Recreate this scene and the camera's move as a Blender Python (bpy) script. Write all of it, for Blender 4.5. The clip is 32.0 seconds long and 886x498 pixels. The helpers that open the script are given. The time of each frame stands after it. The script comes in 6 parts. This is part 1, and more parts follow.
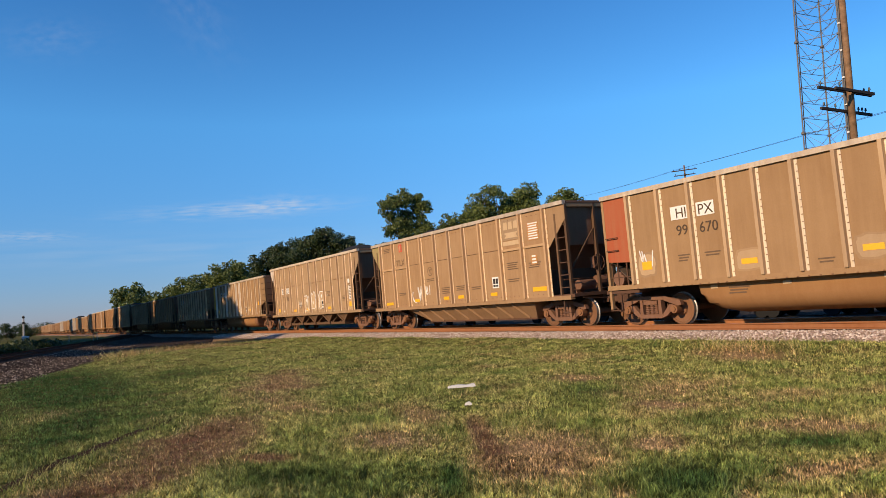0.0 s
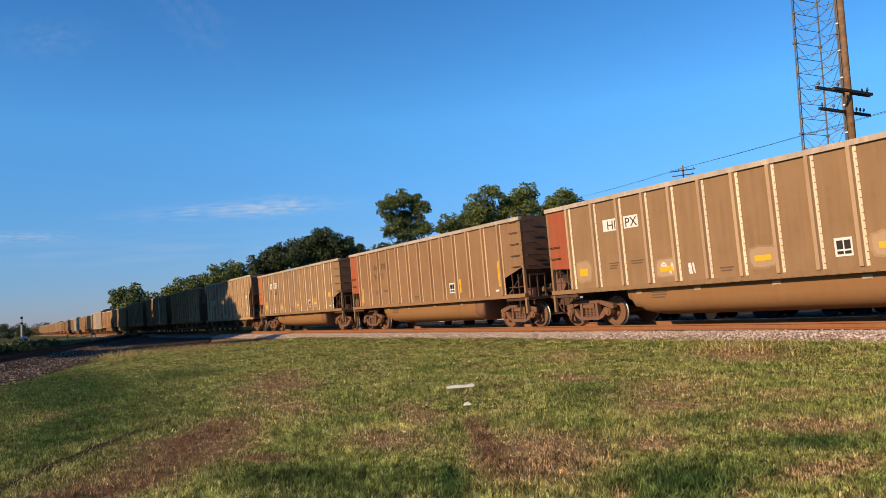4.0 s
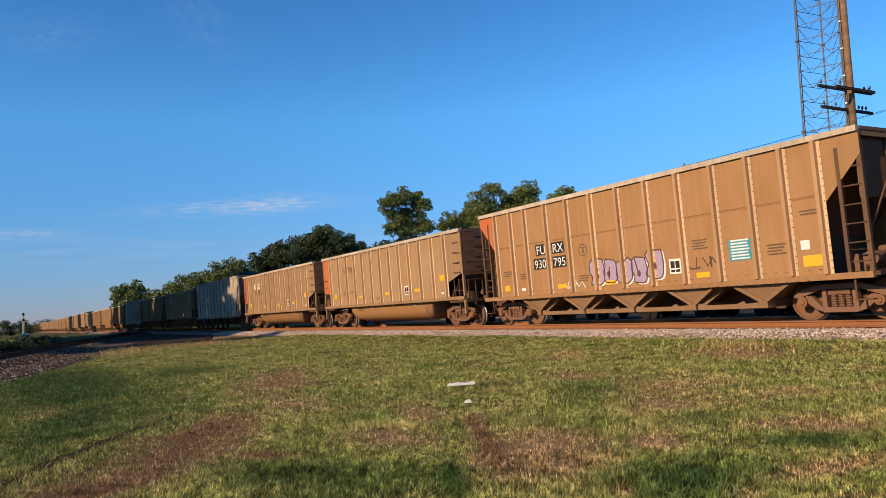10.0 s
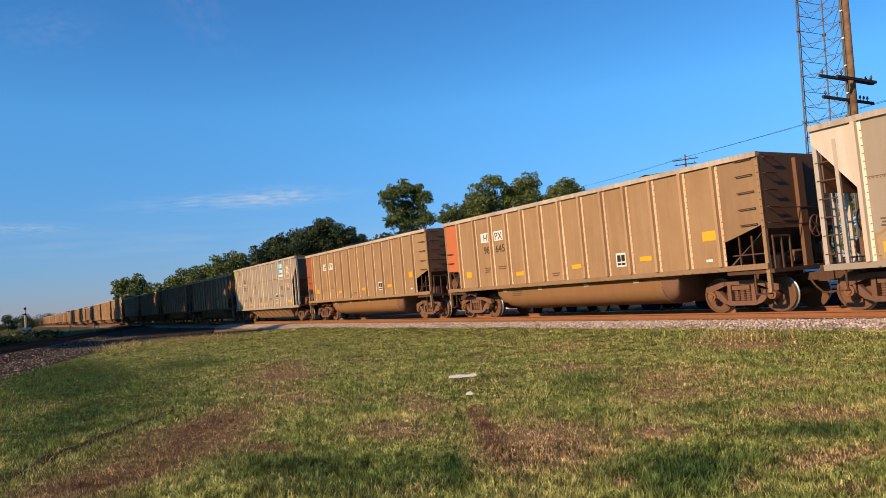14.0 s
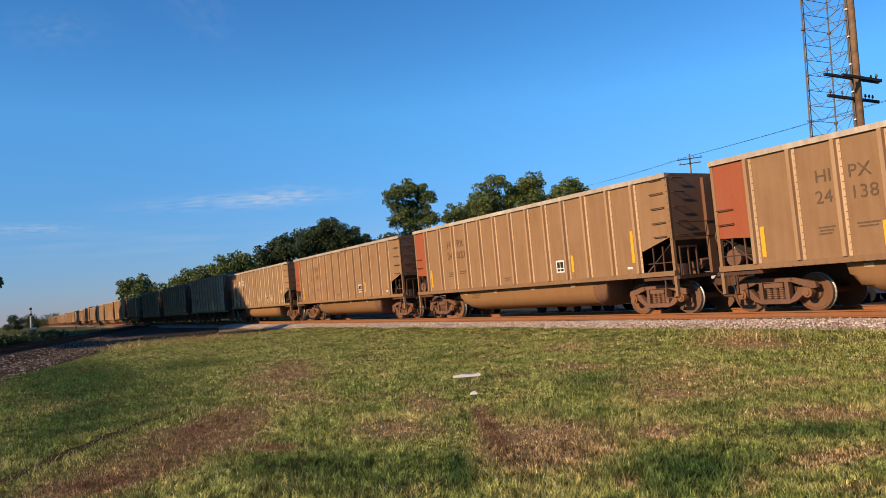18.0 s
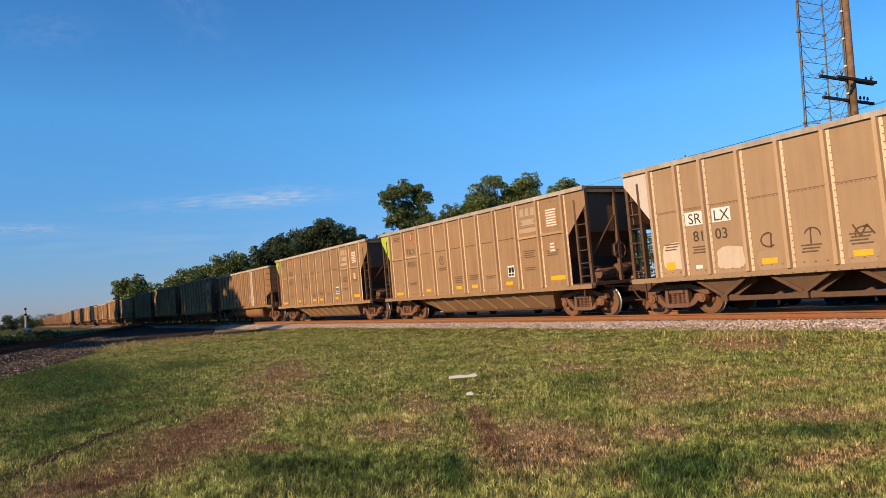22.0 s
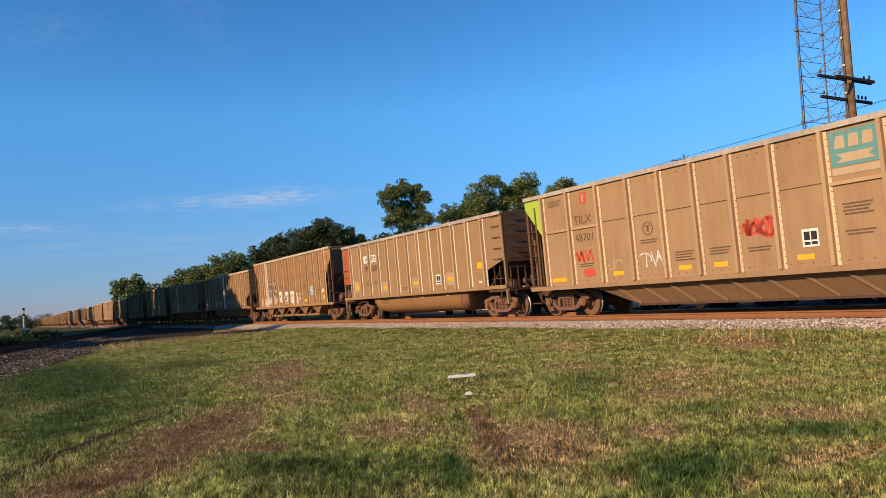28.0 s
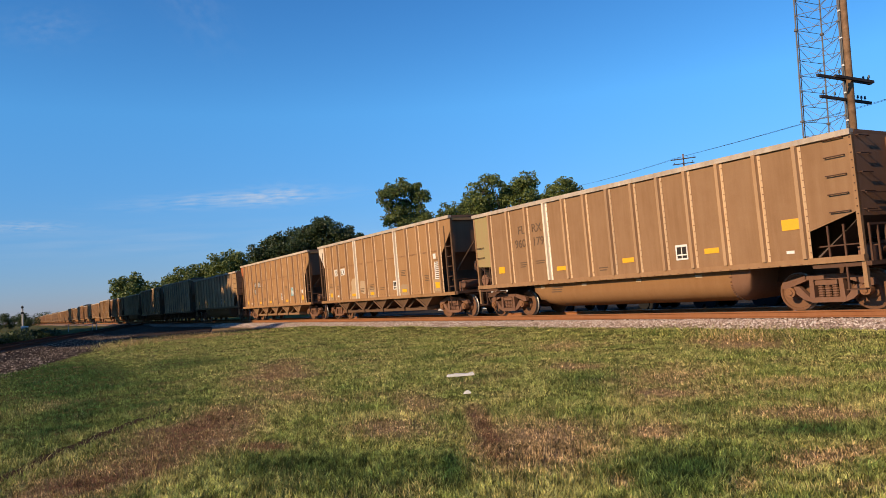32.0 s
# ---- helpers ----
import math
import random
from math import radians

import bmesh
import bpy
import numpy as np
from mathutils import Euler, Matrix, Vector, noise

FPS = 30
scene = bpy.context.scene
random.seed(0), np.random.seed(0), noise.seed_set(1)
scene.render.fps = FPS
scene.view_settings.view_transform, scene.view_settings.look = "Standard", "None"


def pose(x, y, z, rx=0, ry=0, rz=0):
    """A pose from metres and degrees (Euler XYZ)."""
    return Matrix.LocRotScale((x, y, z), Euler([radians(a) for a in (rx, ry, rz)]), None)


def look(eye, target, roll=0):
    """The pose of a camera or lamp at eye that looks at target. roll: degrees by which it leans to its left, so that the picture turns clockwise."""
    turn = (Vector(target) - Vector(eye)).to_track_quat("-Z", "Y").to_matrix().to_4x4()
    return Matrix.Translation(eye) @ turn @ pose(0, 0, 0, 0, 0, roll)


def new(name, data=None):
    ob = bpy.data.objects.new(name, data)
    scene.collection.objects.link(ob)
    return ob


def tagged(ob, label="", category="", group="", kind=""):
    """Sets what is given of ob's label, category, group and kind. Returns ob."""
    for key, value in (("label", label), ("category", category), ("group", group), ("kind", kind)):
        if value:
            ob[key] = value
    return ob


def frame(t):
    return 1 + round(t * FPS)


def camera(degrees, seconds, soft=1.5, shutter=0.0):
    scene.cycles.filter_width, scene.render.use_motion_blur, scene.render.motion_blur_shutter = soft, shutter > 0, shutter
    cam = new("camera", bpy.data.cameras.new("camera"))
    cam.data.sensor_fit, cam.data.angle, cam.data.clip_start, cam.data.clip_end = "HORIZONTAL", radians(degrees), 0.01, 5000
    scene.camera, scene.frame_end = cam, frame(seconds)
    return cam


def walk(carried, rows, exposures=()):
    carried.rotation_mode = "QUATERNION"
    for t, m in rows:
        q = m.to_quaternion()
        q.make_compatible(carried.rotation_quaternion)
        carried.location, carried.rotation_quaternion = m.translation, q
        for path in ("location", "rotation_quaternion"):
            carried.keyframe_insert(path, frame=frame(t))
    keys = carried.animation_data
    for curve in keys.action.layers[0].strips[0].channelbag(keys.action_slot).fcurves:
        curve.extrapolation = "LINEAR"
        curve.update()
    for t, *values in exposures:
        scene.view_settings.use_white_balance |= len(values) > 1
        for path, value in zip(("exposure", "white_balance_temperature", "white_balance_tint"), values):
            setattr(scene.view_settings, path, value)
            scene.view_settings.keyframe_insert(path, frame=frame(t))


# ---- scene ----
# Camera held by hand on the lawn, 1.4 m up: seconds, turn to the left of +y, tilt up, lean.
EYE = (0.0, 0.0, 1.40)
PATH = (
    (0.0, 57.844, 4.670, -3.736), (0.5, 57.778, 4.713, -3.764), (1.0, 57.719, 4.702, -3.794), (1.5, 57.677, 4.649, -3.783),
    (2.0, 57.669, 4.586, -3.762), (2.5, 57.667, 4.579, -3.788), (3.0, 57.656, 4.598, -3.725), (3.5, 57.665, 4.656, -3.761),
    (5.5, 57.981, 4.682, -3.584), (6.0, 58.002, 4.690, -3.574), (6.5, 57.968, 4.667, -3.598), (7.0, 57.929, 4.670, -3.624),
    (7.5, 57.904, 4.640, -3.601), (8.0, 57.867, 4.589, -3.663), (8.5, 57.821, 4.538, -3.695), (9.0, 57.818, 4.524, -3.652),
    (9.5, 57.823, 4.531, -3.671), (10.0, 57.845, 4.491, -3.638), (10.5, 57.829, 4.392, -3.673), (11.0, 57.882, 4.349, -3.690),
    (11.5, 57.953, 4.265, -3.675), (12.0, 57.957, 4.188, -3.671), (12.5, 57.926, 4.096, -3.733), (13.0, 57.915, 4.019, -3.774),
    (13.5, 57.919, 3.949, -3.772), (14.0, 57.952, 3.876, -3.903), (14.5, 57.970, 3.780, -3.927), (16.5, 58.231, 3.652, -3.992),
    (17.0, 58.291, 3.725, -3.988), (17.5, 58.290, 3.774, -3.952), (18.0, 58.285, 3.877, -3.961), (18.5, 58.254, 4.007, -3.888),
    (19.0, 58.207, 4.085, -3.885), (19.5, 58.171, 4.145, -3.865), (20.0, 58.132, 4.099, -3.799), (20.5, 58.082, 4.116, -3.876),
    (21.0, 58.043, 4.119, -3.881), (21.5, 58.010, 4.014, -3.872), (22.0, 57.969, 3.906, -3.894), (22.5, 57.923, 3.805, -3.864),
    (23.0, 57.878, 3.758, -3.943), (23.5, 57.834, 3.748, -4.006), (24.0, 57.815, 3.724, -3.999), (24.5, 57.795, 3.737, -3.995),
    (25.0, 57.756, 3.754, -3.973), (25.5, 57.739, 3.788, -4.022), (27.5, 57.803, 3.822, -3.963), (28.0, 57.859, 3.868, -3.965),
    (28.5, 57.892, 3.843, -3.994), (29.0, 57.873, 3.806, -4.023), (29.5, 57.854, 3.833, -3.984), (30.0, 57.814, 3.759, -3.974),
    (30.5, 57.790, 3.737, -3.923), (31.0, 57.785, 3.694, -3.918), (31.5, 57.792, 3.722, -3.907), (32.0, 57.798, 3.780, -3.844),
)


def held(yaw, pitch, roll):
    a, b = radians(yaw), radians(pitch)
    ahead = Vector((-math.sin(a) * math.cos(b), math.cos(a) * math.cos(b), math.sin(b)))
    return look(EYE, Vector(EYE) + ahead, roll)


cam = camera(64.61, 32.0, soft=0.3)
walk(cam, [(t, held(y, p, r)) for t, y, p, r in PATH], exposures=((0.0, 0.0), (32.0, 0.0)))

# ---- light: low evening sun from behind the camera, clear sky ----
SUN_WAY = Vector((-0.13, 0.991, 0.0)).normalized()   # the way the light travels over the ground
SUN_UP = radians(24)
world = bpy.data.worlds.new("sky")
scene.world = world
world.use_nodes = True
wn, wl = world.node_tree.nodes, world.node_tree.links
wn.clear()
sky = wn.new("ShaderNodeTexSky")
sky.sky_type, sky.sun_disc = "NISHITA", False
sky.sun_elevation, sky.sun_rotation = SUN_UP, math.atan2(-SUN_WAY.x, -SUN_WAY.y)
sky.air_density, sky.dust_density, sky.ozone_density, sky.altitude = 1.0, 0.0, 6.0, 200
bg = wn.new("ShaderNodeBackground")
bg.inputs["Strength"].default_value = 0.142
wout = wn.new("ShaderNodeOutputWorld")
hsv = wn.new("ShaderNodeHueSaturation")   # the deep blue of a clear evening
hsv.inputs["Saturation"].default_value, hsv.inputs["Value"].default_value = 1.09, 1.0
wl.new(sky.outputs[0], hsv.inputs["Color"])


def sky_math(op, a, b=None):
    k = wn.new("ShaderNodeMath")
    k.operation, k.use_clamp = op, op == "SMOOTH_MIN"
    for sock, v in zip(k.inputs, (a, b)):
        if isinstance(v, bpy.types.NodeSocket):
            wl.new(v, sock)
        elif v is not None:
            sock.default_value = v
    return k.outputs[0]


def wisp(way, tilt, long, thin, seed, strength):
    """A thin streak of high cloud about a direction: soft mask times stretched noise."""
    d = Vector(way).normalized()
    side = Vector((-d.y, d.x, 0)).normalized()
    up = d.cross(side) * -1
    along, across = side * math.cos(tilt) + up * math.sin(tilt), up * math.cos(tilt) - side * math.sin(tilt)
    co = wn.new("ShaderNodeTexCoord").outputs["Generated"]
    parts = []
    for axis, size in ((along, long), (across, thin), (d, None)):
        dot = wn.new("ShaderNodeVectorMath")
        dot.operation = "DOT_PRODUCT"
        dot.inputs[1].default_value = axis
        wl.new(co, dot.inputs[0])
        parts.append(sky_math("DIVIDE", dot.outputs["Value"], size) if size else dot.outputs["Value"])
    r2 = sky_math("ADD", sky_math("POWER", sky_math("ABSOLUTE", parts[0]), 2.0), sky_math("POWER", sky_math("ABSOLUTE", parts[1]), 2.0))
    soft = sky_math("POWER", 2.718, sky_math("MULTIPLY", r2, -1.0))
    soft = sky_math("MULTIPLY", soft, sky_math("GREATER_THAN", parts[2], 0.0))
    vec = wn.new("ShaderNodeCombineXYZ")
    wl.new(sky_math("MULTIPLY", parts[0], 1.6), vec.inputs[0])
    wl.new(sky_math("MULTIPLY", parts[1], 1.1), vec.inputs[1])
    vec.inputs[2].default_value = seed
    nz = wn.new("ShaderNodeTexNoise")
    nz.inputs["Scale"].default_value, nz.inputs["Detail"].default_value = 2.0, 6
    wl.new(vec.outputs[0], nz.inputs["Vector"])
    edge = sky_math("MAXIMUM", sky_math("MULTIPLY", sky_math("SUBTRACT", nz.outputs[0], 0.36), 2.6), 0.0)
    return sky_math("MULTIPLY", sky_math("MULTIPLY", soft, edge), strength)


cloud = wisp((-0.951, 0.277, 0.150), 0.03, 0.115, 0.009, 1.0, 0.6)
for args in (((-0.90, 0.31, 0.148), 0.05, 0.05, 0.012, 2.0, 0.4), ((-0.996, 0.02, 0.118), 0.0, 0.05, 0.006, 3.0, 0.4),
             ((-0.93, 0.05, 0.35), 0.2, 0.05, 0.02, 4.0, 0.09), ((-0.86, 0.20, 0.38), -0.9, 0.06, 0.03, 5.0, 0.08), ((-0.9, 0.2, 0.09), 0.0, 0.35, 0.02, 6.0, 0.14)):
    cloud = sky_math("ADD", cloud, wisp(*args))
veil = wn.new("ShaderNodeMix")
veil.data_type, veil.clamp_factor = "RGBA", True
sep = wn.new("ShaderNodeSeparateXYZ")   # haze greys and dims the sky towards the horizon
wl.new(wn.new("ShaderNodeTexCoord").outputs["Generated"], sep.inputs[0])
haze = wn.new("ShaderNodeValToRGB")
haze.color_ramp.elements[0].position, haze.color_ramp.elements[0].color = 0.0, (0.48, 0.455, 0.68, 1)
haze.color_ramp.elements[1].position, haze.color_ramp.elements[1].color = 0.26, (0.90, 1.25, 1.28, 1)
deep = haze.color_ramp.elements.new(0.46)
deep.color = (0.70, 1.06, 1.20, 1)
wl.new(sep.outputs["Z"], haze.inputs[0])
hazed = wn.new("ShaderNodeMix")
hazed.data_type, hazed.blend_type = "RGBA", "MULTIPLY"
hazed.inputs[0].default_value = 1.0
wl.new(hsv.outputs[0], hazed.inputs[6])
wl.new(haze.outputs[0], hazed.inputs[7])
wl.new(cloud, veil.inputs[0])
wl.new(hazed.outputs[2], veil.inputs[6])
veil.inputs[7].default_value = (4.6, 4.7, 4.9, 1)
wl.new(veil.outputs[2], bg.inputs[0])
wl.new(bg.outputs[0], wout.inputs[0])
sun = new("sun", bpy.data.lights.new("sun", "SUN"))
sun.data.energy, sun.data.angle, sun.data.color = 5.5, radians(0.55), (1.0, 0.735, 0.455)
sun.matrix_world = look((0, 0, 60), Vector((0, 0, 60)) + SUN_WAY * math.cos(SUN_UP) - Vector((0, 0, math.sin(SUN_UP))))

# ---- materials ----
def material(name, rough=0.7, metal=0.0):
    m = bpy.data.materials.new(name)
    m.use_nodes = True
    b = m.node_tree.nodes["Principled BSDF"]
    b.inputs["Roughness"].default_value, b.inputs["Metallic"].default_value = rough, metal
    b.inputs["Specular IOR Level"].default_value = 0.05 if rough >= 0.85 else (0.2 if rough >= 0.7 else 0.5)   # rough, dusty surfaces hardly gloss
    return m, m.node_tree.nodes, m.node_tree.links, b


def ramp(nodes, stops):
    r = nodes.new("ShaderNodeValToRGB")
    e = r.color_ramp.elements
    while len(e) < len(stops):
        e.new(0.5)
    for el, (p, c) in zip(e, stops):
        el.position, el.color = p, (*c, 1)
    return r


def noise_at(nodes, links, coord, scale, detail=5, rough=0.6, stretch=(1, 1, 1)):
    mp = nodes.new("ShaderNodeMapping")
    mp.inputs["Scale"].default_value = stretch
    links.new(coord, mp.inputs[0])
    n = nodes.new("ShaderNodeTexNoise")
    n.inputs["Scale"].default_value, n.inputs["Detail"].default_value, n.inputs["Roughness"].default_value = scale, detail, rough
    links.new(mp.outputs[0], n.inputs["Vector"])
    return n


def mixed(nodes, links, kind, fac, a, b):
    """Mixes two colours; each of fac, a, b is a socket or a value."""
    x = nodes.new("ShaderNodeMix")
    x.data_type, x.blend_type = "RGBA", kind
    for sock, v in ((x.inputs[0], fac), (x.inputs[6], a), (x.inputs[7], b)):
        if isinstance(v, bpy.types.NodeSocket):
            links.new(v, sock)
        else:
            sock.default_value = v if isinstance(v, (int, float)) else (*v, 1)
    return x.outputs[2]


def bumped(nodes, links, b, height, strength, dist):
    u = nodes.new("ShaderNodeBump")
    u.inputs["Strength"].default_value, u.inputs["Distance"].default_value = strength, dist
    links.new(height, u.inputs["Height"])
    links.new(u.outputs[0], b.inputs["Normal"])


def weathered(name, base, dust, amount=0.5, rough=0.75, metal=0.0, bump=0.4):
    """Painted or bare steel under road dust: streaks run down, blotches, fine grain; each piece a little different."""
    m, n, l, b = material(name, max(rough, 0.85), metal)
    b.inputs["Specular IOR Level"].default_value = 0.03
    co = n.new("ShaderNodeTexCoord").outputs["Object"]
    info = n.new("ShaderNodeObjectInfo")
    off = n.new("ShaderNodeVectorMath")
    off.operation = "MULTIPLY_ADD"
    off.inputs[1].default_value = (37.0, 23.0, 11.0)
    l.new(info.outputs["Random"], off.inputs[0])
    l.new(co, off.inputs[2])
    blot = noise_at(n, l, off.outputs[0], 0.7, 6, 0.65)
    streak = noise_at(n, l, off.outputs[0], 2.2, 5, 0.6, (3.0, 3.0, 0.25))
    grain = noise_at(n, l, off.outputs[0], 38, 4, 0.7)
    f1 = ramp(n, ((0.30, (0, 0, 0)), (0.72, (1, 1, 1))))
    l.new(blot.outputs[0], f1.inputs[0])
    f2 = ramp(n, ((0.35, (0, 0, 0)), (0.70, (1, 1, 1))))
    l.new(streak.outputs[0], f2.inputs[0])
    c = mixed(n, l, "MIX", f1.outputs[0], base, tuple(x * (1 - amount) + y * amount for x, y in zip(base, dust)))
    s = n.new("ShaderNodeMath")
    s.operation = "MULTIPLY"
    s.inputs[1].default_value = 0.55 * amount + 0.15
    l.new(f2.outputs[0], s.inputs[0])
    c = mixed(n, l, "MIX", s.outputs[0], c, dust)
    g = ramp(n, ((0.25, (0.92, 0.91, 0.90)), (0.75, (1.05, 1.05, 1.05))))
    l.new(grain.outputs[0], g.inputs[0])
    c = mixed(n, l, "MULTIPLY", 1.0, c, g.outputs[0])
    v = ramp(n, ((0.0, (0.88, 0.88, 0.9)), (1.0, (1.1, 1.09, 1.06))))
    l.new(info.outputs["Random"], v.inputs[0])
    c = mixed(n, l, "MULTIPLY", 1.0, c, v.outputs[0])
    l.new(c, b.inputs["Base Color"])
    bumped(n, l, b, grain.outputs[0], bump * 0.4, 0.004)
    return m


def plain(name, color, rough=0.6, metal=0.0, scale=30, var=0.18):
    m, n, l, b = material(name, rough, metal)
    co = n.new("ShaderNodeTexCoord").outputs["Object"]
    g = noise_at(n, l, co, scale, 5, 0.65)
    r = ramp(n, ((0.25, (1 - var,) * 3), (0.75, (1 + var,) * 3)))
    l.new(g.outputs[0], r.inputs[0])
    l.new(mixed(n, l, "MULTIPLY", 1.0, color, r.outputs[0]), b.inputs["Base Color"])
    bumped(n, l, b, g.outputs[0], 0.3, 0.005)
    return m


DUST = (0.33, 0.205, 0.115)
M = {
    "brown": weathered("dusty_brown_steel", (0.27, 0.160, 0.083), (0.395, 0.260, 0.146), 0.55),
    "tan": weathered("dusty_tan_steel", (0.255, 0.152, 0.078), (0.36, 0.230, 0.122), 0.55),
    "sand": weathered("dusty_sand_brown_steel", (0.30, 0.196, 0.113), (0.41, 0.282, 0.168), 0.55),
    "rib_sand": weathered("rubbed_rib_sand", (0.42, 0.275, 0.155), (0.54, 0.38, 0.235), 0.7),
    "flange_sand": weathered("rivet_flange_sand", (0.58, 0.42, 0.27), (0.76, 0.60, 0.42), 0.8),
    "rust": weathered("dusty_rust_brown_steel", (0.242, 0.135, 0.068), (0.345, 0.212, 0.118), 0.55),
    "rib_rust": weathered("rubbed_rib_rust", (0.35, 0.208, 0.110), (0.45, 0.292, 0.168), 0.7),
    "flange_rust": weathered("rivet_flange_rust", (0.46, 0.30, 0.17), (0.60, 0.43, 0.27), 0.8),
    "copper": weathered("dusty_copper_brown_steel", (0.285, 0.152, 0.068), (0.40, 0.235, 0.115), 0.55),
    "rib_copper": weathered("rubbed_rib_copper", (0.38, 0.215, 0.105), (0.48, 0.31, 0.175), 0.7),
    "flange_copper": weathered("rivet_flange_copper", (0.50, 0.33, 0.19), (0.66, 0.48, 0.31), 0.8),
    "silver": weathered("dusty_silver_steel", (0.37, 0.312, 0.25), (0.345, 0.262, 0.18), 0.5, 0.6, 0.1),
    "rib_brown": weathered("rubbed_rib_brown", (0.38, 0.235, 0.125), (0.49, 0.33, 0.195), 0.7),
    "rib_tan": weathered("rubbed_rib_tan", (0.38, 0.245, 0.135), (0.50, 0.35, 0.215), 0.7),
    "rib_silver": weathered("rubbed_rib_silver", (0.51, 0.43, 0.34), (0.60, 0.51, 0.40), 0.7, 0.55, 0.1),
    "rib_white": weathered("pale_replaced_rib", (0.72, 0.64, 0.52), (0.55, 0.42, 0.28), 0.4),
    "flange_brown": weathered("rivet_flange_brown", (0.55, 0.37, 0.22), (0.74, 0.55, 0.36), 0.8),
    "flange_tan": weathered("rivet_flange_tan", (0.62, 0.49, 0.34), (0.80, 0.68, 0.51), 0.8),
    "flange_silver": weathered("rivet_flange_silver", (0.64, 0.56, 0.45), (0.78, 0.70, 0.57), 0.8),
    "flange_white": weathered("rivet_flange_white", (0.82, 0.76, 0.66), (0.6, 0.48, 0.34), 0.4),
    "clean": weathered("rubbed_clean_paint", (0.50, 0.37, 0.235), (0.42, 0.29, 0.17), 0.6),
    "halo_faint": weathered("faintly_rubbed_paint", (0.305, 0.196, 0.108), (0.38, 0.252, 0.142), 0.6),
    "halo": weathered("rubbed_pale_paint", (0.37, 0.252, 0.147), (0.43, 0.30, 0.182), 0.6),
    "scraped": weathered("scraped_pale_paint", (0.64, 0.53, 0.41), (0.42, 0.29, 0.17), 0.35),
    # rust brown, darkened so the shade on the car ends is in the colour
    "end_shade_rust": weathered("shade_dark_rust_steel", (0.185, 0.095, 0.058), (0.25, 0.14, 0.085), 0.6, 0.8),
    "tub": weathered("orange_brown_tub_steel", (0.25, 0.128, 0.055), (0.31, 0.172, 0.080), 0.5),
    # dusty steel with the shade under the sill painted into it
    "chute": weathered("shade_dark_chute_steel", (0.105, 0.062, 0.039), (0.155, 0.093, 0.056), 0.7, 0.8),
    "chute_warm": weathered("warm_dusty_chute_steel", (0.20, 0.115, 0.062), (0.27, 0.165, 0.092), 0.7, 0.8),
    "chord": weathered("coal_dusted_top_chord", (0.62, 0.53, 0.42), (0.26, 0.19, 0.14), 0.65),
    "red": weathered("faded_red_paint", (0.36, 0.075, 0.035), (0.33, 0.15, 0.08), 0.5),
    "orange": weathered("orange_red_paint", (0.52, 0.122, 0.045), (0.42, 0.18, 0.09), 0.55),
    "white": weathered("dirty_white_paint", (0.66, 0.60, 0.52), (0.45, 0.33, 0.22), 0.4),
    "yellow": weathered("dusty_yellow_paint", (0.66, 0.36, 0.03), (0.45, 0.28, 0.1), 0.4),
    "green": weathered("lime_green_paint", (0.35, 0.53, 0.045), (0.36, 0.36, 0.1), 0.4),
    "olive": weathered("faded_olive_paint", (0.28, 0.26, 0.11), DUST, 0.6),
    "under": weathered("brake_dust_underframe", (0.075, 0.044, 0.032), (0.13, 0.070, 0.046), 0.8, 0.85),
    "truck": weathered("rusty_cast_steel", (0.15, 0.078, 0.052), (0.215, 0.118, 0.078), 0.8, 0.8),
    "wheel": weathered("rusty_wheel_steel", (0.16, 0.082, 0.047), (0.20, 0.105, 0.06), 0.7, 0.75),
    "bearing": plain("orange_bearing_cap", (0.22, 0.105, 0.05), 0.7),
    "rim": plain("polished_wheel_rim", (0.34, 0.31, 0.28), 0.5, 0.6, 60, 0.15),
    "coal": plain("coal", (0.025, 0.024, 0.023), 0.75, 0.0, 14, 0.5),
    "inside": weathered("dark_inner_steel", (0.13, 0.095, 0.07), (0.08, 0.06, 0.05), 0.7, 0.7),
    "sticker_y": plain("yellow_reflector", (0.78, 0.40, 0.015), 0.45, 0, 50, 0.12),
    "sticker_w": plain("white_placard", (0.72, 0.68, 0.62), 0.6, 0, 50, 0.12),
    "sticker_k": plain("black_print", (0.03, 0.027, 0.025), 0.7),
    "print": plain("faded_dark_print", (0.135, 0.085, 0.052), 0.8),
    "number": plain("brown_stencil_paint", (0.085, 0.055, 0.036), 0.8),
    "print_w": plain("white_print", (0.70, 0.66, 0.6), 0.65),
    "teal": plain("teal_placard", (0.04, 0.27, 0.33), 0.55, 0, 40, 0.15),
    "blue_sign": plain("sky_blue_placard", (0.05, 0.32, 0.55), 0.55, 0, 40, 0.15),
    "logo_teal": plain("dusty_teal_emblem", (0.10, 0.26, 0.24), 0.6, 0, 20, 0.2),
    "logo_dim": plain("dust_covered_emblem", (0.30, 0.20, 0.115), 0.7, 0, 20, 0.2),
    "orange_sign": plain("orange_placard", (0.40, 0.19, 0.06), 0.6, 0, 20, 0.2),
    "graffiti_w": plain("white_spray_paint", (0.70, 0.68, 0.64), 0.6, 0, 12, 0.2),
    "graffiti_k": plain("dark_spray_paint", (0.11, 0.06, 0.04), 0.7, 0, 12, 0.2),
    "graffiti_p": plain("lilac_spray_paint", (0.36, 0.27, 0.37), 0.6, 0, 12, 0.2),
    "graffiti_b": plain("blue_spray_paint", (0.10, 0.09, 0.22), 0.6, 0, 12, 0.2),
    "graffiti_r": plain("red_spray_paint", (0.55, 0.07, 0.03), 0.6, 0, 12, 0.2),
}

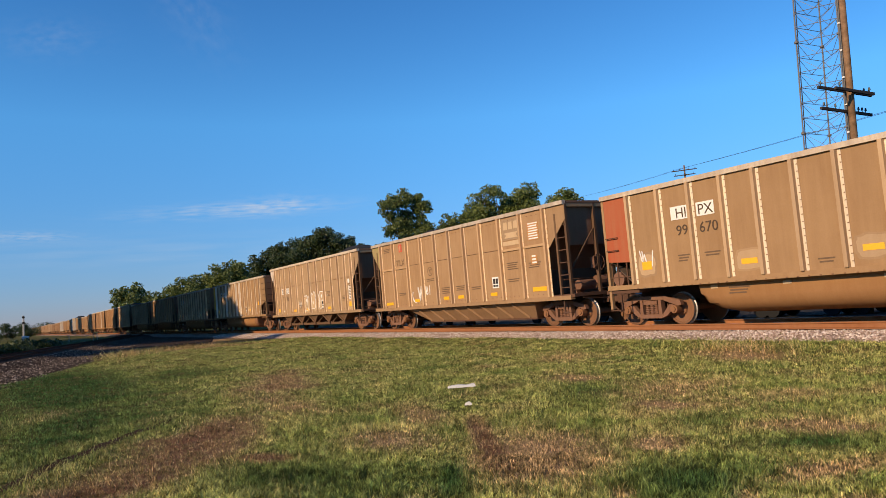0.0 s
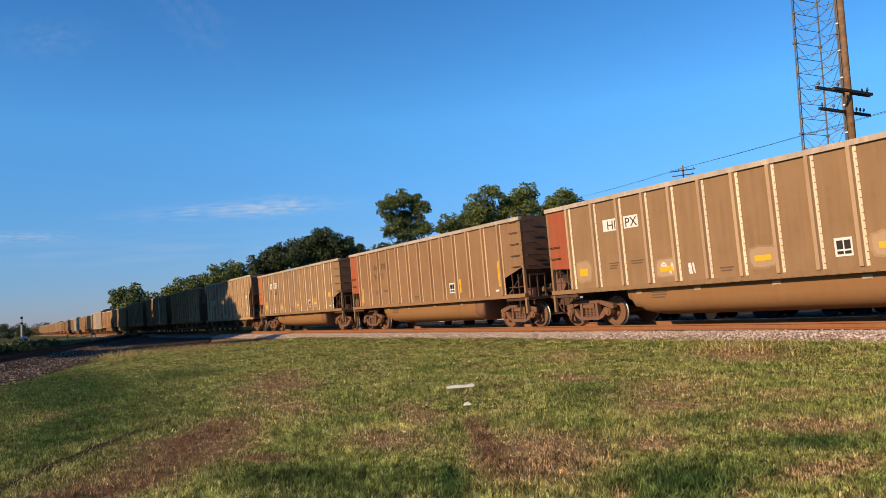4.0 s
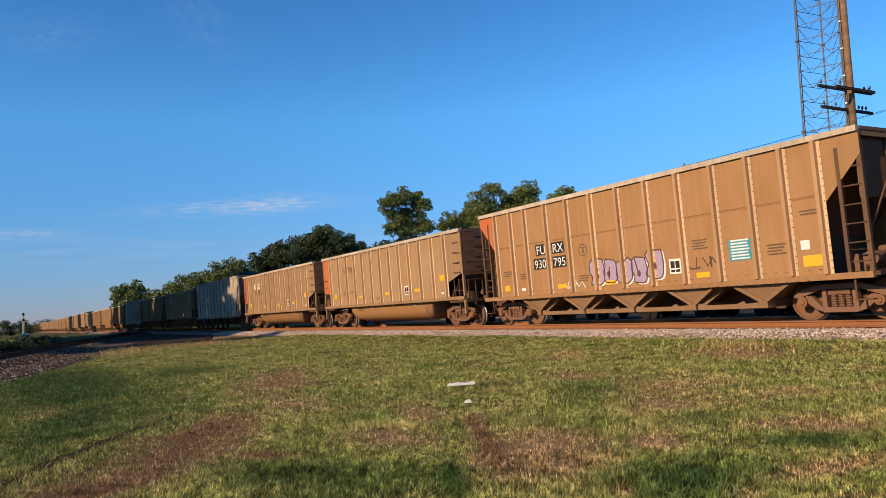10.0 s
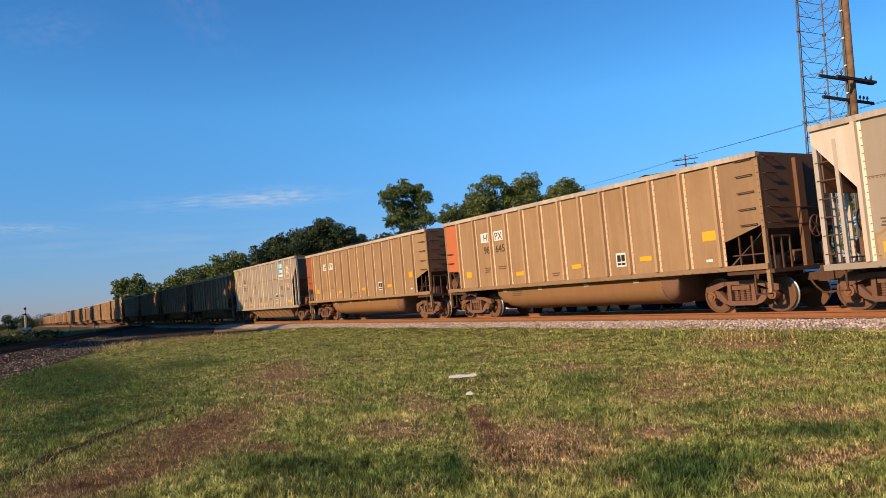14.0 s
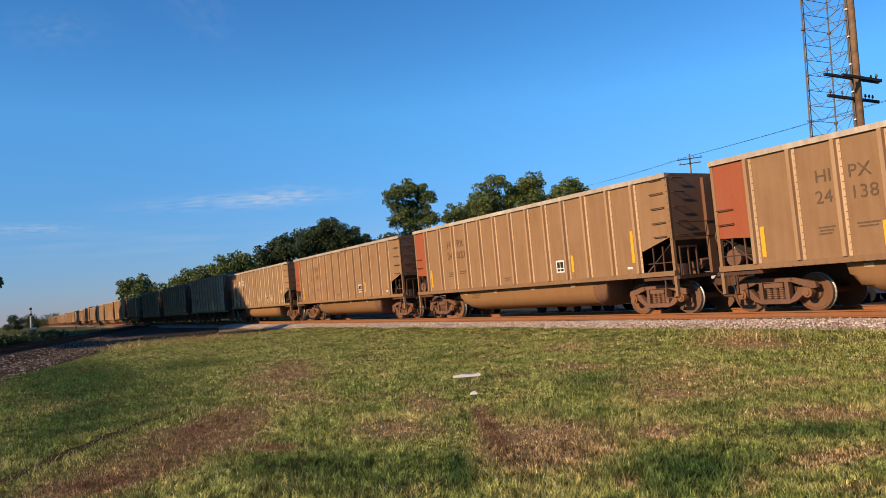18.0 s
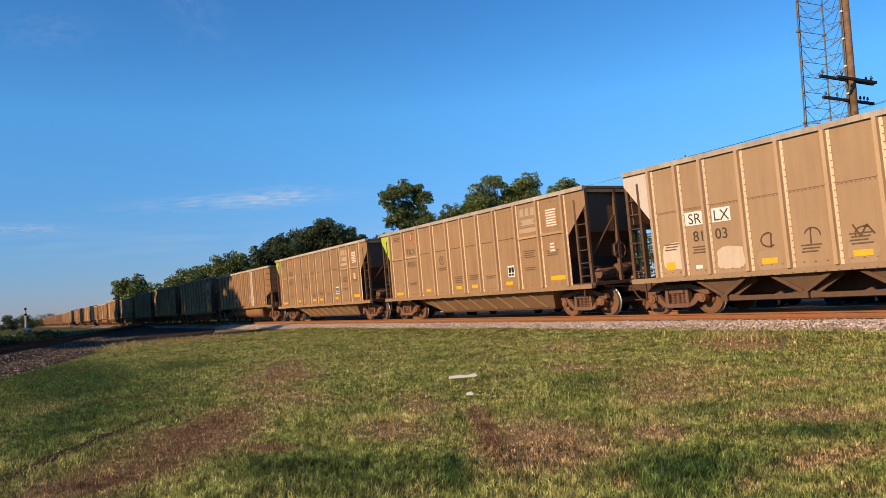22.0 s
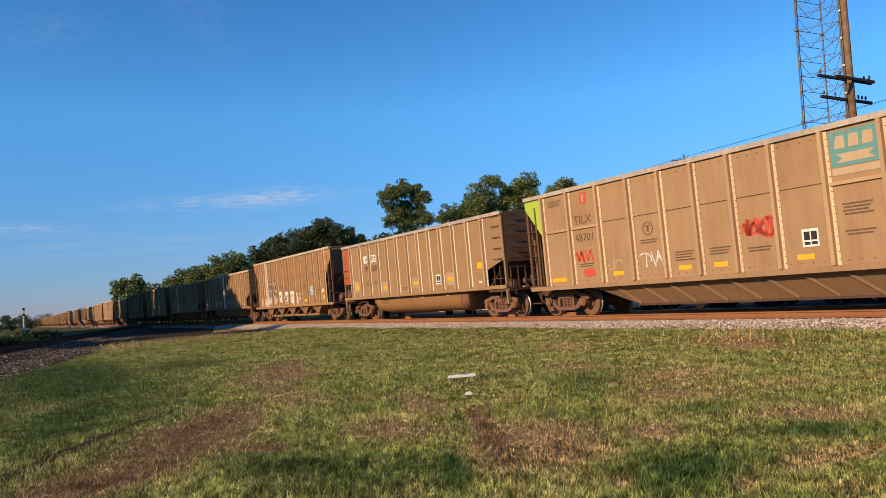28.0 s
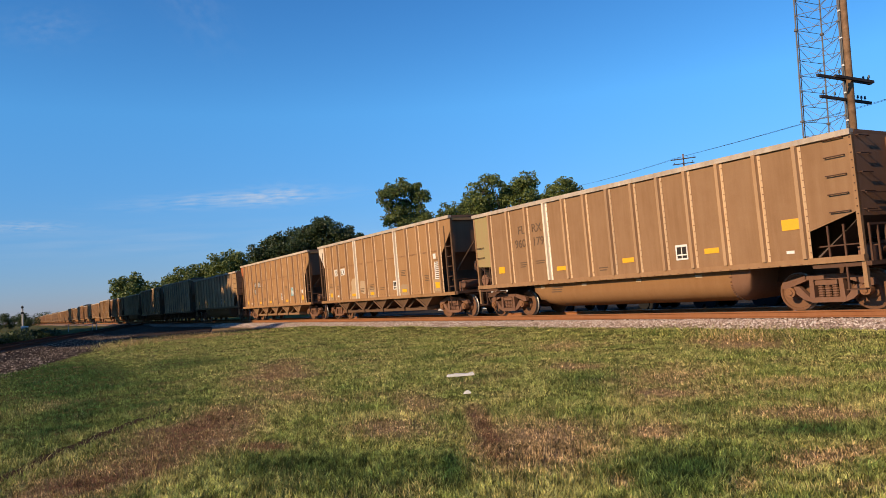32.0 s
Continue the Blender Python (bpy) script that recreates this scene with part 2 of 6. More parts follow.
# ---- shapes ----
class Geo:
    """Gathers boxes, prisms and tubes into one mesh."""

    def __init__(self):
        self.v, self.f, self.mi = [], [], []

    def face(self, f, mi=0):
        self.f.append(f)
        self.mi.append(mi)

    def box(self, x0, x1, y0, y1, z0, z1, mi=0):
        i = len(self.v)
        self.v += [(x, y, z) for z in (z0, z1) for x, y in ((x0, y0), (x1, y0), (x1, y1), (x0, y1))]
        for f in ((3, 2, 1, 0), (4, 5, 6, 7), (0, 1, 5, 4), (1, 2, 6, 5), (2, 3, 7, 6), (3, 0, 4, 7)):
            self.face([i + k for k in f], mi)
        return self

    def prism(self, pts, y0, y1, mi=0):
        """A polygon in x and z, drawn out from y0 to y1."""
        i, n = len(self.v), len(pts)
        if sum(a[0] * b[1] - b[0] * a[1] for a, b in zip(pts, pts[1:] + pts[:1])) < 0:
            pts = pts[::-1]
        self.v += [(x, y0, z) for x, z in pts] + [(x, y1, z) for x, z in pts]
        self.face([i + k for k in range(n)], mi)
        self.face([i + n + k for k in reversed(range(n))], mi)
        for k in range(n):
            j = (k + 1) % n
            self.face([i + k, i + n + k, i + n + j, i + j], mi)
        return self

    def tube(self, a, b, r, n=8, r2=None, mi=0):
        a, b = Vector(a), Vector(b)
        d = (b - a).normalized()
        u = d.orthogonal().normalized()
        w = d.cross(u)
        i, r2 = len(self.v), r if r2 is None else r2
        for p, q in ((a, r), (b, r2)):
            self.v += [tuple(p + (u * math.cos(t) + w * math.sin(t)) * q) for t in (2 * math.pi * k / n for k in range(n))]
        for k in range(n):
            j = (k + 1) % n
            self.face([i + k, i + j, i + n + j, i + n + k], mi)
        self.face([i + k for k in reversed(range(n))], mi)
        self.face([i + n + k for k in range(n)], mi)
        return self

    def beam(self, a, b, w, h, mi=0):
        """A square bar from a to b."""
        a, b = Vector(a), Vector(b)
        d = (b - a).normalized()
        u = d.cross(Vector((0, 0, 1)) if abs(d.z) < 0.9 else Vector((1, 0, 0))).normalized()
        t = u.cross(d)
        i = len(self.v)
        for p in (a, b):
            self.v += [tuple(p + u * (w / 2 * s) + t * (h / 2 * q)) for s, q in ((-1, -1), (1, -1), (1, 1), (-1, 1))]
        for f in ((3, 2, 1, 0), (4, 5, 6, 7), (0, 1, 5, 4), (1, 2, 6, 5), (2, 3, 7, 6), (3, 0, 4, 7)):
            self.face([i + k for k in f], mi)
        return self

    def mesh(self, name, mats, smooth=False):
        me = bpy.data.meshes.new(name)
        me.from_pydata(self.v, [], self.f)
        for m in mats if isinstance(mats, (list, tuple)) else [mats]:
            me.materials.append(m)
        me.polygons.foreach_set("material_index", self.mi)
        if smooth:
            me.polygons.foreach_set("use_smooth", [True] * len(self.f))
        me.update()
        return me


CACHE = {}


def shared(key, make):
    if key not in CACHE:
        CACHE[key] = make()
    return CACHE[key]


def piece(name, me, parent, x=0, y=0, z=0, rz=0, label=""):
    ob = new(name, me)
    ob.parent = parent
    ob.matrix_basis = pose(x, y, z, 0, 0, rz)
    return tagged(ob, label) if label else ob


# ---- ground and tracks ----
CANT = math.degrees(0.0243)
RAIL_Z, TRACK_Y = 0.45, 17.50


def polar(az, dist):
    return dist * math.cos(radians(az)), dist * math.sin(radians(az))



def grid_sheet(name, xs, ys, height, mat):
    nx, ny = len(xs), len(ys)
    v = [(x, y, height(x, y)) for y in ys for x in xs]
    f = [(j * nx + i, j * nx + i + 1, (j + 1) * nx + i + 1, (j + 1) * nx + i) for j in range(ny - 1) for i in range(nx - 1)]
    me = bpy.data.meshes.new(name)
    me.from_pydata(v, [], f)
    me.materials.append(mat)
    me.polygons.foreach_set("use_smooth", [True] * len(f))
    return new(name, me)


# Dry and worn spots of the lawn: middle x, y, half length, half width, turn in degrees, strength.
SPOTS = (
    (-5.23, 4.19, 1.05, 0.65, 146, 1.15), (-4.65, 5.11, 0.44, 0.29, 133, 0.95), (-4.11, 6.68, 0.70, 0.40, 41, 0.95), (-3.10, 5.24, 0.58, 0.22, 83, 1.1),
    (-3.72, 3.71, 0.21, 0.09, 134, 0.9), (-3.11, 4.26, 0.26, 0.11, 123, 0.85), (-2.60, 4.65, 0.18, 0.12, 66, 0.8), (-9.24, 12.92, 1.33, 0.80, 154, 1.0),
    (-9.42, 8.50, 0.76, 0.46, 153, 0.8), (-13.09, 11.42, 1.48, 0.74, 154, 0.65), (-6.94, 8.19, 2.19, 0.97, 132, 0.55), (-6.33, 7.16, 0.45, 0.31, 139, 0.95),
    (-5.44, 8.42, 0.61, 0.46, 124, 0.65), (-6.94, 3.56, 0.68, 0.45, 179, 0.9), (-8.25, 4.69, 0.72, 0.33, 157, 0.95), (-14.94, 5.00, 3.15, 0.82, 157, 0.85),
    (-9.11, 2.17, 1.89, 0.60, 161, 1.05), (-7.16, 2.18, 0.37, 0.20, 21, 1.1), (-7.24, 0.83, 0.67, 0.44, 169, 0.8), (-10.50, 3.79, 0.82, 0.42, 4, 0.75),
    (-13.75, 0.52, 0.85, 0.43, 159, 0.6), (-7.19, 0.8, 1.09, 0.69, 142, 0.85), (-8.7, 1.83, 1.98, 0.72, 150, 0.85), (-6.9, 0.17, 0.32, 0.28, 5, 0.8), (-5.91, 4.11, 1.6, 0.14, 151, 1.1), (-38.0, 5.4, 3.0, 0.8, 150, 1.1), (-41, 9.5, 1.5, 3.0, 0, 0.9), (-57, 10.5, 14.0, 4.5, 166, 1.5), (-50, 8.0, 9.0, 2.5, 160, 1.4))
# Bare reddish earth: a furrow, and the worn path.
EARTH = ((-6.0, 4.15, 1.5, 0.13, 151, 1.0), (-5.4, 3.75, 0.5, 0.16, 150, 0.9), (-9.3, 2.2, 1.5, 0.34, 161, 0.75), (-7.16, 2.18, 0.37, 0.18, 21, 1.0), (-15.2, 5.1, 2.2, 0.4, 157, 0.6), (-7.19, 0.8, 1.0, 0.6, 142, 0.8), (-8.7, 1.83, 1.8, 0.6, 150, 0.8))


# Lush, darker green parts, those on the left also painting in shade: middle x, y, half length, half width, turn,
# strength.
LUSH_SHADE = (
    (-3.66, 4.32, 0.65, 0.54, 119, 1.0), (-3.69, 6.06, 0.55, 0.34, 46, 1.0), (-5.02, 6.32, 0.55, 0.34, 128, 0.65), (-7.97, 7.46, 1.21, 0.66, 144, 0.65),
    (-5.9, 2.2, 1.2, 0.6, 33, 0.75), (-20.7, 1.2, 10.0, 2.0, 179, 1.15), (-12.5, 0.9, 3.0, 0.9, 165, 1.0), (-5.02, 3.09, 0.73, 0.14, 148, 1.0),
    (-10.58, 0.39, 1.61, 0.59, 165, 0.8), (-20.3, 3.70, 3.35, 1.21, 162, 0.7), (-13.0, 1.6, 2.4, 0.5, 160, 0.8), (-11.6, 2.6, 1.2, 0.3, 160, 0.6),
    (-15.96, 1.32, 1.55, 1.14, 104, 1.2), (-10.55, 0.59, 0.76, 0.53, 108, 1.1), (-8.91, 0.17, 0.56, 0.3, 170, 0.6), (-20.77, 4.29, 1.47, 1.31, 13, 0.9), (-12.12, 1.88, 0.95, 0.55, 132, 0.9))


def spot_mask(n, l, spots=SPOTS, ragged=2.4, middle=0.52):
    """Where the lawn is dry, 0 to 1: the spots above with ragged edges, and a fine mottle."""
    pos = n.new("ShaderNodeNewGeometry").outputs["Position"]
    wob = noise_at(n, l, pos, 0.9, 6, 0.7)
    total = None
    for x, y, a, b, turn, k in spots:
        mp = n.new("ShaderNodeMapping")
        mp.vector_type = "TEXTURE"
        mp.inputs["Location"].default_value, mp.inputs["Rotation"].default_value = (x, y, 0), (0, 0, radians(turn))
        mp.inputs["Scale"].default_value = (a, b, 50)
        l.new(pos, mp.inputs[0])
        d = n.new("ShaderNodeVectorMath")
        d.operation = "LENGTH"
        l.new(mp.outputs[0], d.inputs[0])
        r = n.new("ShaderNodeMapRange")
        r.inputs["From Min"].default_value, r.inputs["From Max"].default_value = 0.3, 1.5
        r.inputs["To Min"].default_value, r.inputs["To Max"].default_value = k, 0.0
        l.new(d.outputs["Value"], r.inputs["Value"])
        if total is None:
            total = r.outputs[0]
        else:
            mx = n.new("ShaderNodeMath")
            mx.operation = "MAXIMUM"
            l.new(total, mx.inputs[0])
            l.new(r.outputs[0], mx.inputs[1])
            total = mx.outputs[0]
    s = n.new("ShaderNodeMath")
    s.operation = "MULTIPLY_ADD"
    s.inputs[1].default_value = 1.0
    l.new(total, s.inputs[0])
    w = n.new("ShaderNodeMath")
    w.operation = "SUBTRACT"
    w.inputs[1].default_value = middle
    l.new(wob.outputs[0], w.inputs[0])
    w2 = n.new("ShaderNodeMath")
    w2.operation = "MULTIPLY"
    w2.inputs[1].default_value = ragged
    l.new(w.outputs[0], w2.inputs[0])
    l.new(w2.outputs[0], s.inputs[2])
    return pos, s.outputs[0]


def soil_material():
    m, n, l, b = material("lawn_soil", 0.95)
    pos, dry = spot_mask(n, l)
    fine = noise_at(n, l, pos, 26, 6, 0.75)
    mid = noise_at(n, l, pos, 2.0, 5, 0.65)
    g = ramp(n, ((0.3, (0.055, 0.070, 0.017)), (0.7, (0.16, 0.14, 0.042))))
    l.new(mid.outputs[0], g.inputs[0])
    br = ramp(n, ((0.3, (0.24, 0.14, 0.065)), (0.7, (0.52, 0.345, 0.185))))
    l.new(fine.outputs[0], br.inputs[0])
    c = mixed(n, l, "MIX", dry, g.outputs[0], br.outputs[0])
    c = mixed(n, l, "MIX", spot_mask(n, l, EARTH, 2.0)[1], c, (0.19, 0.088, 0.046))
    f = ramp(n, ((0.3, (0.55, 0.55, 0.55)), (0.7, (1.25, 1.25, 1.25))))
    l.new(fine.outputs[0], f.inputs[0])
    l.new(mixed(n, l, "MULTIPLY", 1.0, c, f.outputs[0]), b.inputs["Base Color"])
    bumped(n, l, b, fine.outputs[0], 0.8, 0.05)
    return m


def blade_material():
    m, n, l, b = material("grass_blades", 0.7)
    pos, dry = spot_mask(n, l, middle=0.49)
    geo = n.new("ShaderNodeNewGeometry")
    mid = noise_at(n, l, pos, 1.1, 5, 0.65)
    g = ramp(n, ((0.3, (0.135, 0.21, 0.052)), (0.5, (0.315, 0.35, 0.102)), (0.7, (0.56, 0.50, 0.20))))
    l.new(mid.outputs[0], g.inputs[0])
    d = ramp(n, ((0.0, (0.30, 0.19, 0.095)), (1.0, (0.57, 0.405, 0.225))))
    l.new(geo.outputs["Random Per Island"], d.inputs[0])
    k = n.new("ShaderNodeMath")
    k.operation = "MULTIPLY_ADD"
    k.inputs[1].default_value, k.inputs[2].default_value = 0.7, -0.35
    l.new(geo.outputs["Random Per Island"], k.inputs[0])
    s = n.new("ShaderNodeMath")
    s.operation, s.use_clamp = "ADD", True
    l.new(dry, s.inputs[0])
    l.new(k.outputs[0], s.inputs[1])
    # darker green for lush grass and for shade on the left
    lush_shade = spot_mask(n, l, LUSH_SHADE, 1.2)[1]
    off = n.new("ShaderNodeMath")
    off.operation, off.use_clamp = "MULTIPLY_ADD", True
    off.inputs[1].default_value = -0.45
    cap = n.new("ShaderNodeClamp")
    l.new(lush_shade, cap.inputs[0])
    l.new(cap.outputs[0], off.inputs[0])
    l.new(s.outputs[0], off.inputs[2])
    green = mixed(n, l, "MIX", lush_shade, g.outputs[0], (0.060, 0.118, 0.032))
    c = mixed(n, l, "MIX", off.outputs[0], green, d.outputs[0])
    earthy = n.new("ShaderNodeMath")              # withered, trodden blades over bare earth
    earthy.operation, earthy.use_clamp = "MULTIPLY", True
    earthy.inputs[1].default_value = 0.8
    l.new(spot_mask(n, l, EARTH, 1.6)[1], earthy.inputs[0])
    c = mixed(n, l, "MIX", earthy.outputs[0], c, (0.185, 0.115, 0.062))
    v = ramp(n, ((0.0, (0.55, 0.6, 0.52)), (1.0, (1.4, 1.36, 1.3))))
    l.new(geo.outputs["Random Per Island"], v.inputs[0])
    c = mixed(n, l, "MULTIPLY", 1.0, c, v.outputs[0])
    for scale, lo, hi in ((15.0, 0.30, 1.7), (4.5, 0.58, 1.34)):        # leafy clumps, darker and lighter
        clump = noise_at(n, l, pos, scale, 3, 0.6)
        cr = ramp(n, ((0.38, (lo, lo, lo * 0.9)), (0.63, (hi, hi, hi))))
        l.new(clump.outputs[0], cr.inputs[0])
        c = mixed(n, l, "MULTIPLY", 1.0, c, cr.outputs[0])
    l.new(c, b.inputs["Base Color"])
    b.inputs["Subsurface Weight"].default_value = 0.0
    tr = n.new("ShaderNodeBsdfTranslucent")
    l.new(c, tr.inputs[0])
    mixs = n.new("ShaderNodeMixShader")
    mixs.inputs[0].default_value = 0.3
    l.new(b.outputs[0], mixs.inputs[1])
    l.new(tr.outputs[0], mixs.inputs[2])
    l.new(mixs.outputs[0], n["Material Output"].inputs[0])
    return m


def gravel_material(name, lo, hi):
    m, n, l, b = material(name, 0.9)
    pos = n.new("ShaderNodeNewGeometry").outputs["Position"]
    vo = n.new("ShaderNodeTexVoronoi")
    vo.inputs["Scale"].default_value = 19
    l.new(pos, vo.inputs["Vector"])
    r = ramp(n, ((0.0, lo), (1.0, hi)))
    l.new(vo.outputs["Color"], r.inputs[0])
    big = noise_at(n, l, pos, 0.8, 4, 0.6)
    w = ramp(n, ((0.3, (0.7, 0.64, 0.58)), (0.7, (1.15, 1.12, 1.1))))
    l.new(big.outputs[0], w.inputs[0])
    l.new(mixed(n, l, "MULTIPLY", 1.0, r.outputs[0], w.outputs[0]), b.inputs["Base Color"])
    bumped(n, l, b, vo.outputs["Distance"], 1.0, 0.05)
    return m


M["soil"], M["blade"] = soil_material(), blade_material()
M["gravel"] = gravel_material("grey_pink_ballast", (0.14, 0.10, 0.08), (0.45, 0.35, 0.28))
# dark cinders, with tree shade worked into the colour as well
M["cinder"] = gravel_material("shade_dark_cinder", (0.022, 0.015, 0.011), (0.10, 0.07, 0.05))
M["rail"] = weathered("rusty_rail", (0.26, 0.105, 0.045), (0.33, 0.155, 0.075), 0.6, 0.75)
# rusty rail with the shade over the diverging track put into its colour
M["rail_shade"] = weathered("shade_dark_rail", (0.075, 0.042, 0.028), (0.12, 0.07, 0.045), 0.6, 0.8)
M["railhead"] = plain("worn_rail_head", (0.42, 0.28, 0.2), 0.35, 0.7, 20, 0.15)
M["tie"] = plain("old_tie_wood", (0.085, 0.058, 0.042), 0.9, 0, 8, 0.4)


def uneven(x, y):
    h = 0.035 * noise.noise((x * 0.35, y * 0.35, 0.0)) + 0.026 * noise.noise((x * 1.7, y * 1.7, 3.0))
    rise = min(max((y - 12.6) / 2.2, 0), 1) * min(max((x + 48) / 8, 0), 1) if y < 40 else 0.0
    return h - 0.02 + 0.13 * rise ** 1.5 * (1 if y < 17 else max(0, (22 - y) / 5))


GRID_X = [-2600, -900, -320] + [-120 + 1.0 * i for i in range(72)] + [-48 + 0.3 * i for i in range(170)] + [5, 12, 40, 200, 900, 2600]
GRID_Y = [-1200, -300, -60, -20, -8, -5] + [-4 + 0.3 * i for i in range(75)] + [20, 23, 30, 80, 300, 1200, 2600]
ground = grid_sheet("ground", GRID_X, GRID_Y, uneven, M["soil"])


def ground_level(x, y):
    """Heights of the ground sheet at arrays of points."""
    gx, gy = np.array(GRID_X), np.array(GRID_Y)
    z = np.array([p.co.z for p in ground.data.vertices]).reshape(len(gy), len(gx))
    i = np.clip(np.searchsorted(gx, x) - 1, 0, len(gx) - 2)
    j = np.clip(np.searchsorted(gy, y) - 1, 0, len(gy) - 2)
    u, v = (x - gx[i]) / (gx[i + 1] - gx[i]), (y - gy[j]) / (gy[j + 1] - gy[j])
    return (z[j, i] * (1 - u) + z[j, i + 1] * u) * (1 - v) + (z[j + 1, i] * (1 - u) + z[j + 1, i + 1] * u) * v
tagged(ground, "mown lawn of green and dry brown grass beside the tracks", "lawn", kind="structure")

# Centre line of the second track: leaves the main line and comes nearer to the camera.
SIDE = [(-133 + 180 * math.sin(a), TRACK_Y - 180 * (1 - math.cos(a))) for a in [0.025 * i for i in range(11)]]
e0 = SIDE[-1]
SIDE += [(e0[0] + s * math.cos(0.25), e0[1] - s * math.sin(0.25)) for s in (6 * i for i in range(1, 26))]
MAIN = [(-900 + 20 * i, TRACK_Y) for i in range(52)]


def offset_line(line, off):
    out = []
    for i, p in enumerate(line):
        a, b = Vector(line[max(i - 1, 0)]), Vector(line[min(i + 1, len(line) - 1)])
        d = (b - a).normalized()
        out.append((p[0] - d.y * off, p[1] + d.x * off))
    return out


def swept(name, line, profile, mat, z, lean=0.0, mi=None):
    """A profile of (side, height) points drawn along a line. lean: slope across."""
    n = len(profile)
    v, f = [], []
    lanes = [offset_line(line, s) for s, h in profile]
    for i in range(len(line)):
        for k, (s, h) in enumerate(profile):
            v.append((*lanes[k][i], z + h + s * lean))
    for i in range(len(line) - 1):
        for k in range(n - 1):
            f.append((i * n + k, (i + 1) * n + k, (i + 1) * n + k + 1, i * n + k + 1))
    me = bpy.data.meshes.new(name)
    me.from_pydata(v, [], f)
    for m in mat if isinstance(mat, list) else [mat]:
        me.materials.append(m)
    if mi:
        me.polygons.foreach_set("material_index", [mi[k] for i in range(len(line) - 1) for k in range(n - 1)])
    return new(name, me)


LEAN = math.tan(radians(CANT))
RAIL_PROFILE = [(-0.075, -0.17), (-0.075, -0.155), (-0.012, -0.13), (-0.012, -0.05), (-0.037, -0.035), (-0.037, -0.003), (-0.03, 0.0),
                (0.03, 0.0), (0.037, -0.003), (0.037, -0.035), (0.012, -0.05), (0.012, -0.13), (0.075, -0.155), (0.075, -0.17)]
RAIL_MI = [0] * 6 + [1] + [0] * 6


def track(line, z, lean, word, stone="gravel"):
    bed = tagged(swept("ballast_bed", line, [(-3.3, -0.55), (-2.6, -0.36), (-1.7, -0.19), (1.7, -0.19), (2.6, -0.36), *(((3.6, -0.6),) if stone == "gravel" else ((4.5, -0.37), (5.4, -0.5)))], M[stone], z, lean),
                 ("crushed grey-pink stone" if stone == "gravel" else "shade-darkened cinder and gravel") + " ballast under the " + word, "ballast", kind="structure")
    rails = []
    for s in (-0.755, 0.755):
        r = swept("rail", offset_line(line, s), RAIL_PROFILE, [M["rail"], M["railhead"]] if stone == "gravel" else [M["rail_shade"], M["rail_shade"]], z + s * lean, 0, RAIL_MI)
        rails.append(tagged(r, ("rust-brown" if stone == "gravel" else "shade-darkened rusty") + " steel rail of the " + word, "rail", "rails of the " + word, kind="structure"))
    return bed, rails


main_bed, main_rails = track(MAIN, RAIL_Z, LEAN, "main track")
side_bed, side_rails = track(SIDE, 0.38, 0.0, "diverging track", "cinder")


# cinder sheet whose dark colour also carries the tree shade
tagged(swept("cinder_verge", SIDE[4:18], [(4.4, -0.36), (4.45, -0.34), (7.0, -0.35), (9.6, -0.345), (9.7, -0.40)], M["cinder"], 0.38, 0.0), "cinder ground between the two tracks, coloured darker for shade", "cinder", kind="structure")


def tie_mesh():
    g = Geo()
    g.box(-0.115, 0.115, -1.3, 1.3, -0.18, 0)
    g.box(-0.09, 0.09, -0.93, -0.58, 0, 0.012)
    g.box(-0.09, 0.09, 0.58, 0.93, 0, 0.012)
    return g.mesh("tie", M["tie"])


TIE = tie_mesh()
def tie_at(bed, x, y, z, turn, rx):
    ob = new("tie", TIE)
    ob.parent = bed
    ob.matrix_basis = pose(x, y, z, rx, 0, turn)


for i in range(150):
    tie_at(main_bed, -70 + 0.52 * i + random.uniform(-0.03, 0.03), TRACK_Y, RAIL_Z - 0.183, random.uniform(-1, 1), CANT)
for i in range(120):
    s = 20 + 0.53 * i
    tie_at(side_bed, e0[0] + s * math.cos(0.25), e0[1] - s * math.sin(0.25), 0.197, math.degrees(-0.25), 0)

# ---- radio mast and utility poles ----
M["steel"] = plain("galvanised_steel", (0.17, 0.155, 0.14), 0.6, 0.3, 12, 0.2)
M["pole"] = plain("creosoted_pole_wood", (0.20, 0.12, 0.068), 0.85, 0, 4, 0.5)
M["arm"] = plain("dark_crossarm_wood", (0.055, 0.045, 0.04), 0.85, 0, 6, 0.3)
M["insulator"] = plain("dark_glass_insulator", (0.02, 0.022, 0.025), 0.5)
M["sheet_white"] = plain("white_clamp", (0.7, 0.7, 0.68), 0.5)
M["wire"] = plain("black_wire", (0.03, 0.03, 0.03), 0.5)


